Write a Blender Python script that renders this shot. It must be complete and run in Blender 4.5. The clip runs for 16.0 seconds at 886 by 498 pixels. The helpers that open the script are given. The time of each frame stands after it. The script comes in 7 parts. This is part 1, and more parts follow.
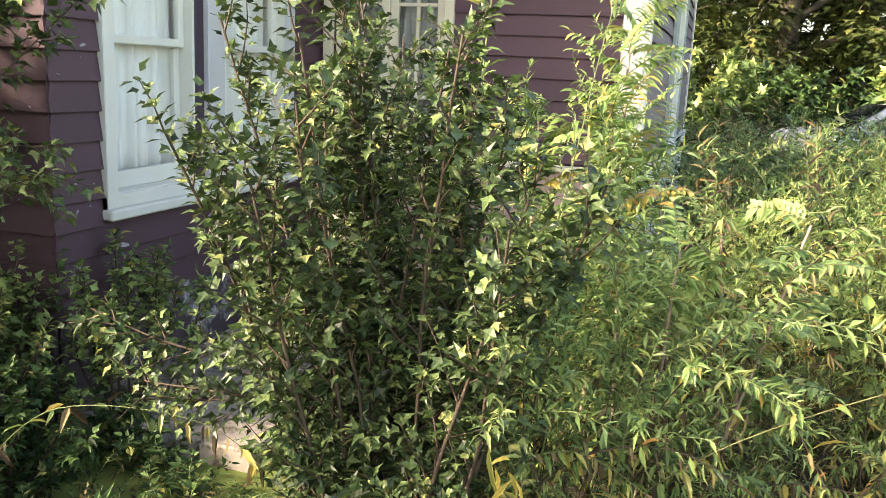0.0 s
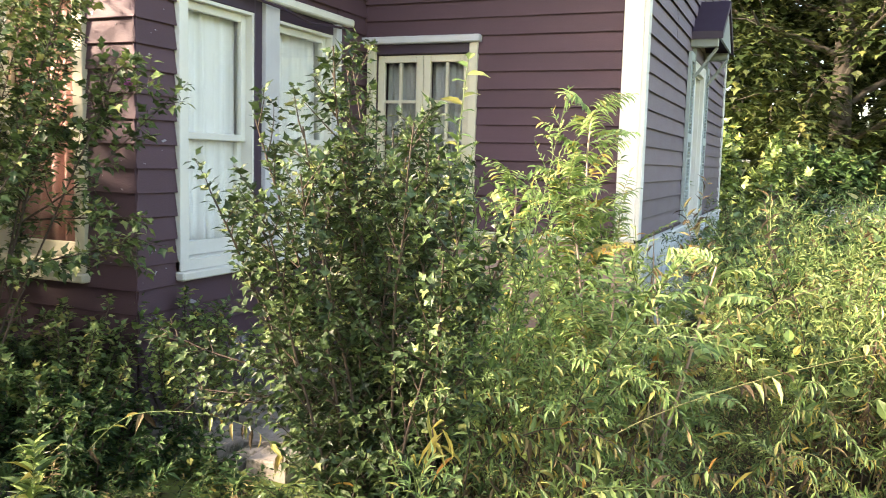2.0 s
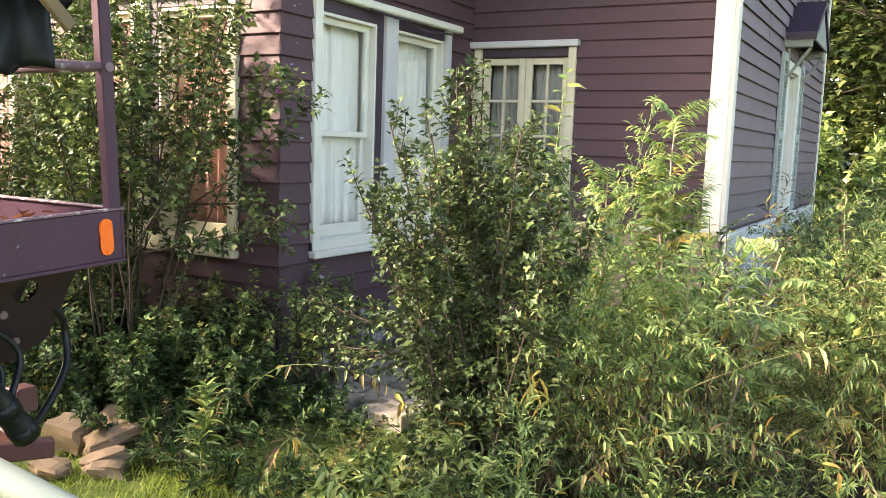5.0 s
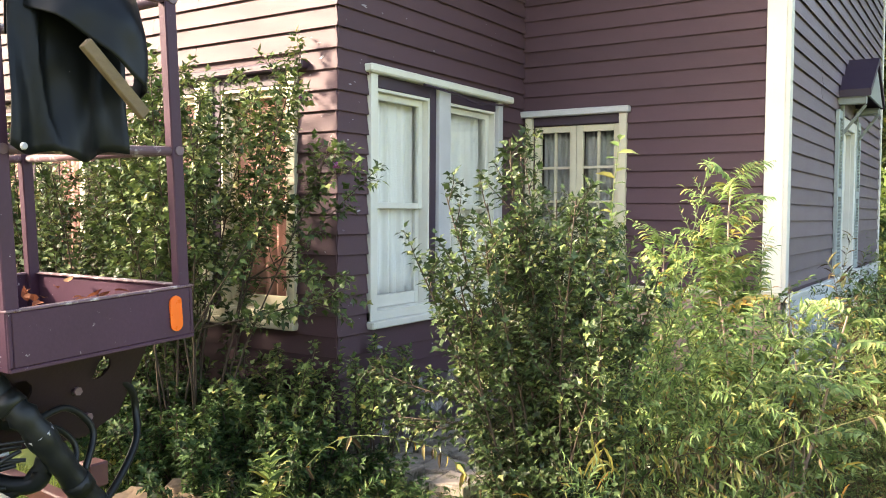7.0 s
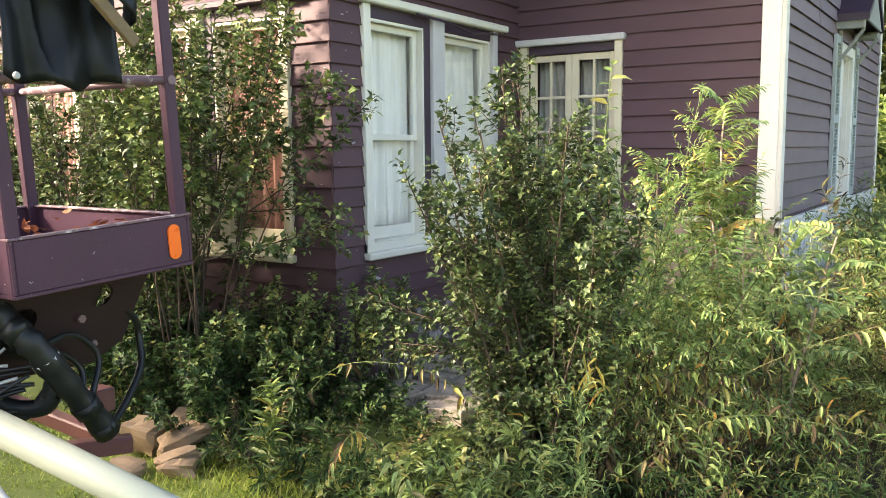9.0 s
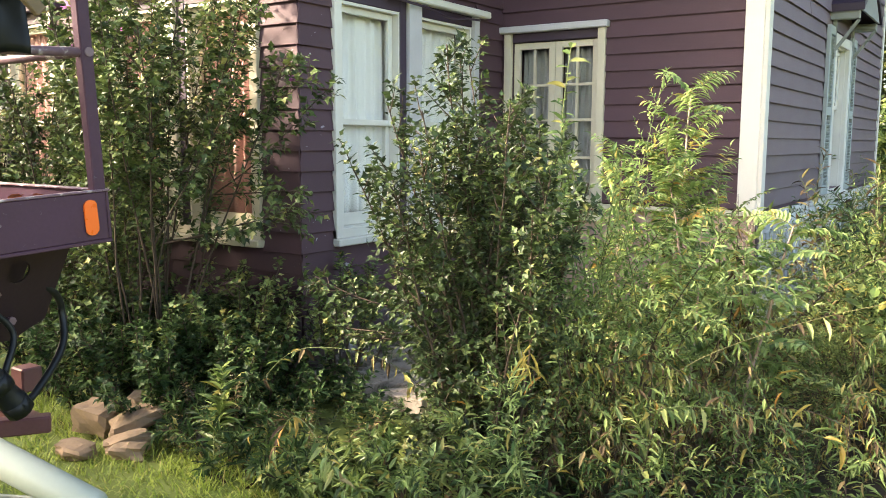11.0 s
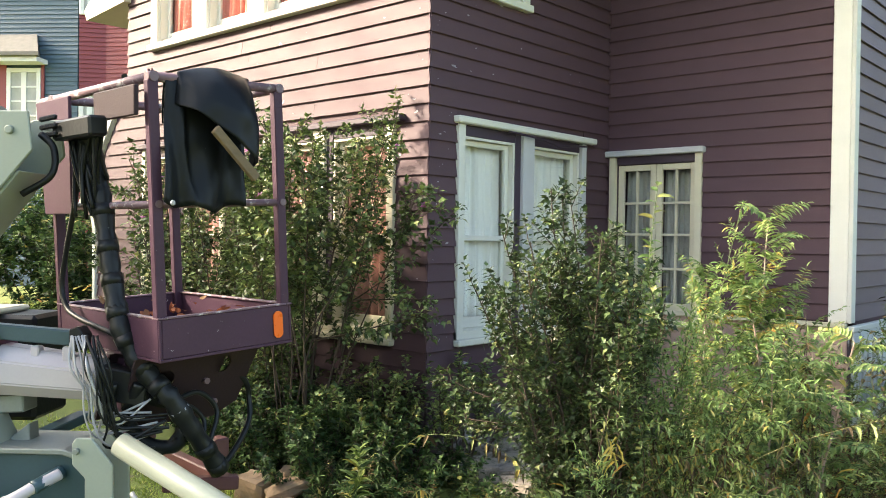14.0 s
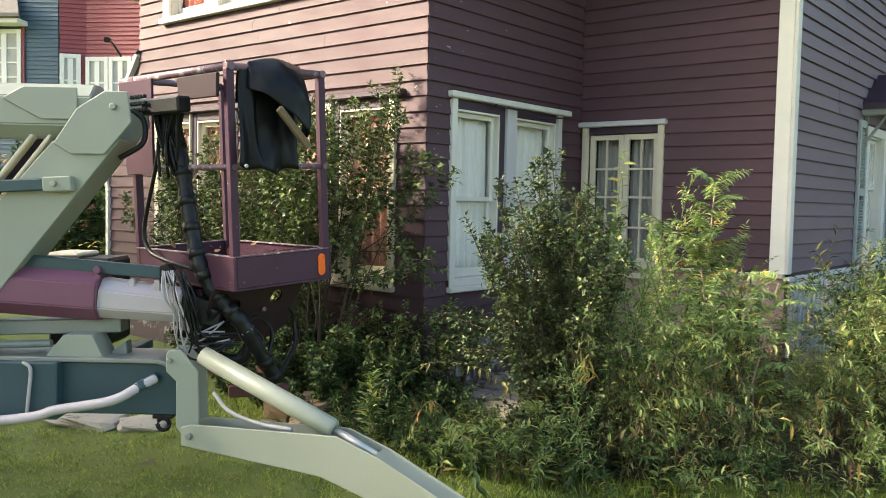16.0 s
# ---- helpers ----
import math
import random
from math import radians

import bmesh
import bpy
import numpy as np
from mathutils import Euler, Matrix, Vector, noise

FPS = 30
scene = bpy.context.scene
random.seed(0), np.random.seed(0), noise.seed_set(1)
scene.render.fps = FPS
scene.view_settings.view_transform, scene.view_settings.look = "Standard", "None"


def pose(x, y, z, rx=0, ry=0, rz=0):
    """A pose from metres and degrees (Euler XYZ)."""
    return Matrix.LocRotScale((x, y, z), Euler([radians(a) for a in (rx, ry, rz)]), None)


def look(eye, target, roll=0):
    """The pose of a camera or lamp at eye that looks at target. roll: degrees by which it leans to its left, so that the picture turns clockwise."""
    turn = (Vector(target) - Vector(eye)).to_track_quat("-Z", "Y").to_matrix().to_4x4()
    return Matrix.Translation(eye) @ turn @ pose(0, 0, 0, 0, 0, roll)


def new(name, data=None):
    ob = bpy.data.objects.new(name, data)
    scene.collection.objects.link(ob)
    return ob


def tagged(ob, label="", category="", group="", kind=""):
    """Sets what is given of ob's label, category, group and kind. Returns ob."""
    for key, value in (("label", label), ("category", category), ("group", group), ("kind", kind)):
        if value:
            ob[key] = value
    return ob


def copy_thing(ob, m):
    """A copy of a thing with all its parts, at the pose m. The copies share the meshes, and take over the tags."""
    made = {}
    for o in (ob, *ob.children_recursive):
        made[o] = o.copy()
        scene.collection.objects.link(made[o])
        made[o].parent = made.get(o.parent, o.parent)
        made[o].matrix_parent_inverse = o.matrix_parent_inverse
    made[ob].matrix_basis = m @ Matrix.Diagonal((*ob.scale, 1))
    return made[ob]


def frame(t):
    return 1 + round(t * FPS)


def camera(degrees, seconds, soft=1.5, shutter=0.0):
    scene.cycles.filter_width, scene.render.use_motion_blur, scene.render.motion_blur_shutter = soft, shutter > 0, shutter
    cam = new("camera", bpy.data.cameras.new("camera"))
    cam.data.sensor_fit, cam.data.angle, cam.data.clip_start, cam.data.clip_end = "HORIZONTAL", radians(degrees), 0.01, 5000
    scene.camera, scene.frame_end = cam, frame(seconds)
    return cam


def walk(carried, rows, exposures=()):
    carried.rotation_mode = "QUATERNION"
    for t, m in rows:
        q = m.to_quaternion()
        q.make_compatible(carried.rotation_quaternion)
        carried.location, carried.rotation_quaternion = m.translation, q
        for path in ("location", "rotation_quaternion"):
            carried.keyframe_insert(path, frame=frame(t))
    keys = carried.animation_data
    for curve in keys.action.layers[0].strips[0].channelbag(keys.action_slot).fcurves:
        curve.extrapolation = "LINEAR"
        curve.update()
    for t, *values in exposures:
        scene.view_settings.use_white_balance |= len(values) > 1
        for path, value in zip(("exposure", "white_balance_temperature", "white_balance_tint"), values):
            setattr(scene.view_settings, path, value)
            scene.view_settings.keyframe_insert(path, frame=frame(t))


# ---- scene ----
cam = camera(55.2, 16.0, soft=0.55, shutter=0.35)
PATH = [
    (0, (-0.072, 0.186, 1.618), (-0.666, 2.051, 1.209), 2.8),
    (0.5, (0.035, 0.043, 1.59), (-0.577, 1.917, 1.256), 3.5),
    (1, (0.224, -0.103, 1.576), (-0.459, 1.755, 1.29), 3.3),
    (1.5, (0.409, -0.269, 1.569), (-0.318, 1.577, 1.32), 1.8),
    (2, (0.51, -0.435, 1.59), (-0.264, 1.398, 1.383), 1.6),
    (2.5, (0.655, -0.579, 1.593), (-0.193, 1.223, 1.409), 1.3),
    (3, (0.724, -0.777, 1.604), (-0.137, 1.017, 1.405), 1.7),
    (3.5, (0.752, -0.995, 1.621), (-0.13, 0.785, 1.389), 1.5),
    (3.7, (0.763, -1.018, 1.629), (-0.144, 0.747, 1.379), 1.6),
    (5.8, (0.727, -1.031, 1.641), (-0.284, 0.685, 1.457), 1.5),
    (6, (0.739, -1.047, 1.654), (-0.286, 0.664, 1.506), 1.2),
    (6.5, (0.744, -1.062, 1.661), (-0.317, 0.632, 1.592), 0.6),
    (7, (0.74, -1.062, 1.647), (-0.348, 0.614, 1.562), 0.4),
    (7.5, (0.729, -1.029, 1.635), (-0.354, 0.644, 1.468), 0.4),
    (8, (0.722, -1.025, 1.626), (-0.35, 0.649, 1.402), 0.6),
    (8.5, (0.734, -1.044, 1.63), (-0.342, 0.626, 1.4), 0.5),
    (9, (0.782, -1.091, 1.611), (-0.298, 0.576, 1.377), -0.5),
    (9.2, (0.806, -1.099, 1.615), (-0.274, 0.566, 1.37), -0.6),
    (11.3, (1.095, -0.855, 1.561), (-0.028, 0.781, 1.309), 0.8),
    (11.5, (1.172, -0.912, 1.609), (0.023, 0.707, 1.365), 0.9),
    (12, (1.155, -0.912, 1.653), (-0.055, 0.675, 1.512), 0.1),
    (12.5, (1.225, -0.961, 1.707), (-0.053, 0.574, 1.613), 0.3),
    (13, (1.227, -1.079, 1.709), (-0.102, 0.412, 1.619), 0.3),
    (13.5, (1.331, -1.319, 1.701), (-0.009, 0.165, 1.634), 0.1),
    (14, (1.475, -1.486, 1.701), (0.144, 0.006, 1.673), 0.8),
    (14.5, (1.609, -1.674, 1.699), (0.289, -0.171, 1.685), 1.4),
    (15, (1.695, -1.929, 1.676), (0.372, -0.43, 1.626), 0.1),
    (15.5, (1.804, -2.177, 1.693), (0.502, -0.663, 1.59), 0.3),
    (16, (1.93, -2.329, 1.664), (0.657, -0.79, 1.553), 1.2),
]
walk(cam, [(t, look(eye, target, roll)) for t, eye, target, roll in PATH], [(0.0, 3.13, 7550, 12), (0.5, 3.25, 7550, 12), (1.5, 3.28, 7550, 12), (3.5, 3.12, 7550, 12), (6.5, 3.14, 7500, 12), (9.0, 3.04, 7500, 12), (11.5, 3.02, 7450, 11), (12.0, 3.12, 7200, 8), (12.5, 2.88, 7200, 7), (13.0, 2.83, 7200, 7), (14.0, 2.72, 7200, 7), (14.5, 2.52, 7200, 7), (16.0, 2.38, 7200, 7)])

# ---- light ----
SUN_DIR = Vector((-0.68, -0.56, 0.48)).normalized()
world = bpy.data.worlds.new("sky")
scene.world = world
world.use_nodes = True
wn = world.node_tree.nodes
sky = wn.new("ShaderNodeTexSky")
sky.sky_type = "NISHITA"
sky.sun_disc = False
sky.sun_elevation = math.asin(SUN_DIR.z)
sky.sun_rotation = math.atan2(SUN_DIR.x, SUN_DIR.y)
sky.dust_density = 3.0
world.node_tree.links.new(sky.outputs[0], wn["Background"].inputs[0])
wn["Background"].inputs[1].default_value = 0.105
sun = new("sun", bpy.data.lights.new("sun", "SUN"))
sun.data.energy = 2.5
sun.data.angle = radians(8.0)
sun.data.color = (1.0, 0.9, 0.76)
sun.matrix_world = look(SUN_DIR * 50, (0, 0, 0))

# ---- materials ----
def tex_mat(name, col, rough=0.6, metal=0.0, spread=0.25, scale=6.0, bump=0.2, fine=90.0, dirt=None, dirt_amt=0.5, dirt_scale=3.0, hue=0.0, obj_var=0.0, stretch=(1, 1, 1), spec=0.5):
    """A surface with blotches at one scale, grain at another, and dirt or chips of a second colour."""
    m = bpy.data.materials.new(name)
    m.use_nodes = True
    nt = m.node_tree
    n, l = nt.nodes, nt.links
    b = n["Principled BSDF"]
    co = n.new("ShaderNodeTexCoord")
    mp = n.new("ShaderNodeMapping")
    mp.inputs["Scale"].default_value = stretch
    l.new(co.outputs["Object"], mp.inputs[0])
    big = n.new("ShaderNodeTexNoise")
    big.inputs["Scale"].default_value = scale
    big.inputs["Detail"].default_value = 5
    l.new(mp.outputs[0], big.inputs["Vector"])
    small = n.new("ShaderNodeTexNoise")
    small.inputs["Scale"].default_value = fine
    small.inputs["Detail"].default_value = 4
    l.new(mp.outputs[0], small.inputs["Vector"])
    val = n.new("ShaderNodeMath")
    val.operation = "MULTIPLY_ADD"
    val.inputs[1].default_value = spread * 2
    val.inputs[2].default_value = 1 - spread
    l.new(big.outputs["Fac"], val.inputs[0])
    val2 = n.new("ShaderNodeMath")
    val2.operation = "MULTIPLY_ADD"
    val2.inputs[1].default_value = spread
    val2.inputs[2].default_value = -spread * 0.5
    l.new(small.outputs["Fac"], val2.inputs[0])
    add = n.new("ShaderNodeMath")
    l.new(val.outputs[0], add.inputs[0])
    l.new(val2.outputs[0], add.inputs[1])
    last = add
    info = n.new("ShaderNodeObjectInfo")
    if obj_var:
        ov = n.new("ShaderNodeMath")
        ov.operation = "MULTIPLY_ADD"
        ov.inputs[1].default_value = obj_var * 2
        ov.inputs[2].default_value = -obj_var
        l.new(info.outputs["Random"], ov.inputs[0])
        a2 = n.new("ShaderNodeMath")
        l.new(add.outputs[0], a2.inputs[0])
        l.new(ov.outputs[0], a2.inputs[1])
        last = a2
    hs = n.new("ShaderNodeHueSaturation")
    hs.inputs["Color"].default_value = (*col, 1)
    l.new(last.outputs[0], hs.inputs["Value"])
    out = hs.outputs[0]
    if dirt:
        dn = n.new("ShaderNodeTexNoise")
        dn.inputs["Scale"].default_value = dirt_scale
        dn.inputs["Detail"].default_value = 9
        dn.inputs["Roughness"].default_value = 0.7
        l.new(mp.outputs[0], dn.inputs["Vector"])
        rp = n.new("ShaderNodeMapRange")
        rp.inputs[1].default_value = 0.72 - 0.3 * dirt_amt
        rp.inputs[2].default_value = 0.78 - 0.22 * dirt_amt
        l.new(dn.outputs["Fac"], rp.inputs[0])
        mx = n.new("ShaderNodeMixRGB")
        mx.inputs[2].default_value = (*dirt, 1)
        l.new(rp.outputs[0], mx.inputs[0])
        l.new(out, mx.inputs[1])
        out = mx.outputs[0]
    l.new(out, b.inputs["Base Color"])
    b.inputs["Metallic"].default_value = metal
    b.inputs["Specular IOR Level"].default_value = spec
    rr = n.new("ShaderNodeMath")
    rr.operation = "MULTIPLY_ADD"
    rr.inputs[1].default_value = 0.25
    rr.inputs[2].default_value = rough - 0.125
    l.new(big.outputs["Fac"], rr.inputs[0])
    l.new(rr.outputs[0], b.inputs["Roughness"])
    if bump:
        bp = n.new("ShaderNodeBump")
        bp.inputs["Strength"].default_value = bump
        bp.inputs["Distance"].default_value = 0.004
        l.new(small.outputs["Fac"], bp.inputs["Height"])
        l.new(bp.outputs[0], b.inputs["Normal"])
    return m


PAINT_MAROON = tex_mat("maroon_clapboard_paint", (0.084, 0.045, 0.056), 0.62, spec=0.3, spread=0.16, scale=2.2, fine=60, dirt=(0.42, 0.36, 0.36), dirt_amt=0.10, dirt_scale=13, obj_var=0.10, stretch=(1, 1, 3), bump=0.25)
# lighter, greyer maroon: the long wall's sky sheen is put into the colour
PAINT_SHEEN = tex_mat("faded_greyish_maroon_paint", (0.150, 0.106, 0.118), 0.5, spec=0.5, spread=0.16, scale=2.2, fine=60, dirt=(0.42, 0.36, 0.36), dirt_amt=0.08, dirt_scale=13, obj_var=0.10, stretch=(1, 1, 3), bump=0.25)
PAINT_WHITE = tex_mat("weathered_white_paint", (0.68, 0.66, 0.59), 0.5, spread=0.1, scale=5, dirt=(0.42, 0.38, 0.3), dirt_amt=0.12, dirt_scale=8)
# bright white paint; extra skylight on the south corner board is in the colour
PAINT_SKYLIT = tex_mat("bright_white_corner_paint", (0.82, 0.79, 0.70), 0.5, spread=0.08, scale=5, dirt=(0.5, 0.45, 0.36), dirt_amt=0.12, dirt_scale=8)
PAINT_CREAM = tex_mat("cream_trim_paint", (0.62, 0.56, 0.42), 0.5, spread=0.12, scale=5, dirt=(0.45, 0.4, 0.3), dirt_amt=0.15, dirt_scale=8)
PAINT_GREY = tex_mat("grey_lilac_trim_paint", (0.52, 0.51, 0.52), 0.5, spread=0.12, scale=6, dirt=(0.3, 0.27, 0.25), dirt_amt=0.15)
PAINT_PURPLE = tex_mat("dark_purple_paint", (0.040, 0.022, 0.040), 0.5, spread=0.25, scale=5, dirt=(0.35, 0.32, 0.33), dirt_amt=0.05)
PAINT_SAGE = tex_mat("pale_sage_shutter_paint", (0.36, 0.40, 0.38), 0.5, spread=0.12)
FOUNDATION = tex_mat("peeling_purple_parging", (0.082, 0.056, 0.062), 0.8, spread=0.3, scale=4, dirt=(0.50, 0.48, 0.47), dirt_amt=0.62, dirt_scale=6, bump=0.6)
PLINTH = tex_mat("pinkish_parged_plinth", (0.42, 0.28, 0.24), 0.85, spread=0.25, scale=5, dirt=(0.25, 0.2, 0.18), dirt_amt=0.3, bump=0.6)
SKIRT = tex_mat("white_corrugated_skirting", (0.74, 0.74, 0.72), 0.45, spread=0.12, scale=4, dirt=(0.35, 0.34, 0.3), dirt_amt=0.15)
FLAKE = tex_mat("bare_primer", (0.32, 0.29, 0.31), 0.8, spread=0.3, scale=20)
HOOD_SAGE = tex_mat("weathered_sage_hood_paint", (0.26, 0.27, 0.24), 0.6, spread=0.2, scale=6, dirt=(0.16, 0.15, 0.13), dirt_amt=0.3)
ROOF_DARK = tex_mat("dark_roof_felt", (0.07, 0.06, 0.065), 0.8, spread=0.3)
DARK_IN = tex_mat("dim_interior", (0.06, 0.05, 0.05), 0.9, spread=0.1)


def glass_mat():
    m = bpy.data.materials.new("window_glass")
    m.use_nodes = True
    b = m.node_tree.nodes["Principled BSDF"]
    b.inputs["Roughness"].default_value = 0.02
    b.inputs["Transmission Weight"].default_value = 1.0
    b.inputs["IOR"].default_value = 1.12
    b.inputs["Base Color"].default_value = (0.97, 0.98, 0.97, 1)
    return m


GLASS = glass_mat()


def cloth_mat(name, col, spots=None):
    m = tex_mat(name, col, 0.9, spread=0.1, scale=8, fine=400, bump=0.15, spec=0.1, dirt=spots, dirt_amt=0.45 if spots else 0, dirt_scale=14)
    m.node_tree.nodes["Principled BSDF"].inputs["Subsurface Weight"].default_value = 0.0
    return m


CURTAIN_WHITE = cloth_mat("white_sheer_cloth", (0.86, 0.84, 0.80))
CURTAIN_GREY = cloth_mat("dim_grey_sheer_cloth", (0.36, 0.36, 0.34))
CURTAIN_RED = cloth_mat("faded_rose_cloth", (0.42, 0.15, 0.12), (0.55, 0.30, 0.24))
CURTAIN_ROSE = cloth_mat("dusky_rose_cloth", (0.42, 0.245, 0.215))


# ---- mesh helpers ----
def box_into(bm, lo, hi, bevel=0.0, m=None):
    lo, hi = Vector(lo), Vector(hi)
    r = bmesh.ops.create_cube(bm, size=1.0)
    mat = Matrix.Translation((lo + hi) / 2) @ Matrix.Diagonal((*(hi - lo), 1))
    bmesh.ops.transform(bm, matrix=mat, verts=r["verts"])
    if bevel:
        edges = list({e for v in r["verts"] for e in v.link_edges})
        rb = bmesh.ops.bevel(bm, geom=edges, offset=bevel, segments=1, affect="EDGES")
        vs = list({v for f in rb["faces"] for v in f.verts} | {v for v in r["verts"] if v.is_valid})
    else:
        vs = r["verts"]
    if m is not None:
        bmesh.ops.transform(bm, matrix=m, verts=vs)
    return vs


def part(name, bm, material, parent=None, label="", smooth=False):
    me = bpy.data.meshes.new(name)
    bm.normal_update()
    bm.to_mesh(me)
    bm.free()
    if smooth:
        me.polygons.foreach_set("use_smooth", [True] * len(me.polygons))
    for mt in (material if isinstance(material, (list, tuple)) else [material]):
        me.materials.append(mt)
    ob = new(name, me)
    if parent is not None:
        ob.parent = parent
    if label:
        tagged(ob, label)
    return ob


def slab(name, lo, hi, material, parent=None, bevel=0.004, label="", m=None):
    bm = bmesh.new()
    box_into(bm, lo, hi, bevel, m)
    return part(name, bm, material, parent, label)


def empty(name, label, category, at=(0, 0, 0), group="", kind=""):
    e = new(name)
    e.empty_display_size = 0.1
    e.location = at
    return tagged(e, label, category, group, kind)


def tube_into(bm, pts, radii, sides=8, cap=True):
    """A round tube along pts, with a radius at each."""
    pts = [Vector(p) for p in pts]
    if not isinstance(radii, (list, tuple)):
        radii = [radii] * len(pts)
    rings = []
    up = Vector((0.31, 0.17, 0.93))
    for i, p in enumerate(pts):
        d = (pts[min(i + 1, len(pts) - 1)] - pts[max(i - 1, 0)]).normalized()
        a = d.cross(up)
        if a.length < 1e-3:
            a = d.cross(Vector((1, 0, 0)))
        a.normalize()
        c = d.cross(a)
        rings.append([bm.verts.new(p + (a * math.cos(2 * math.pi * k / sides) + c * math.sin(2 * math.pi * k / sides)) * radii[i]) for k in range(sides)])
    for r0, r1 in zip(rings, rings[1:]):
        for k in range(sides):
            f = bm.faces.new((r0[k], r0[(k + 1) % sides], r1[(k + 1) % sides], r1[k]))
            f.smooth = True
    if cap:
        bm.faces.new(rings[0][::-1])
        bm.faces.new(rings[-1])


def curve_pts(ctrl, n=12):
    """Catmull-Rom points through ctrl."""
    c = [Vector(p) for p in ctrl]
    c = [2 * c[0] - c[1], *c, 2 * c[-1] - c[-2]]
    out = []
    for i in range(1, len(c) - 2):
        for k in range(n):
            t = k / n
            out.append(0.5 * (2 * c[i] + (c[i + 1] - c[i - 1]) * t + (2 * c[i - 1] - 5 * c[i] + 4 * c[i + 1] - c[i + 2]) * t * t + (3 * c[i] - c[i - 1] - 3 * c[i + 1] + c[i + 2]) * t ** 3))
    out.append(c[-2])
    return out


# ---- the house ----
X_E, Y_S, Y_D, X_C, Y_N = -2.75, 3.077, 5.59, -0.57, 11.6   # east wall, south wall, recessed wall, outer corner, far end
TOP = 5.6
EXPO, BASE, BUTT = 0.131, 0.454, 0.025                       # clapboard exposure, first butt line, butt thickness


def wall_frame(origin, along, out):
    """Local axes of a wall: x along it, y out of it, z up."""
    a, o = Vector(along), Vector(out)
    return Matrix(((a.x, o.x, 0, origin[0]), (a.y, o.y, 0, origin[1]), (0, 0, 1, 0), (0, 0, 0, 1)))


def core_wall(name, frame_m, length, z0, z1, holes, parent, material):
    """A wall 0.16 thick with holes (x0, x1, z0, z1) cut through it, butted from boxes."""
    bm = bmesh.new()
    xs = sorted({0, length, *[h[0] for h in holes], *[h[1] for h in holes]})
    for x0, x1 in zip(xs, xs[1:]):
        cuts = sorted([(h[2], h[3]) for h in holes if h[0] <= x0 + 1e-6 and h[1] >= x1 - 1e-6])
        z = z0
        for c0, c1 in cuts + [(z1, z1)]:
            if c0 - z > 1e-4:
                box_into(bm, (x0, -0.16, z), (x1, 0, c0), 0, frame_m)
            z = max(z, c1)
    return part(name, bm, material, parent)


board_cache = {}


def clapboards(wall, frame_m, length, z0, z1, holes, material, rnd, left_over=0.0, right_over=0.0, base=BASE, rake=None):
    """Overlapping boards on a wall, cut at the openings, some with a butt joint."""
    row = 0
    while True:
        zb = base + row * EXPO
        row += 1
        if zb < z0 - 0.02:
            continue
        if zb > z1 - 0.03:
            break
        h = min(EXPO + 0.016, z1 - zb)
        spans = [(-left_over, length + right_over)]
        if rake:
            spans = [(rake(zb + h), length + right_over)]
        for hx0, hx1, hz0, hz1 in holes:
            if hz0 < zb + EXPO * 0.6 and hz1 > zb + EXPO * 0.4:
                spans = [s for a, b in spans for s in ((a, min(b, hx0)), (max(a, hx1), b)) if s[1] - s[0] > 0.02]
        cut = []
        for a, b in spans:
            while b - a > 2.6 and rnd.random() < 0.85:
                c = a + rnd.uniform(1.1, 2.4)
                cut.append((a, c - 0.0015))
                a = c + 0.0015
            cut.append((a, b))
        for a, b in cut:
            key = (round(b - a, 3), round(h, 3), material.name)
            if key not in board_cache:
                bm = bmesh.new()
                L = b - a
                v = [bm.verts.new(p) for p in ((0, 0.001, 0.030), (0, BUTT - 0.002, 0), (0, BUTT, 0.003), (0, 0.004, h), (L, 0.001, 0.030), (L, BUTT - 0.002, 0), (L, BUTT, 0.003), (L, 0.004, h))]
                for q in ((0, 1, 5, 4), (1, 2, 6, 5), (2, 3, 7, 6), (3, 0, 4, 7)):
                    bm.faces.new([v[i] for i in q])
                bm.faces.new([v[i] for i in (3, 2, 1, 0)])
                bm.faces.new([v[i] for i in (4, 5, 6, 7)])
                bm.normal_update()
                bmesh.ops.recalc_face_normals(bm, faces=bm.faces)
                me = bpy.data.meshes.new("clapboard")
                bm.to_mesh(me)
                bm.free()
                me.materials.append(material)
                board_cache[key] = me
            ob = new("clapboard", board_cache[key])
            ob.parent = wall
            ob.matrix_basis = frame_m @ Matrix.Translation((a, rnd.uniform(0, 0.002), zb + rnd.uniform(-0.002, 0.002))) @ Matrix.Rotation(rnd.uniform(-0.0008, 0.0008), 4, "Y")


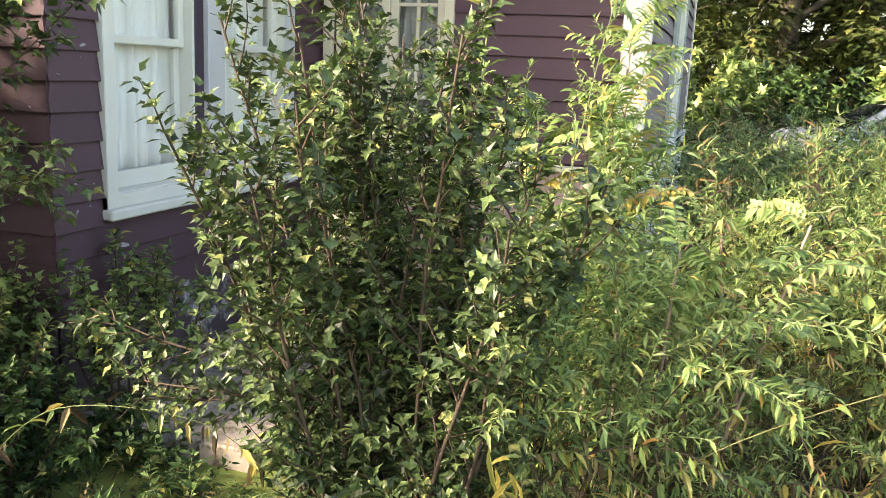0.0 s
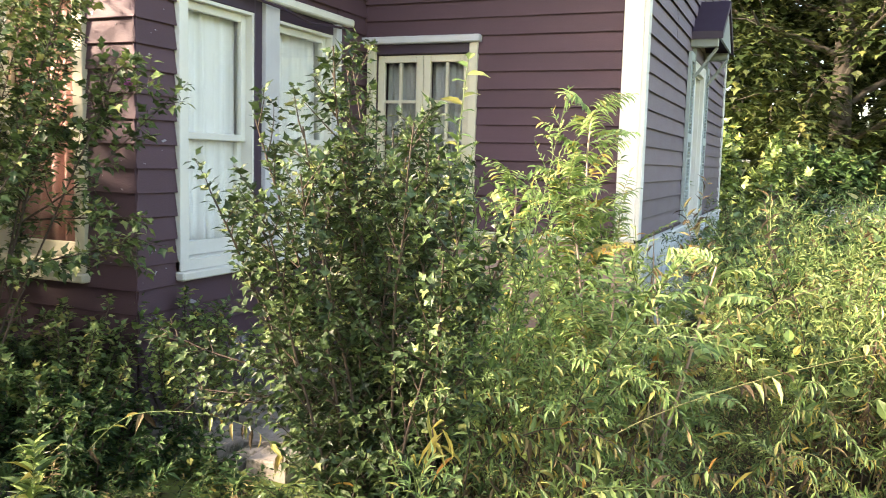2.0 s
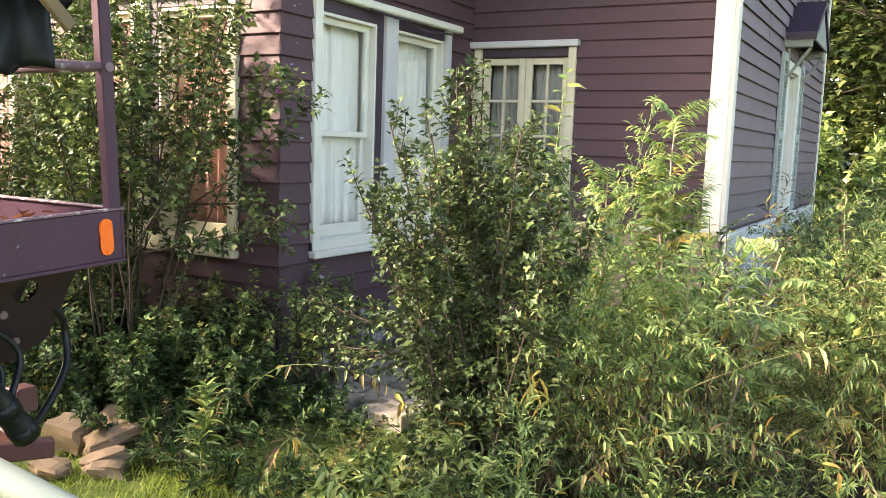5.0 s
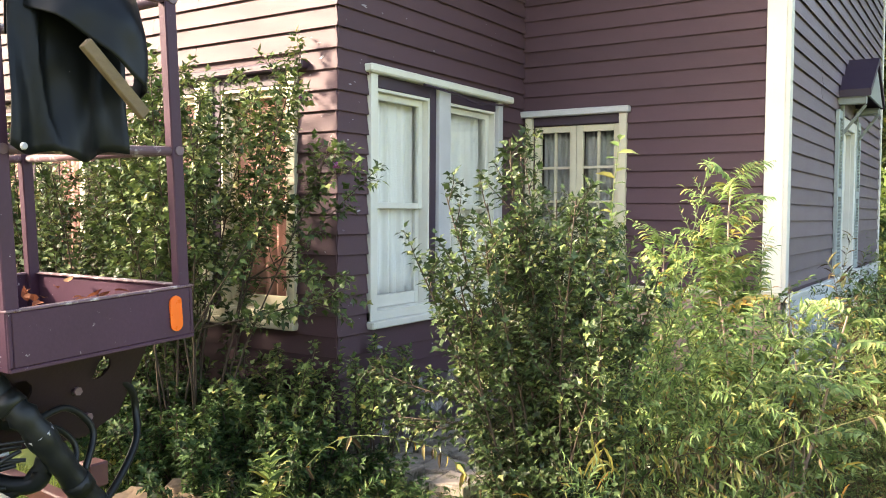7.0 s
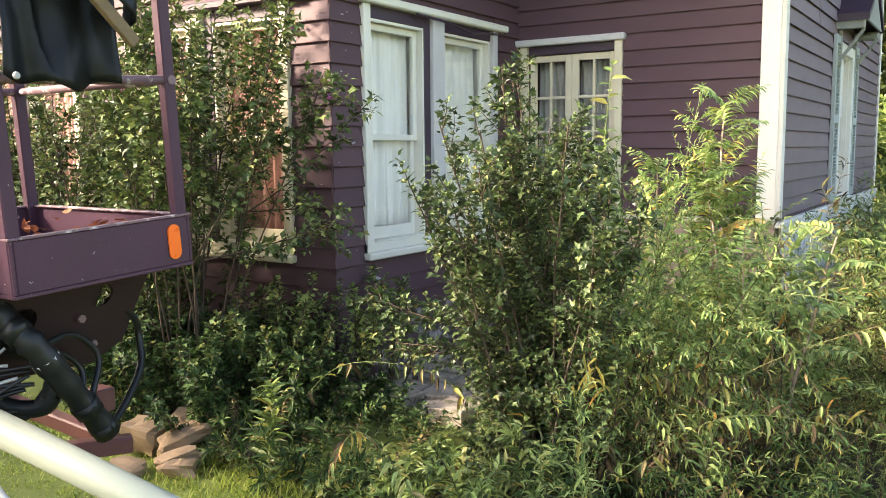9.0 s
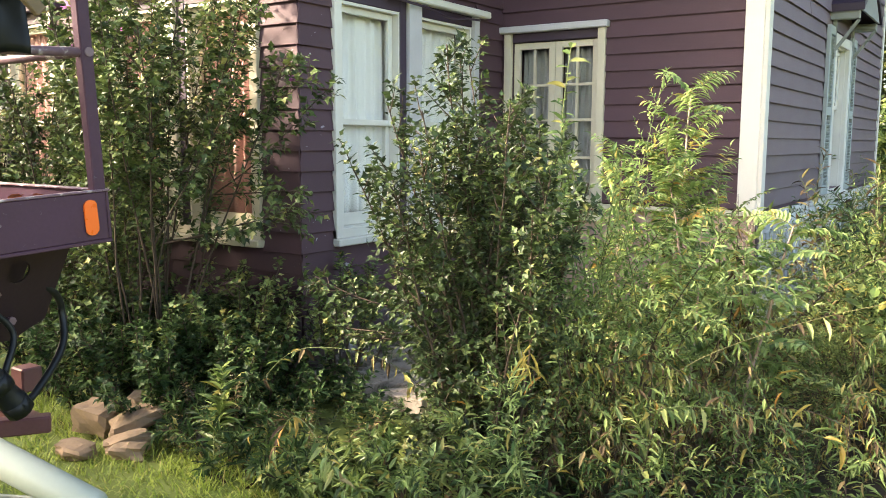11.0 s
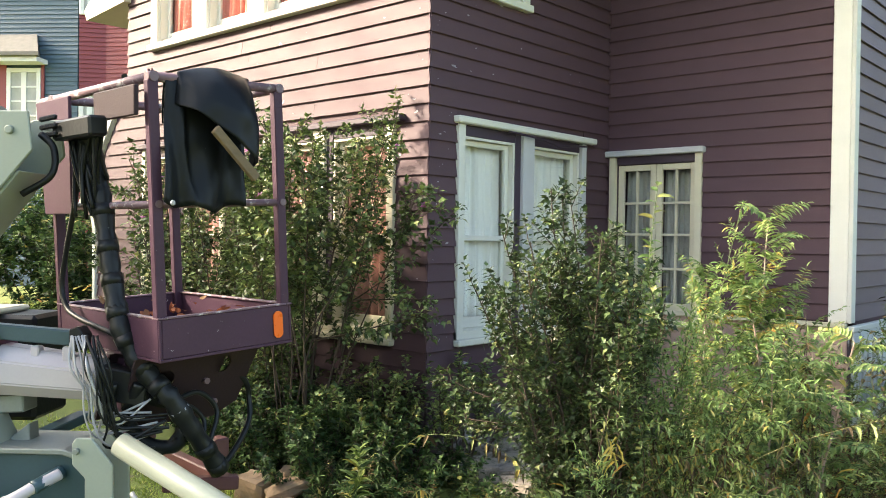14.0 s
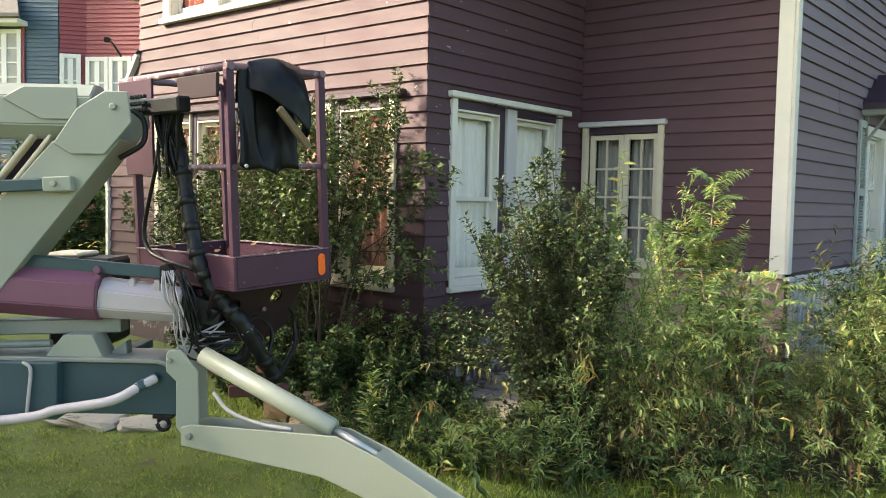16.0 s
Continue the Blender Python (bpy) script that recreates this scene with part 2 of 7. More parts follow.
def flakes(wall, frame_m, zones, seed):
    """Small patches where the paint has peeled to the pale primer."""
    r = random.Random(seed)
    for x0, x1, z0, z1, n in zones:
        for _ in range(n):
            x = r.uniform(x0, x1)
            row = int((r.uniform(z0, z1) - BASE) / EXPO)
            u = r.uniform(0.12, 0.80)
            size = r.choice((0.005, 0.007, 0.009, 0.012, 0.022))
            bm = bmesh.new()
            k = r.randrange(7, 11)
            sx, sz, sk = r.uniform(0.35, 1.5), r.uniform(0.25, 0.8), r.uniform(-0.6, 0.6)
            pts = []
            for q in range(k):
                rad = size * r.uniform(0.25, 1.2)
                ca, sa = math.cos(6.283 * q / k), math.sin(6.283 * q / k)
                pts.append((x + rad * (sx * ca + sk * sa), u * EXPO + rad * sz * sa))
            top = [bm.verts.new((px, BUTT + (0.004 - BUTT) * (pz / (EXPO + 0.016)) + 0.0036, BASE + row * EXPO + pz)) for px, pz in pts]
            low = [bm.verts.new(v.co - Vector((0, 0.003, 0))) for v in top]
            bm.faces.new(top)
            bm.faces.new(low[::-1])
            for q in range(k):
                bm.faces.new((top[q], low[q], low[(q + 1) % k], top[(q + 1) % k]))
            bmesh.ops.recalc_face_normals(bm, faces=bm.faces)
            bmesh.ops.transform(bm, matrix=frame_m, verts=bm.verts)
            part("paint_flake", bm, FLAKE, wall)


def curtain(frame_m, x0, x1, z0, z1, depth, material, label, folds, seed, gather=1.0):
    r = random.Random(seed)
    bm = bmesh.new()
    nx, nz = int(folds * 8), 10
    ph = [r.uniform(0, 6.28) for _ in range(4)]
    grid = []
    for j in range(nz + 1):
        f = j / nz
        line = []
        for i in range(nx + 1):
            u = i / nx
            amp = 0.021 * (0.6 + 0.6 * (1 - f)) * gather
            y = depth + amp * math.sin(u * folds * 6.28 + ph[0] + 0.5 * math.sin(u * 9 + ph[1])) + 0.5 * amp * math.sin(u * folds * 10.1 + ph[2] + f)
            x = x0 + (x1 - x0) * u + 0.006 * math.sin(f * 3 + u * 20 + ph[3])
            line.append(bm.verts.new((x, y, z0 + (z1 - z0) * f)))
        grid.append(line)
    for j in range(nz):
        for i in range(nx):
            fc = bm.faces.new((grid[j][i], grid[j][i + 1], grid[j + 1][i + 1], grid[j + 1][i]))
            fc.smooth = True
    bmesh.ops.transform(bm, matrix=frame_m, verts=bm.verts)
    bmesh.ops.solidify(bm, geom=list(bm.faces), thickness=0.002)
    return tagged(part("curtain", bm, material), label, "curtain", "curtains of the house")


def sash_window(win, frame_m, x0, x1, z0, z1, meet, trim, depth=-0.035):
    """A double-hung pair of sashes filling x0..x1, z0..z1."""
    for nm, a, b, dy, bot in (("lower_sash", z0, meet + 0.02, depth - 0.03, 0.085), ("upper_sash", meet - 0.02, z1, depth, 0.042)):
        bm = bmesh.new()
        w = 0.048
        y0, y1 = dy - 0.03, dy
        box_into(bm, (x0, y0, a), (x0 + w, y1, b), 0.004)
        box_into(bm, (x1 - w, y0, a), (x1, y1, b), 0.004)
        box_into(bm, (x0 + w, y0 + 0.001, a), (x1 - w, y1 - 0.001, a + bot), 0.004)
        box_into(bm, (x0 + w, y0 + 0.001, b - 0.045), (x1 - w, y1 - 0.001, b), 0.004)
        bmesh.ops.transform(bm, matrix=frame_m, verts=bm.verts)
        part(nm, bm, trim, win)
        g = slab("pane", (x0 + w - 0.005, dy - 0.017, a + bot - 0.005), (x1 - w + 0.005, dy - 0.013, b - 0.04), GLASS, win, 0, m=frame_m)
        g.visible_shadow = False
    # reveal round the sashes
    bm = bmesh.new()
    for lo, hi in (((x0 - 0.02, -0.13, z0 - 0.02), (x0 - 0.001, 0.012, z1 + 0.02)), ((x1 + 0.001, -0.13, z0 - 0.02), (x1 + 0.02, 0.012, z1 + 0.02)), ((x0 - 0.001, -0.13, z1 + 0.001), (x1 + 0.001, 0.010, z1 + 0.02)), ((x0 - 0.001, -0.13, z0 - 0.02), (x1 + 0.001, 0.010, z0 - 0.001))):
        box_into(bm, lo, hi, 0, frame_m)
    part("jamb", bm, trim, win)


def pair_window(house, frame_m, x0, x1, z_sill, z_head, spans, trim, mull_trim, cloth, cloth_label, seed, head_over=(0.04, 0.12), cap=None):
    """Two double-hung windows under one drip cap, on one sill. spans: the sashes' x ranges."""
    win = new("window")
    win.parent = house
    zs, zt = z_sill + 0.12, z_head - 0.16
    slab("sill", (x0 - 0.01, -0.05, z_sill), (x1 + 0.01, 0.075, z_sill + 0.05), trim, win, 0.008, m=frame_m)
    slab("apron", (x0, 0.0, z_sill + 0.051), (x1, 0.040, zs - 0.006), trim, win, 0.004, m=frame_m)
    slab("drip_cap", (x0 - head_over[0], 0.0, z_head - 0.055), (x1 + head_over[1], 0.085, z_head), cap or trim, win, 0.01, m=frame_m)
    slab("casing", (x0, 0.0, z_sill + 0.051), (x0 + 0.075, 0.045, z_head - 0.056), trim, win, 0.004, m=frame_m)
    slab("casing", (x1 - 0.075, 0.0, z_sill + 0.051), (x1, 0.045, z_head - 0.056), mull_trim, win, 0.004, m=frame_m)
    slab("mullion_casing", (spans[0][1] + 0.10, 0.0, z_sill + 0.1), (spans[1][0] - 0.02, 0.047, z_head - 0.056), mull_trim, win, 0.004, m=frame_m)
    slab("mullion_post", (spans[0][1] + 0.021, -0.10, zs), (spans[0][1] + 0.099, 0.018, z_head - 0.057), PAINT_PURPLE, win, 0.004, m=frame_m)
    for a, b in ((x0 + 0.076, spans[0][1] + 0.02), (spans[1][0] - 0.019, x1 - 0.076)):
        slab("frieze_panel", (a, -0.02, zt + 0.021), (b, 0.016, z_head - 0.057), PAINT_PURPLE, win, 0.003, m=frame_m)
    for i, (a, b) in enumerate(spans):
        sash_window(win, frame_m, a, b, zs, zt, (zs + zt) / 2 - 0.03, trim)
        curtain(frame_m, a + 0.01, b - 0.004, zs + 0.03, zt + 0.0, -0.124, cloth, cloth_label, 6.4, seed + i)
    return win


def build_house():
    house = empty("house", "dusky maroon clapboard house with white trim and peeling paint", "house", (X_E, Y_D, 0))
    house.location = (0, 0, 0)
    rnd = random.Random(5)
    # east wall of the wing: local x runs north from the corner
    fe = wall_frame((X_E, Y_S, 0), (0, 1, 0), (1, 0, 0))
    le = Y_D - Y_S
    e_low = (3.37 - Y_S, 5.15 - Y_S, 0.87, 2.62)
    e_up = (3.38 - Y_S, 4.25 - Y_S, 3.57, 5.2)
    we = core_wall("wall", fe, le, 0.0, TOP, [(e_low[0] + .04, e_low[1] - .04, 0.97, 2.52), (e_up[0] + .04, e_up[1] - .04, 3.67, 5.1)], house, PAINT_MAROON)
    clapboards(we, fe, le, BASE, TOP, [e_low, e_up], PAINT_MAROON, rnd, left_over=BUTT - 0.005)
    pair_window(house, fe, *e_low, [(3.455 - Y_S, 4.085 - Y_S), (4.36 - Y_S, 5.05 - Y_S)], PAINT_WHITE, PAINT_GREY, CURTAIN_WHITE, "white sheer gathered curtain hanging behind a sash window", 3)
    # torn black strip hanging under the drip cap
    bm = bmesh.new()
    tube_into(bm, [fe @ v for v in curve_pts([Vector((0.86, 0.075, 2.555)), Vector((1.05, 0.088, 2.545)), Vector((1.30, 0.085, 2.535)), Vector((1.55, 0.09, 2.50)), Vector((1.78, 0.086, 2.52)), Vector((2.02, 0.08, 2.535))], 5)], 0.009, 5)
    part("torn_strip", bm, PAINT_PURPLE, house, "torn dark strip hanging under the drip cap")
    flakes(we, fe, [(0.02, 0.26, 0.6, 3.4, 34), (0.3, 2.3, 2.75, 4.2, 14), (0.3, 2.2, 0.5, 0.85, 8)], 61)
    up = new("window")
    up.parent = house
    slab("sill", (e_up[0] - 0.02, -0.05, e_up[2]), (e_up[1] + 0.02, 0.07, e_up[2] + 0.06), PAINT_WHITE, up, 0.006, m=fe)
    for a, b in ((e_up[0], e_up[0] + 0.1), (e_up[1] - 0.1, e_up[1])):
        slab("casing", (a, 0, e_up[2] + 0.061), (b, 0.045, e_up[3]), PAINT_WHITE, up, m=fe)
    slab("casing", (e_up[0] + 0.101, 0, e_up[3] - 0.1), (e_up[1] - 0.101, 0.043, e_up[3]), PAINT_WHITE, up, m=fe)
    sash_window(up, fe, e_up[0] + 0.13, e_up[1] - 0.13, e_up[2] + 0.09, e_up[3] - 0.13, 4.4, PAINT_WHITE)
    curtain(fe, e_up[0] + 0.14, e_up[1] - 0.14, e_up[2] + 0.1, e_up[3] - 0.13, -0.125, CURTAIN_WHITE, "white sheer gathered curtain hanging behind a sash window", 6, 11)
    slab("foundation", (0.0, 0.001, -0.3), (le, 0.02, BASE - 0.003), FOUNDATION, house, 0.004, "peeling dark purple parged foundation with white patches", m=fe)
    # south wall of the wing: local x runs west from the corner
    fs = wall_frame((X_E, Y_S, 0), (-1, 0, 0), (0, -1, 0))
    ls = 7.16 + X_E
    s_low = (3.07 + X_E, 4.70 + X_E, 0.87, 2.62)
    s_far = (5.30 + X_E, 6.80 + X_E, 0.87, 2.62)
    s_up = (3.03 + X_E, 6.64 + X_E, 3.575, 5.2)
    cuts = [(h[0] + .04, h[1] - .04, h[2] + .1, h[3] - .1) for h in (s_low, s_far, s_up)]
    ws = core_wall("wall", fs, ls, 0.0, TOP, cuts, house, PAINT_MAROON)
    clapboards(ws, fs, ls, BASE, TOP, [s_low, s_far, s_up], PAINT_MAROON, rnd, left_over=BUTT - 0.005)
    flakes(ws, fs, [(0.02, 0.30, 1.0, 3.6, 22), (0.3, 3.6, 2.75, 3.5, 16)], 62)
    for s, sd in ((s_low, 21), (s_far, 31)):
        # south drip caps in dark purple: the shade on them is put into colour
        pair_window(house, fs, *s, [(s[0] + 0.085, s[0] + 0.70), (s[1] - 0.66, s[1] - 0.085)], PAINT_CREAM, PAINT_CREAM, CURTAIN_ROSE, "faded rose curtain hanging behind a sash window", sd, head_over=(0.10, 0.10), cap=PAINT_PURPLE)
    up = new("window")
    up.parent = house
    slab("sill", (s_up[0] - 0.03, -0.05, s_up[2]), (s_up[1] + 0.03, 0.08, s_up[2] + 0.06), PAINT_WHITE, up, 0.006, m=fs)
    n = 4
    w = (s_up[1] - s_up[0]) / n
    for i in range(n + 1):
        a = s_up[0] + i * w
        lo, hi = max(s_up[0], a - 0.12), min(s_up[1], a + 0.12)
        slab("casing", (lo, 0, s_up[2] + 0.061), (hi, 0.045, s_up[3]), PAINT_WHITE, up, m=fs)
    for i in range(n):
        a = s_up[0] + i * w + 0.14
        b = s_up[0] + (i + 1) * w - 0.14
        sash_window(up, fs, a, b, s_up[2] + 0.09, s_up[3] - 0.13, 4.35, PAINT_WHITE)
        slab("casing", (a - 0.019, 0, s_up[3] - 0.1), (b + 0.019, 0.043, s_up[3]), PAINT_WHITE, up, m=fs)
        curtain(fs, a + 0.05, b - 0.01, s_up[2] + 0.1, s_up[3] - 0.13, -0.125, CURTAIN_RED, "patterned rose curtain hanging behind an upper window", 6, 40 + i)
    slab("foundation", (0.0, 0.001, -0.3), (ls + 0.7, 0.02, BASE - 0.003), FOUNDATION, house, 0.004, "peeling dark purple parged foundation with white patches", m=fs)
    # recessed wall: local x runs west from the outer corner
    fd = wall_frame((X_C, Y_D, 0), (-1, 0, 0), (0, -1, 0))
    ld = X_C - X_E
    d_w = (1.85 + X_C, 2.64 + X_C, 0.98, 2.40)
    d_all = (1.80 + X_C, 2.71 + X_C, 0.98, 2.53)
    wd = core_wall("wall", fd, ld, 0.0, TOP, [(d_w[0], d_w[1], d_w[2] + 0.06, d_w[3])], house, PAINT_MAROON)
    clapboards(wd, fd, ld, 1.07, TOP, [d_all, (-1, 0.14, 0, TOP)], PAINT_MAROON, rnd, base=BASE + 5 * EXPO - 0.03)
    dw = new("casement_window")
    dw.parent = house
    slab("drip_cap", (1.76 + X_C, 0, 2.475), (2.745 + X_C, 0.075, 2.53), PAINT_GREY, dw, 0.008, m=fd)
    slab("frieze_panel", (d_w[0], -0.02, d_w[3] + 0.002), (d_w[1], 0.015, 2.474), PAINT_PURPLE, dw, m=fd)
    slab("casing", (d_w[0] - 0.065, 0, 0.98), (d_w[0] - 0.001, 0.045, 2.474), PAINT_CREAM, dw, m=fd)
    slab("casing", (d_w[1] + 0.001, 0, 0.98), (d_w[1] + 0.065, 0.045, 2.474), PAINT_CREAM, dw, m=fd)
    slab("sill", (d_w[0] - 0.08, -0.04, 0.93), (d_w[1] + 0.08, 0.07, 0.979), PAINT_CREAM, dw, m=fd)
    mid = (d_w[0] + d_w[1]) / 2
    for a, b in ((d_w[0] + 0.004, mid - 0.002), (mid + 0.002, d_w[1] - 0.004)):
        bm = bmesh.new()
        z0, z1, w = 1.04, d_w[3] - 0.004, 0.058
        box_into(bm, (a, -0.05, z0), (a + w, -0.012, z1), 0.004)
        box_into(bm, (b - w, -0.05, z0), (b, -0.012, z1), 0.004)
        box_into(bm, (a + w, -0.049, z0), (b - w, -0.013, z0 + 0.09), 0.004)
        box_into(bm, (a + w, -0.049, z1 - 0.055), (b - w, -0.013, z1), 0.004)
        box_into(bm, ((a + b) / 2 - 0.011, -0.045, z0 + 0.09), ((a + b) / 2 + 0.011, -0.016, z1 - 0.055), 0.003)
        for zc in (2.04, 1.75, 1.44):
            box_into(bm, (a + w, -0.044, zc - 0.011), (b - w, -0.017, zc + 0.011), 0.003)
        bmesh.ops.transform(bm, matrix=fd, verts=bm.verts)
        sa = part("casement", bm, PAINT_CREAM, dw)
        g = slab("pane", (a + w - 0.004, -0.032, z0 + 0.08), (b - w + 0.004, -0.028, z1 - 0.05), GLASS, sa, 0, m=fd)
        g.visible_shadow = False
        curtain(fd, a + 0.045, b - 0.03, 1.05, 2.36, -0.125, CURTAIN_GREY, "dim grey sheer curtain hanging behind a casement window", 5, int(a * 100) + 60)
    slab("water_table", (0.0, 0.001, 1.03), (ld - 0.005, 0.06, 1.068), PAINT_CREAM, house, 0.006, m=fd)
    slab("foundation", (0.0, 0.001, -0.3), (ld - 0.005, 0.02, 1.028), PLINTH, house, 0.004, "pinkish parged foundation, stained", m=fd)
    # long side wall: local x runs north from the outer corner
    fl = wall_frame((X_C, Y_D, 0), (0, 1, 0), (1, 0, 0))
    ll = Y_N - Y_D
    l_w = (8.08 - Y_D, 9.02 - Y_D, 1.02, 2.62)
    wl = core_wall("wall", fl, ll, 0.0, TOP, [(l_w[0] + .06, l_w[1] - .06, l_w[2] + .1, l_w[3] - .05)], house, PAINT_MAROON)
    clapboards(wl, fl, ll, 1.05, TOP, [l_w, (-1, 0.07, 0, TOP)], PAINT_SHEEN, rnd, base=BASE + 5 * EXPO - 0.03)
    slab("corner_board", (0.0, 0.001, 1.07), (0.139, 0.034, TOP), PAINT_SKYLIT, house, 0.004, "white painted corner board, slightly flaking", m=fd)
    slab("corner_board", (-0.033, 0.001, 1.07), (0.069, 0.034, TOP), PAINT_WHITE, house, 0.004, m=fl)
    slab("corner_board", (ll - 0.09, 0.001, 1.07), (ll, 0.034, TOP), PAINT_WHITE, house, 0.004, m=fl)
    slab("water_table", (-0.04, 0.001, 1.00), (ll, 0.06, 1.045), PAINT_WHITE, house, 0.006, m=fl)
    lw = new("window")
    lw.parent = house
    slab("sill", (l_w[0] - 0.03, -0.05, l_w[2]), (l_w[1] + 0.03, 0.09, l_w[2] + 0.06), PAINT_WHITE, lw, m=fl)
    for a, b in ((l_w[0], l_w[0] + 0.12), (l_w[1] - 0.12, l_w[1])):
        slab("casing", (a, 0, l_w[2] + 0.061), (b, 0.05, l_w[3]), PAINT_WHITE, lw, m=fl)
    slab("casing", (l_w[0] + 0.121, 0, l_w[3] - 0.1), (l_w[1] - 0.121, 0.048, l_w[3]), PAINT_WHITE, lw, m=fl)
    sash_window(lw, fl, l_w[0] + 0.14, l_w[1] - 0.14, l_w[2] + 0.09, l_w[3] - 0.12, 1.93, PAINT_WHITE)
    curtain(fl, l_w[0] + 0.15, l_w[1] - 0.15, l_w[2] + 0.1, l_w[3] - 0.12, -0.125, CURTAIN_WHITE, "white sheer gathered curtain hanging behind a sash window", 8, 71)
    for a, b in ((7.77 - Y_D, 8.07 - Y_D), (9.03 - Y_D, 9.33 - Y_D)):
        sh = new("shutter")
        sh.parent = house
        bm = bmesh.new()
        for lo, hi in (((a, 0.02, 1.08), (a + 0.045, 0.055, 2.66)), ((b - 0.045, 0.02, 1.08), (b, 0.055, 2.66)), ((a + 0.045, 0.021, 1.08), (b - 0.045, 0.054, 1.17)), ((a + 0.045, 0.021, 2.58), (b - 0.045, 0.054, 2.66)), ((a + 0.045, 0.021, 1.83), (b - 0.045, 0.054, 1.91))):
            box_into(bm, lo, hi, 0.003, fl)
        part("shutter_frame", bm, PAINT_SAGE, sh)
        z = 1.19
        while z < 2.56:
            if not 1.80 < z < 1.91:
                m = fl @ Matrix.Translation(((a + b) / 2, 0.037, z)) @ Matrix.Rotation(0.75, 4, "X")
                slab("louvre", (-(b - a) / 2 + 0.046, -0.018, -0.003), ((b - a) / 2 - 0.046, 0.018, 0.003), PAINT_SAGE, sh, 0, m=m)
            z += 0.034
    # bracketed hood over the side window
    hood = new("window_hood")
    hood.parent = house
    mid = (l_w[0] + l_w[1]) / 2
    for sx, hx in ((-1, 0.62), (1, 0.62)):
        bm = bmesh.new()
        vs = [bm.verts.new((mid + sx * x, y, z)) for y in (0.0, 0.30) for x, z in ((0.0, 3.24), (hx, 2.86), (hx, 2.79), (0.0, 3.17))]
        for q in ((0, 1, 2, 3), (7, 6, 5, 4), (0, 4, 5, 1), (1, 5, 6, 2), (2, 6, 7, 3), (3, 7, 4, 0)):
            bm.faces.new([vs[i] for i in q])
        bmesh.ops.recalc_face_normals(bm, faces=bm.faces)
        bmesh.ops.transform(bm, matrix=fl, verts=bm.verts)
        part("hood_roof", bm, PAINT_PURPLE, hood, "purple painted hood roof slope")
        slab("hood_fascia", (min(mid + sx * 0.52, mid + sx * 0.60), 0.0, 2.72), (max(mid + sx * 0.52, mid + sx * 0.60), 0.26, 2.80), HOOD_SAGE, hood, 0.006, m=fl)
    bm = bmesh.new()
    vs = [bm.verts.new((mid + x, y, z)) for y in (0.26, 0.28) for x, z in ((-0.58, 2.80), (0.58, 2.80), (0.0, 3.16))]
    for q in ((0, 1, 2), (5, 4, 3), (0, 3, 4, 1), (1, 4, 5, 2), (2, 5, 3, 0)):
        bm.faces.new([vs[i] for i in q])
    bmesh.ops.recalc_face_normals(bm, faces=bm.faces)
    bmesh.ops.transform(bm, matrix=fl, verts=bm.verts)
    part("hood_gable", bm, HOOD_SAGE, hood)
    for x in (l_w[0] - 0.05, l_w[1] + 0.05):
        bm = bmesh.new()
        box_into(bm, (x - 0.022, 0.026, 2.38), (x + 0.022, 0.060, 2.78), 0.004)
        box_into(bm, (x - 0.020, 0.0605, 2.735), (x + 0.020, 0.25, 2.778), 0.004)
        brace = Matrix.Translation((x, 0.055, 2.45)) @ Matrix.Rotation(-0.62, 4, "X")
        box_into(bm, (-0.016, -0.014, 0.0), (0.016, 0.014, 0.33), 0.003, brace)
        bmesh.ops.transform(bm, matrix=fl, verts=bm.verts)
        part("bracket", bm, HOOD_SAGE, hood)
    # white slatted skirting under the long wall
    slab("skirting_backing", (0.0, 0.001, -0.2), (ll, 0.012, 0.998), FOUNDATION, house, 0, m=fl)
    x = 0.05
    while x < ll - 0.1:
        slab("skirting_slat", (x, 0.014, -0.1 + rnd.uniform(0, 0.04)), (x + 0.085, 0.034, 0.998), SKIRT, house, 0.003, m=fl)
        x += 0.142
    slab("skirting_rail", (0.0, 0.0345, 0.90), (ll, 0.05, 0.997), SKIRT, house, 0.003, m=fl)
    # hidden walls and roof that close the house
    slab("back_wall", (-7.16, Y_N, -0.2), (X_C - 0.17, Y_N + 0.16, TOP), PAINT_MAROON, house, 0)
    slab("back_wall", (-7.16, Y_S + 0.17, -0.2), (-7.0, Y_N - 0.001, TOP), PAINT_MAROON, house, 0)
    # eaves out of view, widened to 0.60 so they shade the upper walls
    slab("roof", (-7.4, Y_S - 0.60, TOP + 0.001), (X_C + 0.60, Y_N + 0.3, TOP + 0.2), ROOF_DARK, house, 0.01)
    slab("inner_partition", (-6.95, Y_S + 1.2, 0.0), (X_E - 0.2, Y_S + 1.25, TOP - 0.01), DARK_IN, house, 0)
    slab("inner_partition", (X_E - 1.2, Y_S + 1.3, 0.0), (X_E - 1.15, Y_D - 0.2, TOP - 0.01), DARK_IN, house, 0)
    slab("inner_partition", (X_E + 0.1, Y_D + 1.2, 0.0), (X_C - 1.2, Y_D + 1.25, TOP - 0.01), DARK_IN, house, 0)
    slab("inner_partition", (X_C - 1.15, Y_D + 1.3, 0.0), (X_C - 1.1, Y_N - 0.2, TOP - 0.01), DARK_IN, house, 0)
    # arched porch at the west end of the south wall, under a sloping roof
    x0, x1 = 7.161 + X_E, 7.84 + X_E
    bm = bmesh.new()
    prof = [(x0, 0.0), (x1, 0.0), (x1, 1.75), (x1 + 0.05, 1.90), (x1 + 0.14, 2.01), (x1 + 0.25, 2.08), (x0, 3.25)]
    a = [bm.verts.new((x, 0.0, z)) for x, z in prof]
    b = [bm.verts.new((x, -0.16, z)) for x, z in prof]
    bm.faces.new(a)
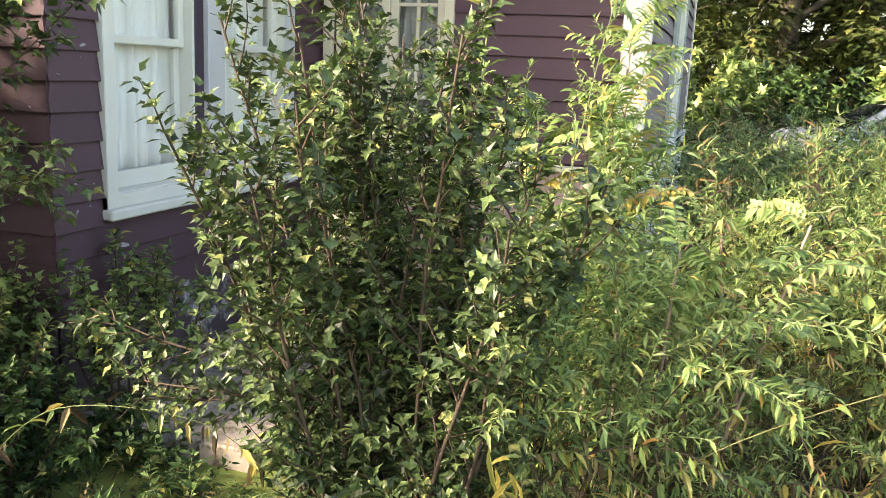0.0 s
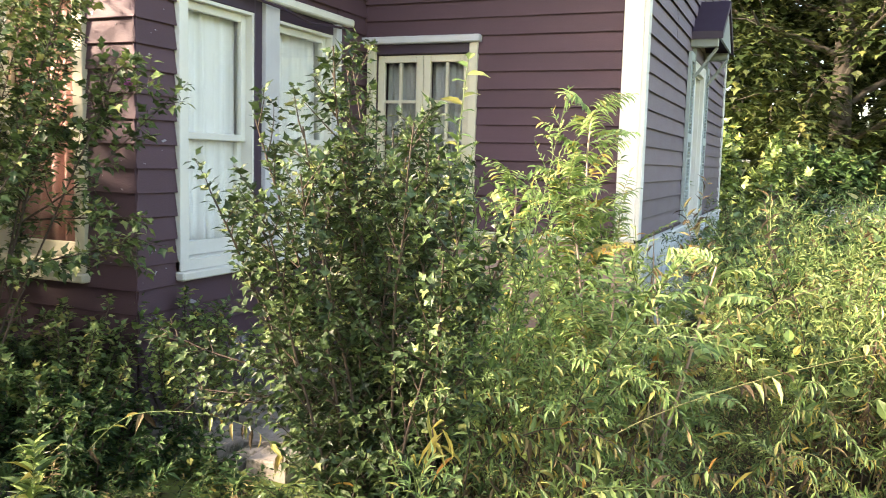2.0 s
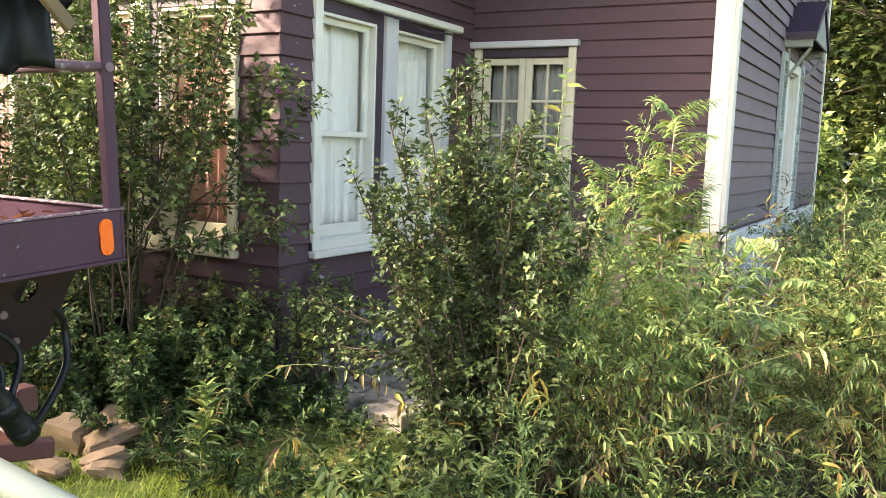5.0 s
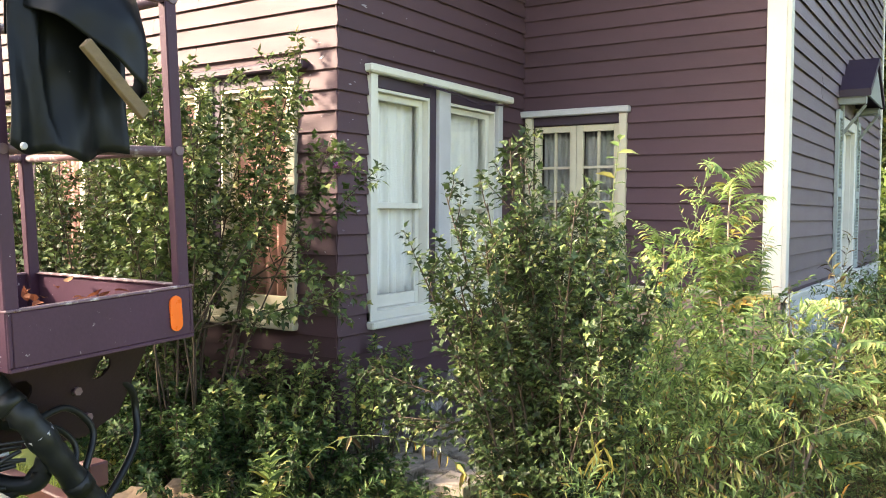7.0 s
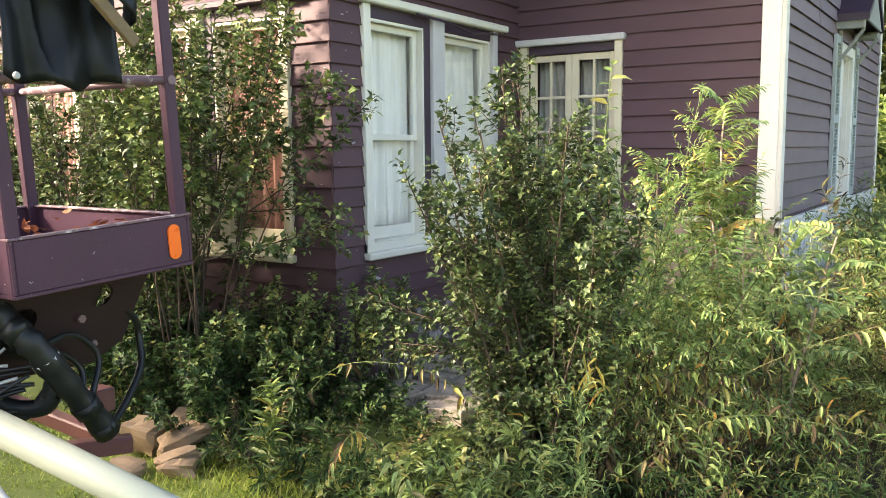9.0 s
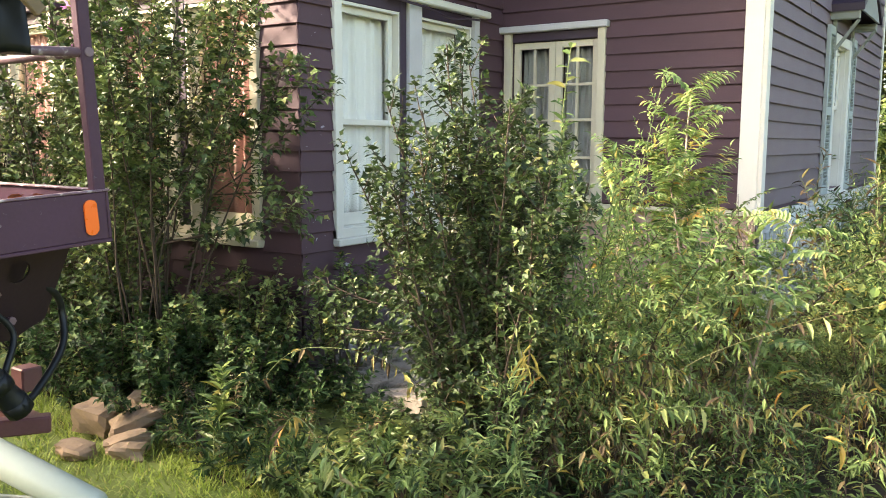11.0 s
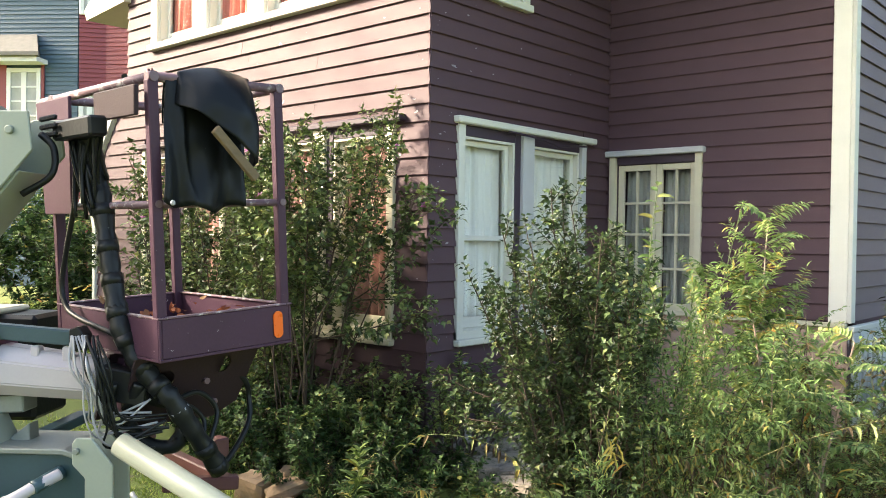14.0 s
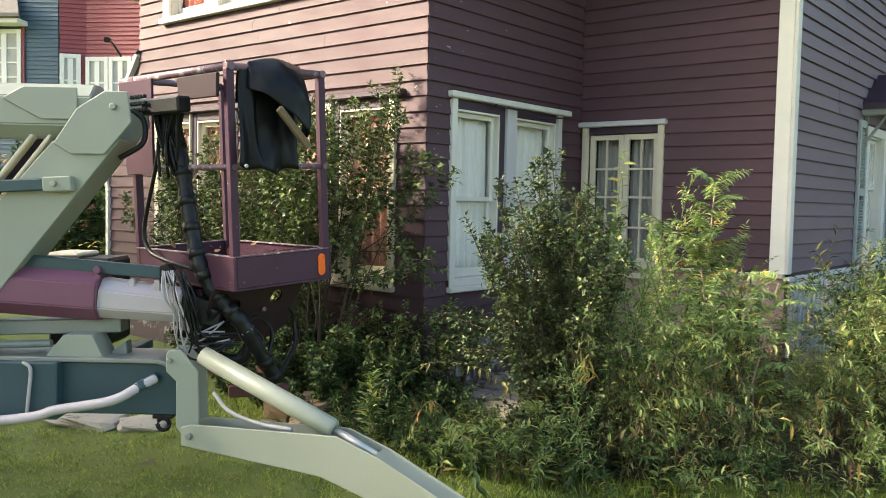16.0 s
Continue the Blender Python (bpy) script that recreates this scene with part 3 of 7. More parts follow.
    bm.faces.new(b[::-1])
    for k in range(len(prof)):
        bm.faces.new((a[k], b[k], b[(k + 1) % len(prof)], a[(k + 1) % len(prof)]))
    bmesh.ops.recalc_face_normals(bm, faces=bm.faces)
    bmesh.ops.transform(bm, matrix=fs, verts=bm.verts)
    pw = part("porch_wall", bm, PAINT_MAROON, house)
    zb = BASE
    while zb < 2.95:
        top = zb + EXPO
        end = x1 if top < 1.8 else min(x1 + (0.02 if top < 1.95 else 0.22), x0 + (3.25 - top) / 1.26)
        if end > x0 + 0.05:
            clapboards(pw, fs @ Matrix.Translation((x0, 0, 0)), end - x0, zb, zb + EXPO + 0.01, [], PAINT_MAROON, rnd, base=zb)
        zb += EXPO
    bm = bmesh.new()
    tube = [(x1, 0.02, 0.0), (x1, 0.02, 1.70), (x1 + 0.05, 0.02, 1.90), (x1 + 0.14, 0.02, 2.00), (x1 + 0.26, 0.02, 2.06)]
    for p, q in zip(tube, tube[1:]):
        p, q = Vector(p), Vector(q)
        d = (q - p).normalized()
        nn = Vector((-d.z, 0, d.x)) * 0.03
        vs = [bm.verts.new(v + Vector((0, o, 0))) for o in (-0.17, 0.03) for v in (p - nn, p + nn, q + nn, q - nn)]
        for f in ((0, 1, 2, 3), (7, 6, 5, 4), (0, 4, 5, 1), (1, 5, 6, 2), (2, 6, 7, 3), (3, 7, 4, 0)):
            bm.faces.new([vs[i] for i in f])
    bmesh.ops.recalc_face_normals(bm, faces=bm.faces)
    bmesh.ops.transform(bm, matrix=fs, verts=bm.verts)
    part("arch_trim", bm, PAINT_WHITE, house)
    for off, mt, nm in ((0.0, PAINT_WHITE, "rake_board"), (0.075, ROOF_DARK, "porch_roof")):
        m = fs @ Matrix.Translation((x0, 0, 3.26 + off * 0.9)) @ Matrix.Rotation(math.atan2(1.26, 1.0), 4, "Y")
        slab(nm, (-0.02, -0.2 if not off else -2.0, 0), (1.62, 0.06 if not off else 0.055, 0.06 if not off else 0.025), mt, house, 0.006, m=m)
    # eave return at the wing's west edge
    bm = bmesh.new()
    prof = [(7.10 + X_E, 4.16), (7.95 + X_E, 4.09), (8.0 + X_E, 4.21), (7.10 + X_E, 4.76)]
    a = [bm.verts.new((x, 0.10, z)) for x, z in prof]
    b = [bm.verts.new((x, -0.9, z)) for x, z in prof]
    bm.faces.new(a)
    bm.faces.new(b[::-1])
    for k in range(4):
        bm.faces.new((a[k], b[k], b[(k + 1) % 4], a[(k + 1) % 4]))
    bmesh.ops.recalc_face_normals(bm, faces=bm.faces)
    bmesh.ops.transform(bm, matrix=fs, verts=bm.verts)
    part("eave_return", bm, PAINT_CREAM, house)
    return house


house = build_house()

# ---- ground ----
GROUND = tex_mat("soil_and_thatch", (0.13, 0.165, 0.032), 0.95, spread=0.4, scale=2.5, fine=40, dirt=(0.10, 0.075, 0.045), dirt_amt=0.5, dirt_scale=2.5, bump=0.8)
def build_ground():
    bm = bmesh.new()
    r = random.Random(9)
    xs = [-300, -120, -60, -30] + [-20 + i * 0.5 for i in range(81)] + [30, 60, 120, 300]
    ys = [-300, -100, -40, -20] + [-10 + i * 0.5 for i in range(81)] + [45, 80, 150, 300]
    grid = [[bm.verts.new((x, y, (noise.noise(Vector((x * 0.5, y * 0.5, 0))) * 0.025) if abs(x) < 20 else 0)) for x in xs] for y in ys]
    for j in range(len(ys) - 1):
        for i in range(len(xs) - 1):
            bm.faces.new((grid[j][i], grid[j][i + 1], grid[j + 1][i + 1], grid[j + 1][i])).smooth = True
    return tagged(part("ground", bm, GROUND), "lawn ground of thatch and soil", "ground", kind="structure")


build_ground()

# ---- plants ----
def leaf_mat(name, cols, stops, trans=0.35, rough=0.45, var=0.25, spec=0.34):
    """Leaves whose colour goes from leaf to leaf by chance along a ramp, a little light passing through."""
    m = bpy.data.materials.new(name)
    m.use_nodes = True
    nt = m.node_tree
    n, l = nt.nodes, nt.links
    b = n["Principled BSDF"]
    geo = n.new("ShaderNodeNewGeometry")
    ramp = n.new("ShaderNodeValToRGB")
    el = ramp.color_ramp.elements
    while len(el) < len(cols):
        el.new(0.5)
    for e, c, s in zip(el, cols, stops):
        e.position = s
        e.color = (*c, 1)
    l.new(geo.outputs["Random Per Island"], ramp.inputs[0])
    co = n.new("ShaderNodeTexCoord")
    nz = n.new("ShaderNodeTexNoise")
    nz.inputs["Scale"].default_value = 55
    nz.inputs["Detail"].default_value = 3
    l.new(co.outputs["Object"], nz.inputs["Vector"])
    nb = n.new("ShaderNodeTexNoise")
    nb.inputs["Scale"].default_value = 2.2
    l.new(co.outputs["Object"], nb.inputs["Vector"])
    a = n.new("ShaderNodeMath")
    a.operation = "ADD"
    l.new(nz.outputs["Fac"], a.inputs[0])
    l.new(nb.outputs["Fac"], a.inputs[1])
    v = n.new("ShaderNodeMath")
    v.operation = "MULTIPLY_ADD"
    v.inputs[1].default_value = var * 2
    v.inputs[2].default_value = 1 - var * 2
    l.new(a.outputs[0], v.inputs[0])
    hs = n.new("ShaderNodeHueSaturation")
    l.new(ramp.outputs[0], hs.inputs["Color"])
    l.new(v.outputs[0], hs.inputs["Value"])
    l.new(hs.outputs[0], b.inputs["Base Color"])
    b.inputs["Roughness"].default_value = rough
    b.inputs["Specular IOR Level"].default_value = spec
    tr = n.new("ShaderNodeBsdfTranslucent")
    g = n.new("ShaderNodeGamma")
    g.inputs[1].default_value = 0.9
    l.new(hs.outputs[0], g.inputs[0])
    l.new(g.outputs[0], tr.inputs[0])
    mix = n.new("ShaderNodeMixShader")
    mix.inputs[0].default_value = trans
    l.new(b.outputs[0], mix.inputs[1])
    l.new(tr.outputs[0], mix.inputs[2])
    l.new(mix.outputs[0], n["Material Output"].inputs[0])
    return m


# the near-black first ramp colours put the shade of foliage gaps into single leaves
HIB_LEAF = leaf_mat("dark_green_lobed_leaf", [(0.012, 0.022, 0.007), (0.044, 0.072, 0.024), (0.105, 0.150, 0.052), (0.22, 0.22, 0.08)], [0.0, 0.5, 0.92, 0.985], 0.08, 0.45)
WEED_LEAF = leaf_mat("lance_weed_leaf", [(0.020, 0.034, 0.010), (0.135, 0.200, 0.060), (0.29, 0.37, 0.135), (0.36, 0.33, 0.11)], [0.0, 0.5, 0.88, 0.98], 0.22, 0.5)
PALE_LEAF = leaf_mat("pale_green_leaf", [(0.06, 0.11, 0.034), (0.20, 0.30, 0.095), (0.35, 0.44, 0.165), (0.46, 0.38, 0.11)], [0.0, 0.45, 0.88, 0.98], 0.34)
BROAD_LEAF = leaf_mat("broad_weed_leaf", [(0.022, 0.042, 0.012), (0.145, 0.215, 0.060), (0.32, 0.40, 0.125), (0.40, 0.34, 0.09)], [0.0, 0.5, 0.92, 0.99], 0.22, 0.36)
YELLOW_LEAF = leaf_mat("yellowing_leaf", [(0.17, 0.18, 0.05), (0.32, 0.27, 0.07), (0.42, 0.32, 0.08), (0.42, 0.20, 0.05)], [0.0, 0.4, 0.8, 1.0], 0.35)
DRY_LEAF = leaf_mat("dry_brown_leaf", [(0.030, 0.020, 0.011), (0.105, 0.070, 0.034), (0.27, 0.20, 0.095), (0.22, 0.20, 0.08)], [0.0, 0.45, 0.85, 1.0], 0.15, 0.7)
# darkened so shade at the wall's foot is partly in the leaf colour
LOW_LEAF = leaf_mat("low_undergrowth_leaf", [(0.010, 0.022, 0.007), (0.036, 0.074, 0.022), (0.098, 0.160, 0.050), (0.20, 0.20, 0.06)], [0.0, 0.5, 0.92, 0.99], 0.16, 0.55, spec=0.22)
MAPLE_LEAF = leaf_mat("maple_leaf", [(0.012, 0.022, 0.008), (0.036, 0.053, 0.017), (0.082, 0.100, 0.034), (0.13, 0.125, 0.04)], [0.0, 0.5, 0.9, 1.0], 0.12, spec=0.15)
CLOVER_LEAF = leaf_mat("clover_leaf", [(0.08, 0.14, 0.024), (0.15, 0.24, 0.04), (0.24, 0.33, 0.06)], [0.0, 0.5, 1.0], 0.25)
# lighter copy of the hibiscus leaf; sun on the hedge is in its colour
SUNLIT_HEDGE_LEAF = leaf_mat("hedge_lobed_leaf", [(0.016, 0.030, 0.009), (0.068, 0.105, 0.032), (0.165, 0.22, 0.072), (0.27, 0.27, 0.09)], [0.0, 0.5, 0.92, 0.985], 0.12, 0.42)
GRASS_LEAF = leaf_mat("lawn_blade", [(0.16, 0.23, 0.034), (0.28, 0.36, 0.058), (0.38, 0.43, 0.090), (0.46, 0.40, 0.14)], [0.0, 0.5, 0.88, 1.0], 0.3, var=0.38)
STEM_GREEN = tex_mat("green_stem", (0.11, 0.14, 0.045), 0.6, spread=0.3, scale=8, bump=0.1)
STEM_BROWN = tex_mat("brown_stem", (0.060, 0.040, 0.028), 0.8, spread=0.35, scale=8, bump=0.4)
STEM_PINK = tex_mat("pale_pinkish_stem", (0.34, 0.24, 0.20), 0.6, spread=0.25, scale=8, bump=0.2)
STEM_YELLOW = tex_mat("yellow_stem", (0.15, 0.14, 0.055), 0.6, spread=0.25, scale=8, bump=0.1)
SOIL = tex_mat("dark_littered_soil", (0.035, 0.027, 0.018), 0.95, spread=0.4, scale=5, fine=50, dirt=(0.10, 0.075, 0.04), dirt_amt=0.45, dirt_scale=14, bump=0.9)
BARK = tex_mat("grey_bark", (0.075, 0.062, 0.050), 0.9, spread=0.4, scale=6, fine=30, bump=0.8)
PETAL = leaf_mat("magenta_petal", [(0.42, 0.10, 0.36), (0.55, 0.18, 0.48), (0.6, 0.28, 0.55)], [0.0, 0.5, 1.0], 0.4)
BUD = leaf_mat("pale_green_bud", [(0.16, 0.22, 0.08), (0.24, 0.30, 0.12), (0.32, 0.36, 0.16)], [0.0, 0.5, 1.0], 0.15)

# leaf outlines: along, across, lift; and faces round a midrib
SHAPES = {
    "lance": ([(0, 0, 0), (.28, .5, .07), (.28, -.5, .07), (.3, 0, .0), (.66, .36, .0), (.66, -.36, .0), (.68, 0, -.07), (1, 0, -.24)],
              [(0, 3, 1), (0, 2, 3), (1, 3, 6, 4), (3, 2, 5, 6), (4, 6, 7), (6, 5, 7)]),
    "small": ([(0, 0, 0), (.4, .5, .08), (.4, -.5, .08), (.45, 0, 0), (1, 0, -.12)], [(0, 3, 1), (0, 2, 3), (1, 3, 4), (3, 2, 4)]),
    "lobed": ([(0, 0, 0), (.36, .58, .03), (.52, .27, .05), (1, 0, -.14), (.52, -.27, .05), (.36, -.58, .03), (.42, 0, -.03)],
              [(6, i + 1, i) for i in range(5)] + [(6, 0, 5)]),
    "ovate": ([(0, 0, 0), (.14, .34, .05), (.42, .50, .06), (.74, .28, .0), (1, 0, -.16), (.74, -.28, .0), (.42, -.50, .06), (.14, -.34, .05), (.44, 0, -.03)],
              [(8, i + 1, i) for i in range(7)] + [(8, 0, 7)]),
    "blade": ([(0, .5, 0), (0, -.5, 0), (.5, .4, .0), (.5, -.4, .0), (1, 0, -.22)], [(0, 1, 3, 2), (2, 3, 4)]),
    "maple": ([(0, 0, 0), (.3, .58, .04), (.5, .24, 0), (1, 0, -.1), (.5, -.24, 0), (.3, -.58, .04)], [(0, 2, 1), (0, 3, 2), (0, 4, 3), (0, 5, 4)]),
}


class Foliage:
    """Gathers leaves (by place, direction, normal, length, width) and stems, each under a material slot."""

    def __init__(self):
        self.leaves = {}
        self.stems = {}

    def leaf(self, slot, shape, p, d, nrm, length, width):
        self.leaves.setdefault((slot, shape), []).append((*p, *d, *nrm, length, width))

    def stem(self, slot, pts, r0, r1, sides=4):
        self.stems.setdefault(slot, []).append((pts, r0, r1, sides))

    def leaf_arrays(self, slots):
        V, F, M, base = [], [], [], 0
        for (slot, shape), rows in self.leaves.items():
            a = np.array(rows)
            P, D, N, L, W = a[:, 0:3], a[:, 3:6], a[:, 6:9], a[:, 9], a[:, 10]
            D = D / np.linalg.norm(D, axis=1, keepdims=True).clip(1e-6)
            S = np.cross(D, N)
            S /= np.linalg.norm(S, axis=1, keepdims=True).clip(1e-6)
            N = np.cross(S, D)
            tv, tf = SHAPES[shape]
            t = np.array(tv)
            v = P[:, None] + D[:, None] * (t[None, :, 0:1] * L[:, None, None]) + S[:, None] * (t[None, :, 1:2] * W[:, None, None]) + N[:, None] * (t[None, :, 2:3] * L[:, None, None])
            V.append(v.reshape(-1, 3))
            k = len(tv)
            for i in range(len(rows)):
                o = base + i * k
                F.extend([tuple(o + j for j in f) for f in tf])
            M.extend([slots.index(slot)] * (len(rows) * len(tf)))
            base += len(rows) * k
        return (np.concatenate(V) if V else np.zeros((0, 3))), F, M

    def stem_arrays(self, slots):
        V, F, M = [], [], []
        for slot, rows in self.stems.items():
            for pts, r0, r1, sides in rows:
                n = len(pts)
                o = len(V)
                for i, p in enumerate(pts):
                    q, w = pts[min(i + 1, n - 1)], pts[max(i - 1, 0)]
                    d = (Vector(q) - Vector(w)).normalized()
                    a = d.cross(Vector((0.37, 0.21, 0.9))).normalized()
                    c = d.cross(a)
                    r = r0 + (r1 - r0) * i / max(1, n - 1)
                    for k in range(sides):
                        an = 6.2832 * k / sides
                        V.append(Vector(p) + a * (r * math.cos(an)) + c * (r * math.sin(an)))
                for i in range(n - 1):
                    for k in range(sides):
                        F.append((o + i * sides + k, o + i * sides + (k + 1) % sides, o + (i + 1) * sides + (k + 1) % sides, o + (i + 1) * sides + k))
                        M.append(slots.index(slot))
        return np.array([tuple(v) for v in V]).reshape(-1, 3), F, M


def mesh_from(name, V, F, M, mats, smooth=False):
    me = bpy.data.meshes.new(name)
    me.from_pydata(V.tolist() if isinstance(V, np.ndarray) else V, [], F)
    for m in mats:
        me.materials.append(m)
    me.polygons.foreach_set("material_index", M)
    if smooth:
        me.polygons.foreach_set("use_smooth", [True] * len(me.polygons))
    me.update()
    return me


def plant_meshes(f, name):
    ls = sorted({s for s, _ in f.leaves}, key=lambda m: m.name)
    ss = sorted(f.stems, key=lambda m: m.name)
    out = []
    if ss:
        out.append(("branchwork", mesh_from("branchwork", *f.stem_arrays(ss), ss, True)))
    if ls:
        out.append(("foliage", mesh_from("foliage", *f.leaf_arrays(ls), ls)))
    return out


def plant_thing(name, f, label, category, m, group=""):
    e = empty(name, label, category, group=group)
    e.matrix_basis = m
    for nm, me in plant_meshes(f, name):
        ob = new(nm, me)
        ob.parent = e
    return e


def grow(r, base, direction, length, steps, wander=0.12, droop=0.0):
    """Points of a stem that wanders and sags."""
    p, d = Vector(base), Vector(direction).normalized()
    pts = [p.copy()]
    for i in range(steps):
        d = (d + Vector((r.gauss(0, wander), r.gauss(0, wander), r.gauss(0, wander * 0.6) - droop * (i + 1) / steps))).normalized()
        p = p + d * (length / steps)
        pts.append(p.copy())
    return pts


def at_len(pts, u):
    x = u * (len(pts) - 1)
    i = min(int(x), len(pts) - 2)
    return pts[i].lerp(pts[i + 1], x - i), (pts[i + 1] - pts[i]).normalized()


def out_dir(r, d, angle, tilt):
    """A direction that leaves a stem d at an angle round it, tilted away from it."""
    a = d.cross(Vector((0.3, 0.2, 0.93))).normalized()
    c = d.cross(a)
    o = a * math.cos(angle) + c * math.sin(angle)
    return (d * math.cos(tilt) + o * math.sin(tilt)).normalized()


def leaf_on(f, r, slot, shape, p, d, length, width, up=0.8):
    nrm = Vector((r.gauss(0, 0.35), r.gauss(0, 0.35), up)).normalized()
    f.leaf(slot, shape, p, d, nrm, length, width)


def lance_weed(r, h, slot=None, dry=0.3, dens=1.0, leaf=0.085, branch=0.5, arch=0.25):
    """A tall weed with lance leaves, dry below, branching above."""
    f = Foliage()
    slot = slot or WEED_LEAF
    a = r.uniform(0, 6.28)
    pts = grow(r, (0, 0, -0.03), (0.22 * math.cos(a), 0.22 * math.sin(a), 1), h * 1.05, 7, 0.08, arch)
    f.stem(STEM_GREEN if r.random() < 0.55 else STEM_BROWN, pts, 0.0042, 0.0014, 3)
    n = int(38 * h * dens) + 8
    for i in range(n):
        u = 0.12 + 0.88 * (i + r.random()) / n
        p, d = at_len(pts, u)
        isdry = u < 0.55 and r.random() < dry * (1.25 - u)
        s = DRY_LEAF if isdry else (YELLOW_LEAF if r.random() < 0.03 * (1.5 - u) else slot)
        o = out_dir(r, d, i * 2.4 + r.gauss(0, 0.3), 1.0 + r.gauss(0, 0.2) + (0.9 if isdry else 0.0))
        o.z -= 0.5 if isdry else r.uniform(0.0, 0.35)
        L = leaf * r.uniform(0.65, 1.25) * (1.05 - 0.45 * u)
        leaf_on(f, r, s, "lance", p, o, L, L * r.uniform(0.18, 0.30))
    for k in range(int(7 * branch * h + 1)):
        u = r.uniform(0.45, 0.95)
        p, d = at_len(pts, u)
        b = grow(r, p, out_dir(r, d, r.uniform(0, 6.28), 0.75), h * r.uniform(0.12, 0.32), 3, 0.12, 0.25)
        f.stem(STEM_GREEN, b, 0.002, 0.0008, 3)
        for i in range(int(12 * dens)):
            q, e = at_len(b, 0.15 + 0.85 * (i + r.random()) / (12 * dens))
            L = leaf * r.uniform(0.35, 0.8)
            leaf_on(f, r, slot, "small", q, out_dir(r, e, i * 2.4, 0.9), L, L * r.uniform(0.18, 0.3))
    return f


def broad_weed(r, h, slot=None, leaf=0.10):
    """A weed with opposite pairs of broad leaves."""
    f = Foliage()
    slot = slot or BROAD_LEAF
    for s in range(r.choice((1, 2, 2, 3))):
        a = r.uniform(0, 6.28)
        hh = h * r.uniform(0.75, 1.0)
        pts = grow(r, (r.gauss(0, 0.03), r.gauss(0, 0.03), -0.03), (0.28 * math.cos(a), 0.28 * math.sin(a), 1), hh, 6, 0.08, 0.15)
        f.stem(STEM_GREEN, pts, 0.005, 0.002, 3)
        n = int(hh / 0.085) + 3
        for i in range(n):
            u = 0.1 + 0.9 * i / (n - 1)
            p, d = at_len(pts, u)
            for side in (0, math.pi):
                s2 = YELLOW_LEAF if r.random() < 0.012 else (DRY_LEAF if u < 0.35 and r.random() < 0.35 else slot)
                o = out_dir(r, d, i * 1.57 + side + r.gauss(0, 0.25), 1.05 + r.gauss(0, 0.15))
                L = leaf * r.uniform(0.6, 1.2) * (1.1 - 0.45 * abs(u - 0.5))
                leaf_on(f, r, s2, "ovate", p + o * 0.02, o, L, L * r.uniform(0.5, 0.7))
                if u > 0.5:
                    L *= 0.5
                    leaf_on(f, r, slot, "small", p, out_dir(r, d, i * 1.57 + side + 0.8, 0.7), L, L * 0.5)
    return f


def feather_weed(r, h, slot=None):
    """A weed with many fine twigs and narrow leaves."""
    f = Foliage()
    slot = slot or PALE_LEAF
    a = r.uniform(0, 6.28)
    pts = grow(r, (0, 0, -0.03), (0.2 * math.cos(a), 0.2 * math.sin(a), 1), h, 8, 0.07, 0.2)
    f.stem(STEM_GREEN, pts, 0.004, 0.0015)
    n = int(24 * h) + 6
    for k in range(n):
        u = 0.22 + 0.78 * k / n
        p, d = at_len(pts, u)
        b = grow(r, p, out_dir(r, d, k * 2.4 + r.gauss(0, 0.3), 0.85), (0.07 + 0.20 * (1 - u)) * r.uniform(0.7, 1.3) * min(1.3, h + 0.35), 2, 0.12, 0.1)
        f.stem(STEM_GREEN, b, 0.0015, 0.0006, 3)
        for i in range(11):
            q, e = at_len(b, 0.1 + 0.9 * i / 11)
            L = r.uniform(0.022, 0.05)
            leaf_on(f, r, slot, "small", q, out_dir(r, e, i * 2.4, 0.75), L, L * 0.2)
    for k in range(int(7 * h)):
        p, d = at_len(pts, r.uniform(0.3, 0.7))
        o = out_dir(r, d, r.uniform(0, 6.28), 1.3)
        o.z -= 0.5
        leaf_on(f, r, YELLOW_LEAF if r.random() < 0.45 else slot, "lance", p, o, r.uniform(0.06, 0.13), 0.016)
    return f


def pinnate_sapling(r, h, n_fronds=11, frond=0.34, slot=None):
    """A sapling with rising fronds of many small paired leaflets."""
    f = Foliage()
    slot = slot or PALE_LEAF
    pts = grow(r, (0, 0, -0.03), (0.05, 0.03, 1), h * 0.93, 9, 0.05, 0.0)
    f.stem(STEM_PINK, pts, 0.010, 0.004, 6)
    for k in range(n_fronds):
        u = 0.30 + 0.70 * (k / (n_fronds - 1)) ** 0.85
        p, d = at_len(pts, u)
        ln = frond * r.uniform(0.6, 1.25) * (1.12 - 0.3 * u)
        b = grow(r, p, out_dir(r, d, k * 2.4 + r.gauss(0, 0.5), r.uniform(0.55, 1.15)), ln, 7, 0.09, r.uniform(0.04, 0.24))
        f.stem(STEM_YELLOW, b, 0.0022, 0.0010, 3)
        n = 7 + int(ln / 0.045)
        old = r.random() < 0.012
        flat = Vector((r.gauss(0, 0.3), r.gauss(0, 0.3), 1)).normalized()
        for i in range(n):
            q, e = at_len(b, 0.14 + 0.84 * i / n)
            for side in (-1, 1):
                s = e.cross(flat).normalized() * side
                o = (e * r.uniform(0.3, 0.6) + s * 0.85 + Vector((0, 0, r.uniform(-0.35, 0.12)))).normalized()
                L = r.uniform(0.050, 0.082) * (1.15 - 0.5 * i / n)
                f.leaf(YELLOW_LEAF if old or r.random() < 0.02 else slot, "lance", q, o, flat, L, L * 0.36)
        q, e = at_len(b, 0.99)
        leaf_on(f, r, slot, "lance", q, e, 0.05, 0.018, 1.2)
    return f


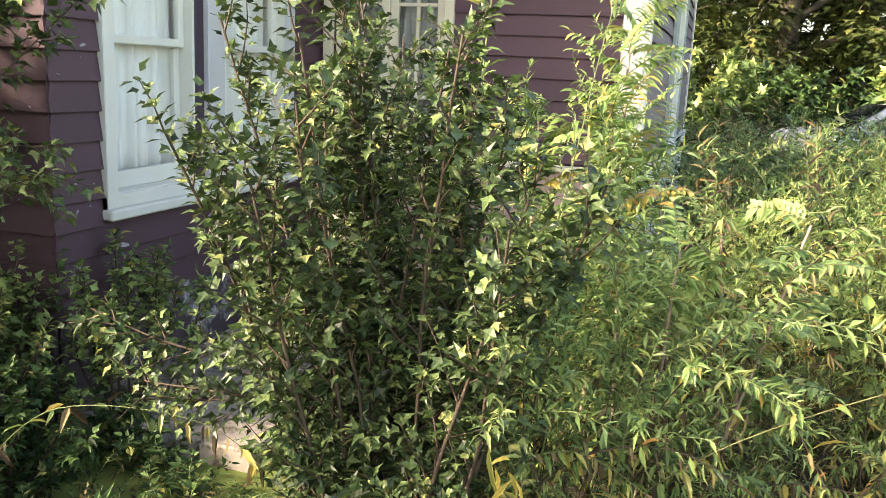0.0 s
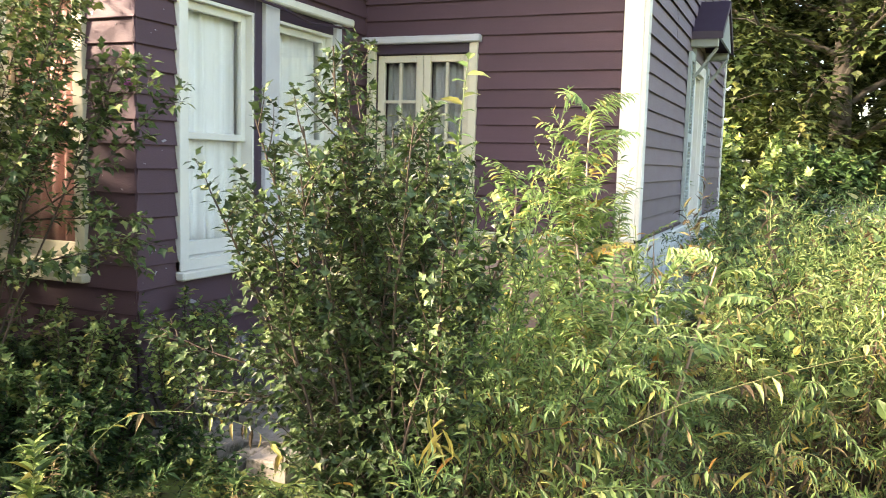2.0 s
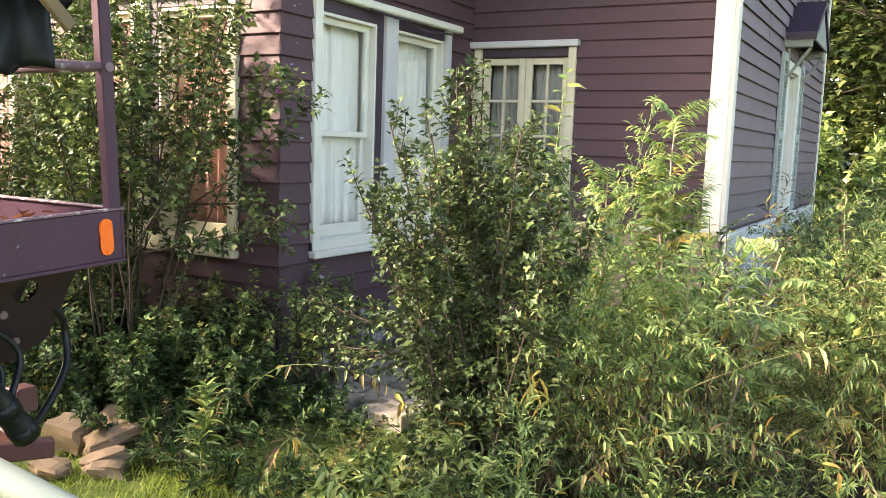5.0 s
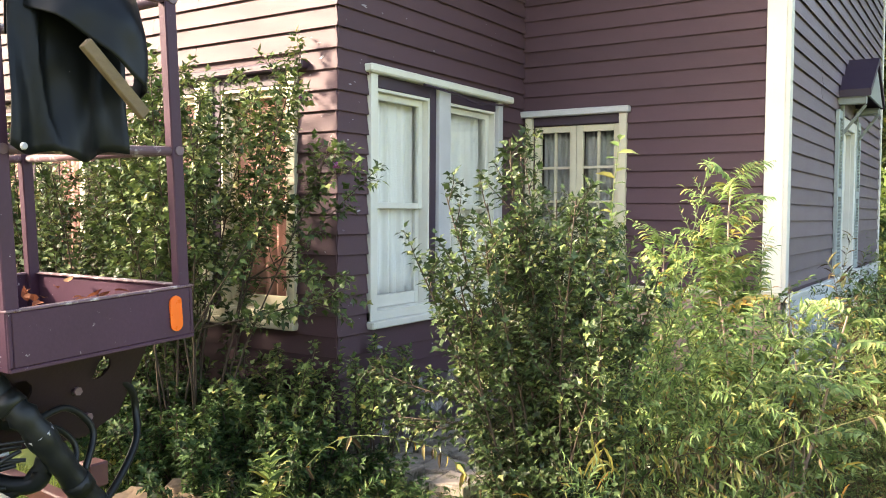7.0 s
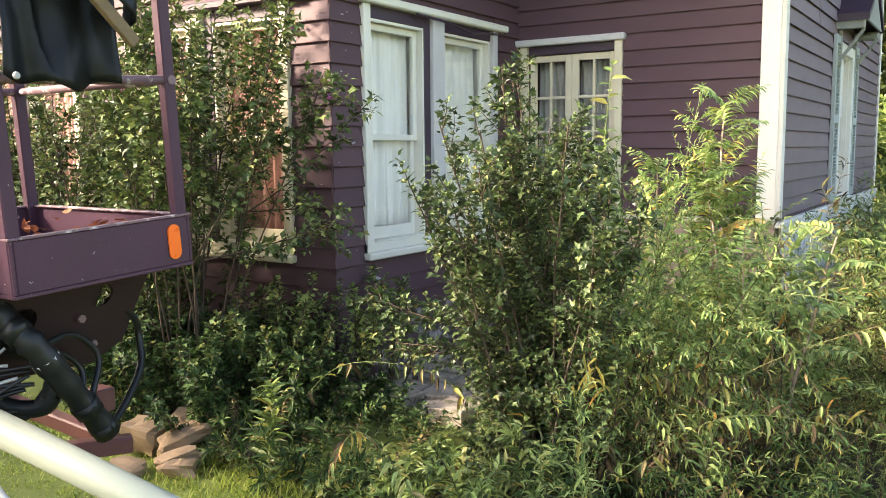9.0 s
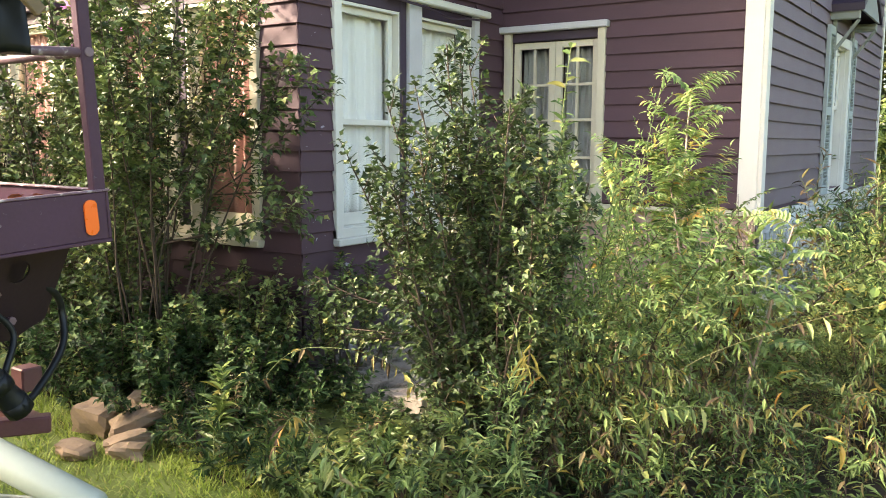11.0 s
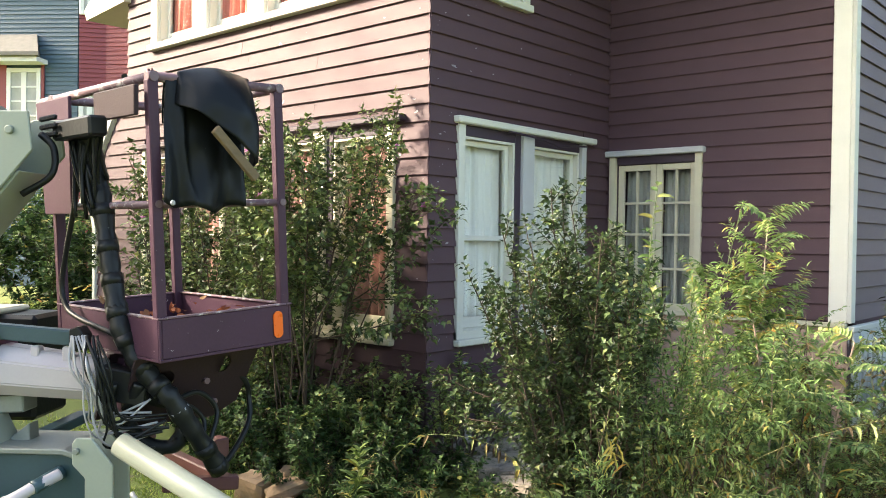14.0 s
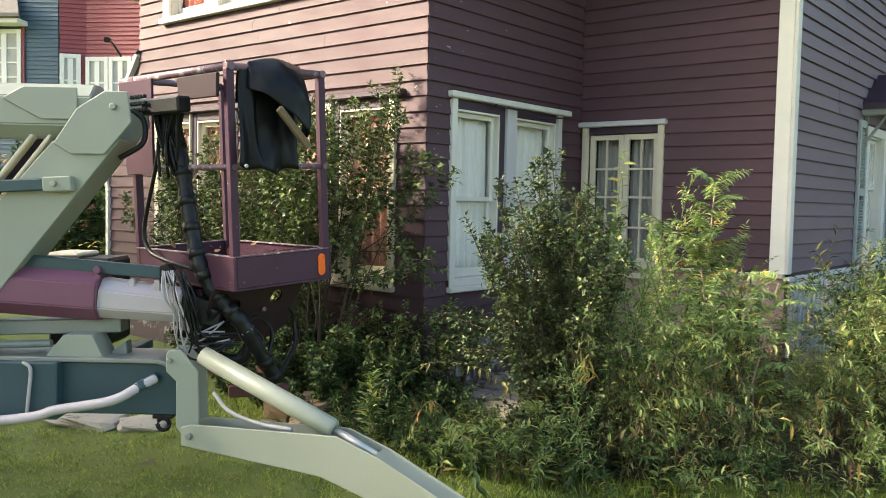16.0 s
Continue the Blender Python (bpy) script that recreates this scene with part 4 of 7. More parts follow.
def spire_weed(r, h, slot=None):
    """A tall slim weed whose branched top carries small seed clusters."""
    f = Foliage()
    slot = slot or WEED_LEAF
    pts = grow(r, (0, 0, -0.03), (0.06, 0.04, 1), h, 9, 0.05, 0.05)
    f.stem(STEM_GREEN, pts, 0.006, 0.0015, 4)
    for k in range(34):
        u = 0.25 + 0.75 * k / 34
        p, d = at_len(pts, u)
        b = grow(r, p, out_dir(r, d, k * 2.4, 0.6), h * 0.13 * (1.25 - u) * r.uniform(0.7, 1.3) + 0.03, 3, 0.08, -0.05)
        f.stem(STEM_GREEN, b, 0.0018, 0.0008, 3)
        for i in range(11):
            q, e = at_len(b, 0.2 + 0.8 * i / 11)
            L = r.uniform(0.012, 0.02) if u > 0.55 and r.random() < 0.7 else r.uniform(0.03, 0.06)
            leaf_on(f, r, slot, "small", q, out_dir(r, e, i * 2.4, 0.7), L, L * (0.6 if L < 0.02 else 0.3))
    return f


def shrub(r, stems, spread, height, leaf=0.055, twig_n=9, leaves_n=9, flowers=0, buds=0, low=0.12, lean=(0, 0), extra=(), slot=None, dens=1.0, cone=0.32, clear=None):
    """An upright shrub of many stems with lobed leaves; extra: long side branches (start u, direction, length)."""
    f = Foliage()
    slot = slot or HIB_LEAF
    all_twigs = []
    mains = []
    for s in range(stems):
        a = s * 2.4 + r.gauss(0, 0.3)
        rad = math.sqrt((s + 0.5) / stems)
        h = height * (1.0 - cone * rad ** 2) * r.uniform(0.86, 1.04)
        tx, ty = spread * rad * math.cos(a) + lean[0], spread * rad * math.sin(a) + lean[1]
        pts = grow(r, (0.13 * rad * math.cos(a), 0.13 * rad * math.sin(a), -0.05), (tx / h, ty / h, 1.0), math.hypot(h, math.hypot(tx, ty)), 10, 0.05, -0.02)
        f.stem(STEM_BROWN, pts, 0.008, 0.003, 5)
        mains.append(pts)
        for k in range(twig_n):
            u = low + (0.98 - low) * (k + r.random()) / twig_n
            p, d = at_len(pts, u)
            ln = min(0.34, height * r.uniform(0.06, 0.15)) * (1.15 - 0.5 * u)
            tw = grow(r, p, out_dir(r, d, r.uniform(0, 6.28), r.uniform(0.45, 0.85)), ln, 3, 0.12, -0.08)
            if clear and clear(tw[-1]):
                continue
            f.stem(STEM_BROWN, tw, 0.0035, 0.0013, 3)
            all_twigs.append((tw, leaves_n))
        all_twigs.append((pts[-5:], leaves_n + 6))
    for i, (s, direc, ln) in enumerate(extra):
        p, d = at_len(mains[s % stems], 0.45 if height < 2.2 else 0.40 + 0.05 * (i % 7))
        b = grow(r, p, direc, ln, 8, 0.05, -0.02)
        f.stem(STEM_BROWN, b, 0.006, 0.002, 4)
        all_twigs.append((b, 16))
        for k in range(13):
            q, e = at_len(b, 0.25 + 0.75 * k / 13)
            tw = grow(r, q, out_dir(r, e, r.uniform(0, 6.28), 0.7), r.uniform(0.06, 0.16), 4, 0.1, -0.05)
            f.stem(STEM_BROWN, tw, 0.003, 0.001, 3)
            all_twigs.append((tw, 10))
    for tw, n in all_twigs:
        n = max(3, int(n * dens))
        for i in range(n):
            p, d = at_len(tw, 0.1 + 0.9 * (i + r.random()) / n)
            o = out_dir(r, d, i * 2.4 + r.gauss(0, 0.4), r.uniform(0.7, 1.35))
            o.z -= r.uniform(0.0, 0.4)
            L = leaf * r.uniform(0.6, 1.3)
            leaf_on(f, r, slot, "lobed", p + o * 0.012, o, L, L * r.uniform(0.6, 0.8))
    for k in range(buds):
        tw, _ = r.choice(all_twigs)
        p, d = at_len(tw, r.uniform(0.6, 1.0))
        for q in range(4):
            leaf_on(f, r, BUD, "ovate", p, out_dir(r, d, q * 1.57, 0.5), 0.020, 0.014)
            leaf_on(f, r, BUD, "ovate", p + d * 0.018, -out_dir(r, d, q * 1.57, 0.6), 0.018, 0.014)
    for k in range(flowers):
        tw, _ = r.choice([t for t in all_twigs if t[0][-1].z > height * 0.62])
        p, d = at_len(tw, r.uniform(0.8, 1.0))
        for q in range(5):
            leaf_on(f, r, PETAL, "ovate", p, out_dir(r, d, q * 1.257, 0.85), 0.045, 0.038)
    return f


def merge_into(store, f, m):
    """Adds a plant, placed by m, to the arrays of a joined thicket."""
    M3, T = np.array(m.to_3x3()), np.array(m.translation)
    for part_name, (slots, V, F, Mi) in f.baked.items():
        s = store.setdefault(part_name, {"slots": slots, "V": [], "F": [], "M": [], "n": 0})
        s["V"].append(V @ M3.T + T)
        s["F"].append((F, s["n"]))
        s["M"].append(Mi)
        s["n"] += len(V)


def bake(f, slots_l, slots_s):
    f.baked = {}
    V, F, M = f.leaf_arrays(slots_l)
    f.baked["foliage"] = (slots_l, V, F, M)
    V, F, M = f.stem_arrays(slots_s)
    f.baked["branchwork"] = (slots_s, V, F, M)
    return f


def stuff_from(name, store, label, category):
    e = None
    obs = []
    for pn, s in store.items():
        V = np.concatenate(s["V"])
        F = [tuple(i + o for i in fc) for fl, o in s["F"] for fc in fl]
        M = [i for mi in s["M"] for i in mi]
        obs.append(new(pn if pn == "branchwork" else name, mesh_from(name, V, F, M, s["slots"])))
    main = obs[0]
    for o in obs[1:]:
        o.parent = main
    return tagged(main, label, category, kind="stuff")


LEAF_SLOTS = [HIB_LEAF, WEED_LEAF, PALE_LEAF, BROAD_LEAF, YELLOW_LEAF, DRY_LEAF, LOW_LEAF]
STEM_SLOTS = [STEM_GREEN, STEM_BROWN, STEM_YELLOW]

rp = random.Random(77)
PROTO = {
    "lance": [bake(lance_weed(rp, 1.0, dry=0.8, leaf=0.066, dens=1.5), LEAF_SLOTS, STEM_SLOTS) for _ in range(7)],
    "lance_dark": [bake(lance_weed(rp, 1.0, slot=LOW_LEAF, dry=0.25, leaf=0.075, dens=1.3), LEAF_SLOTS, STEM_SLOTS) for _ in range(4)],
    "broad": [bake(broad_weed(rp, 1.0, leaf=0.085), LEAF_SLOTS, STEM_SLOTS) for _ in range(5)],
    "feather": [bake(feather_weed(rp, 1.0), LEAF_SLOTS, STEM_SLOTS) for _ in range(4)],
    "dry": [bake(lance_weed(rp, 1.0, slot=DRY_LEAF, dry=0.9, dens=0.9, leaf=0.10, branch=0.3, arch=0.1), LEAF_SLOTS, STEM_SLOTS) for _ in range(3)],
    "low": [bake(broad_weed(rp, 0.6, slot=LOW_LEAF, leaf=0.085), LEAF_SLOTS, STEM_SLOTS) for _ in range(4)],
    "low_lance": [bake(lance_weed(rp, 0.6, slot=LOW_LEAF, dry=0.1, dens=1.7, leaf=0.072, branch=0.7, arch=0.5), LEAF_SLOTS, STEM_SLOTS) for _ in range(4)],
}
NOUN = {"lance": ("goldenrod_plant", "tall goldenrod weed with lance leaves, brown below"), "lance_dark": ("aster_plant", "dark green aster weed with narrow leaves"), "broad": ("broadleaf_weed", "broad-leaved green weed among goldenrod"),
        "feather": ("fleabane_plant", "pale feathery fleabane weed with fine narrow leaves"), "dry": ("dry_weed", "dried brown weed stalk with withered leaves"), "low": ("nettle_plant", "low dark green nettle-like weed in shade"), "low_lance": ("low_aster_plant", "low sprawling aster weed with narrow dark leaves")}
proto_things = {}


def place_weed(kind, idx, m):
    """A weed of its own, sharing its meshes with its like."""
    key = (kind, idx)
    if key not in proto_things:
        nm, lab = NOUN[kind]
        proto_things[key] = plant_thing(nm, PROTO[kind][idx], lab, "weed", m, nm.replace("_", " ") + "s in the thicket")
        return proto_things[key]
    return copy_thing(proto_things[key], m)


def front_edge(x):
    """How far north the lawn reaches before the weeds begin."""
    if x < -1.9:
        return 1.72 + 0.06 * math.sin(x * 5)
    if x < -0.6:
        return 1.72 + 0.22 * (x + 1.9) / 1.3
    return 1.94 + 0.80 * (x + 0.6) + 0.08 * math.sin(x * 7)


def thicket_height(x, y):
    """How tall the weeds stand at a spot."""
    d = y - front_edge(x)
    if -2.1 < x < -1.25 and 2.25 < y < 3.1:
        return 0.28 if y < 2.7 else 0.17
    rise = min(1.0, (0.42 if x > -0.8 else 0.72) + 0.75 * max(0.0, d))
    if x < -1.45:
        h = 0.36 if y < 2.9 else 0.24
    elif x < -1.15:
        h = 0.34 if y < 2.9 else 0.5
    elif x < -0.75:
        h = 0.62
    elif x < -0.35:
        h = 0.95
    elif x < 0.9:
        h = 1.30
    else:
        h = 1.32 + min(0.22, 0.08 * (x - 0.9))
    if y > 2.3 and abs(x - 0.62 + 0.32 * (y - 2.5)) < 0.36:      # a lower gap before the skirting
        h = min(h, 0.74 - 0.09 * (y - 2.5))
    return h * rise


def in_building(x, y):
    return (x < X_E + 0.12 and y > Y_S - 0.15) or (x < X_C + 0.12 and y > Y_D - 0.12)


def build_thicket():
    r = random.Random(31)
    store = {}
    n_thing = 0
    # near field: jittered grid
    step = 0.125
    cells = []
    y = 1.3
    while y < 6.2:
        x = -2.75
        while x < 3.4:
            cells.append((x + r.uniform(-.5, .5) * step, y + r.uniform(-.5, .5) * step, 1))
            x += step
        y += step
    step = 0.34
    y = 2.6
    while y < 13.5:
        x = -0.3
        while x < 6.5:
            if y > 6.2 or x > 3.4:
                cells.append((x + r.uniform(-.5, .5) * step, y + r.uniform(-.5, .5) * step, 0))
            x += step
        y += step
    for x, y, near in cells:
        if y < front_edge(x) or in_building(x, y):
            continue
        if -2.12 - 0.81 * (y - 2.99) < x < -1.62 and 2.9 < y < 4.7 and r.random() < 0.96:      # the old path shows through
            continue
        if x > 2.2 and y < 3.3:
            continue
        h = thicket_height(x, y)
        edge = y - front_edge(x) < 0.35
        k = min(0.999, max(0.0, 0.5 + 0.95 * noise.noise(Vector((x * 1.7, y * 1.7, 3.3))) + r.uniform(-0.33, 0.33)))
        if x < -1.0:
            kind = "low" if k < 0.38 else ("low_lance" if k < 0.78 else ("lance_dark" if k < 0.92 else "dry"))
        elif edge:
            kind = "low_lance" if k < 0.42 else ("lance" if k < 0.75 else ("lance_dark" if k < 0.88 else "low"))
        elif x < 1.0:
            kind = "dry" if k < 0.27 else ("lance" if k < 0.50 else ("feather" if k < 0.68 else ("broad" if k < 0.80 else ("lance" if k < 0.92 else "lance_dark"))))
        else:
            kind = "lance" if k < 0.38 else ("broad" if k < 0.66 else ("feather" if k < 0.82 else ("lance_dark" if k < 0.94 else "dry")))
        if near and r.random() < 0.16:
            continue
        idx = r.randrange(len(PROTO[kind]))
        tall = 0.6 if kind.startswith("low") else 1.0
        s = h * r.uniform(0.62, 1.12) / tall
        wide = max(s, 0.55) * (1.0 if near else 1.5)
        m = Matrix.Translation((x, y, 0)) @ Matrix.Rotation(r.uniform(0, 6.28), 4, "Z") @ Matrix.Rotation(r.gauss(0, 0.10), 4, "X") @ Matrix.Diagonal((wide, wide, s, 1))
        if near and n_thing < 280 and y - front_edge(x) < 0.7 and -2.4 < x < 1.3 and r.random() < 0.75:
            place_weed(kind, idx, m)
            n_thing += 1
        else:
            merge_into(store, PROTO[kind][idx], m)
    stuff_from("weed_thicket", store, "dense thicket of goldenrod, asters and broad-leaved weeds", "weeds")

    # dark soil with litter under the weeds
    bm = bmesh.new()
    xs = [-1.30 + 0.20 * i for i in range(40)]
    rows = []
    for j in range(30):
        w = j / 29
        rows.append([bm.verts.new((x, front_edge(x) + 0.16 + w * (13.0 - front_edge(x)), 0.030 + 0.022 * noise.noise(Vector((x * 2, w * 30, 1)))) ) for x in xs])
    for j in range(29):
        for i in range(39):
            q = [rows[j][i], rows[j][i + 1], rows[j + 1][i + 1], rows[j + 1][i]]
            c = sum((v.co for v in q), Vector()) / 4
            if not in_building(c.x, c.y):
                bm.faces.new(q)
    for v in [v for v in bm.verts if not v.link_faces]:
        bm.verts.remove(v)
    tagged(part("soil_bed", bm, SOIL, smooth=True), "dark soil with rotting litter under the weeds", "soil", kind="structure")


build_thicket()


def build_shrubs():
    r = random.Random(12)
    f = shrub(r, 26, 0.31, 2.04, cone=0.30, leaf=0.038, twig_n=28, leaves_n=24, buds=150, low=0.08, extra=[(9, (-0.9, -0.4, 0.35), 0.66), (12, (-1.0, 0.1, 0.05), 0.7), (14, (-0.9, -0.3, -0.12), 0.66), (7, (0.7, 0.3, 0.6), 0.45)])
    plant_thing("hibiscus_shrub", f, "upright hibiscus shrub with dark lobed leaves and pale seed buds", "shrub", pose(-0.84, 2.22, 0, 0, 0, 0))
    # the tall hibiscus hedge before the south wall
    for x, y, h, n, sp, fl, sd in ((-3.34, 2.38, 2.72, 18, 0.46, 9, 41), (-4.05, 2.36, 2.62, 16, 0.46, 8, 42), (-4.80, 2.48, 2.45, 15, 0.44, 5, 43), (-5.25, 2.55, 2.15, 12, 0.24, 3, 45)):
        rr = random.Random(sd)
        ex = [(2, (1.0, 0.22, 0.25), 1.0), (5, (0.75, 0.2, 1.1), 1.15), (8, (0.95, 0.2, 0.6), 1.1), (11, (0.9, 0.12, 0.02), 0.9), (3, (0.9, -0.1, 0.4), 0.9), (9, (0.8, 0.2, 0.85), 0.95), (12, (1.0, 0.1, 0.45), 1.05), (14, (0.9, 0.2, 0.15), 0.95), (6, (0.85, 0.05, 0.75), 1.0)] if sd == 41 else []
        f = shrub(rr, n, sp, h, leaf=0.052, twig_n=26 if sd != 41 else 32, leaves_n=16 if sd != 41 else 22, slot=SUNLIT_HEDGE_LEAF, flowers=fl, buds=20, low=0.14 if sd == 41 else 0.10, lean=(0.10, 0.0) if sd == 41 else (0, 0), extra=ex, cone=0.10 if sd == 41 else 0.2, clear=(lambda q: q.x > (0.27 if q.z > 1.2 else -0.04) and q.z < 1.55 + 0.2 * math.sin(9 * q.x)) if sd == 41 else None)
        plant_thing("flowering_hibiscus", f, "tall hibiscus shrub with a few magenta flowers by the wall", "shrub", pose(x, y, 0, 0, 0, 0 if sd == 41 else 40 * sd), "hibiscus hedge along the wall")
    # low bushes at the corner
    for x, y, h, sd in ((-3.0, 2.40, 0.70, 51), (-2.72, 2.35, 0.64, 52), (-2.92, 2.74, 0.90, 59), (-3.2, 2.80, 0.84, 60), (-3.35, 2.02, 0.74, 47), (-2.88, 2.08, 0.66, 48), (-3.5, 2.72, 0.72, 50), (-3.45, 2.2, 0.74, 53), (-2.5, 2.45, 0.50, 54), (-3.9, 2.1, 0.8, 58), (-1.32, 1.92, 0.30, 60), (-2.52, 3.22, 0.92, 61)):
        rr = random.Random(sd)
        # leaf colour holds the light: dark for shaded bushes, lighter near the sill
        f = shrub(rr, 13, 0.30 + 0.1 * rr.random(), h, leaf=0.046, twig_n=13, leaves_n=12 if sd < 61 else 8, low=0.05 if sd < 61 else 0.38, slot=LOW_LEAF if sd < 59 else (WEED_LEAF if sd < 61 else BROAD_LEAF))
        plant_thing("low_bush", f, "low dark green bush at the foot of the wall", "shrub", pose(x, y, 0, 0, 0, 77 * sd), "low bushes by the house")
    # saplings with feathered leaves
    for x, y, h, fr, nf, sd, sl in ((-0.50, 3.48, 2.02, 0.30, 46, 61, PALE_LEAF), (-0.66, 3.30, 1.62, 0.27, 40, 67, PALE_LEAF), (-0.36, 3.42, 1.70, 0.28, 44, 70, PALE_LEAF), (-0.15, 3.75, 1.46, 0.32, 18, 62, PALE_LEAF), (0.0, 3.02, 1.36, 0.32, 18, 63, PALE_LEAF), (0.95, 4.2, 1.42, 0.34, 18, 64, PALE_LEAF), (1.55, 3.9, 1.55, 0.36, 18, 65, BROAD_LEAF), (-0.2, 2.9, 1.22, 0.28, 16, 66, PALE_LEAF), (1.15, 3.35, 1.42, 0.34, 16, 68, BROAD_LEAF), (0.05, 3.2, 1.25, 0.28, 16, 169, PALE_LEAF)):
        rr = random.Random(sd)
        plant_thing("pinnate_sapling", pinnate_sapling(rr, h, nf, fr, sl), "slender sapling with light green feathered leaves", "sapling", pose(x, y, 0, 0, 0, 50 * sd), "saplings in the weeds")
    # tall slim spires between the shrub and the saplings
    for x, y, h, sd in ((-0.72, 2.95, 1.95, 171), (-0.62, 2.75, 1.72, 172), (-0.50, 2.45, 1.55, 173), (0.98, 3.6, 1.62, 174), (-0.28, 2.55, 1.38, 175)):
        plant_thing("pigweed_spire", spire_weed(random.Random(sd), h, PALE_LEAF if sd % 2 else WEED_LEAF), "tall slim green weed with a branched seeding top", "weed", pose(x, y, 0, 0, 0, 70 * sd), "seeding spires in the weeds")
    for x, y, h, sd in ((-0.64, 2.52, 1.50, 201), (-0.50, 2.62, 1.62, 203), (-0.44, 2.36, 1.38, 205), (-0.58, 2.20, 1.12, 204), (-0.30, 2.70, 1.45, 207), (-0.36, 2.14, 1.02, 206), (-0.58, 2.42, 1.46, 209), (-0.40, 2.52, 1.52, 211), (-0.24, 2.48, 1.34, 213)):
        f = lance_weed(random.Random(sd), h, slot=PALE_LEAF if sd % 2 else WEED_LEAF, dry=0.7, dens=2.2, leaf=0.072, branch=0.9, arch=0.12)
        plant_thing("goldenrod_stalk", f, "tall leafy goldenrod stalk, green above and withered below", "weed", pose(x, y, 0, 0, 0, 33 * sd), "goldenrod stalks by the shrub")
    # the bright broad-leaved shoot that tops the shrub
    rr = random.Random(181)
    f = Foliage()
    for dx, h in ((0.0, 2.04), (0.12, 1.72), (0.02, 1.5)):
        pts = grow(rr, (dx, 0.0, -0.03), (0.02, 0.02, 1), h, 8, 0.03)
        f.stem(STEM_GREEN, pts, 0.006, 0.002, 4)
        for k in range(26):
            p, d = at_len(pts, 0.62 + 0.38 * k / 25)
            o = out_dir(rr, d, k * 2.4, rr.uniform(0.7, 1.3))
            o.z -= 0.3
            L = rr.uniform(0.06, 0.11)
            leaf_on(f, rr, PALE_LEAF, "lance", p, o, L, L * 0.42)
    plant_thing("bright_shoot", f, "tall shoots with bright green leaves among the shrub", "weed", pose(-0.84, 2.72, 0, 0, 0, 0))
    # leafy mounds along the lawn's edge
    for x, y, h, lf, sl, sd in ((-0.92, 1.80, 0.50, 0.090, BROAD_LEAF, 191), (-0.66, 1.82, 0.56, 0.095, WEED_LEAF, 192), (-0.30, 2.02, 0.52, 0.078, LOW_LEAF, 193), (0.02, 2.22, 0.56, 0.080, WEED_LEAF, 194), (0.30, 2.46, 0.58, 0.080, LOW_LEAF, 195), (0.62, 2.76, 0.60, 0.080, WEED_LEAF, 196), (-1.25, 1.72, 0.38, 0.11, BROAD_LEAF, 197), (-1.62, 1.74, 0.40, 0.10, LOW_LEAF, 198), (-1.95, 1.80, 0.36, 0.10, LOW_LEAF, 207), (-2.3, 1.9, 0.38, 0.10, LOW_LEAF, 208), (0.95, 3.0, 0.62, 0.08, BROAD_LEAF, 199)):
        rr = random.Random(sd)
        f = Foliage()
        for k in range(6):
            g = lance_weed(rr, h * rr.uniform(0.6, 1.05), slot=sl, dry=0.15, dens=1.8, leaf=lf, branch=0.5, arch=rr.uniform(0.15, 0.6))
            dx, dy = rr.gauss(0, 0.10), rr.gauss(0, 0.08)
            for key, rows in g.leaves.items():
                f.leaves.setdefault(key, []).extend([(q[0] + dx, q[1] + dy, *q[2:]) for q in rows])
            for key, rows in g.stems.items():
                f.stems.setdefault(key, []).extend([([p + Vector((dx, dy, 0)) for p in q], a0, a1, sd2) for q, a0, a1, sd2 in rows])
        plant_thing("leafy_weed_clump", f, "clump of leafy green weeds at the lawn's edge", "weed", pose(x, y, 0), "weed clumps along the lawn")
    # single weeds that stand out at the lawn's edge
    for kind, x, y, h, sd in (("lance", -2.13, 1.80, 0.47, 71), ("feather", -0.43, 1.80, 0.90, 72), ("lance", -0.78, 1.88, 0.62, 73), ("lance", -0.15, 2.15, 0.66, 74), ("feather", 0.35, 2.55, 0.72, 75)):
        rr = random.Random(sd)
        if sd == 71:
            f = lance_weed(rr, h, slot=BROAD_LEAF, dry=0.0, dens=4.2, leaf=0.15, branch=0.0, arch=0.02)
            lab = "young milkweed-like plant with long green leaves"
        elif kind == "feather":
            f = feather_weed(rr, h)
            lab = "pale feathery fleabane weed with yellowed lower leaves"
            for k in range(13 if sd == 72 else 3):
                o = Vector((rr.gauss(0, 1), rr.gauss(0, 1), -rr.uniform(0.2, 1.2))).normalized()
                leaf_on(f, rr, YELLOW_LEAF, "lance", Vector((rr.gauss(0, .03), rr.gauss(0, .03), h * rr.uniform(0.78, 0.96))), o, rr.uniform(0.08, 0.14), 0.013)
        else:
            f = lance_weed(rr, h, dry=0.1, dens=1.7, leaf=0.12, branch=0.5, arch=0.1)
            lab = "goldenrod weed with long green lance leaves"
        plant_thing("fleabane_plant" if kind == "feather" else "leafy_weed", f, lab, "weed", pose(x, y, 0))
    # long arching bramble canes
    for i, ctrl in enumerate([[(-0.35, 2.35, 0.35), (0.05, 2.3, 0.75), (0.7, 2.45, 1.02), (1.35, 2.75, 1.08)], [(-1.7, 1.75, 0.15), (-1.35, 1.55, 0.46), (-0.95, 1.35, 0.36), (-0.75, 1.25, 0.12)], [(-2.4, 2.3, 0.2), (-2.0, 2.25, 0.5), (-1.5, 2.3, 0.52), (-1.2, 2.3, 0.35)], [(-0.5, 2.1, 0.2), (0.0, 2.0, 0.62), (0.5, 2.15, 0.58), (0.9, 2.35, 0.35)]]):
        rr = random.Random(90 + i)
        f = Foliage()
        pts = curve_pts(ctrl, 8)
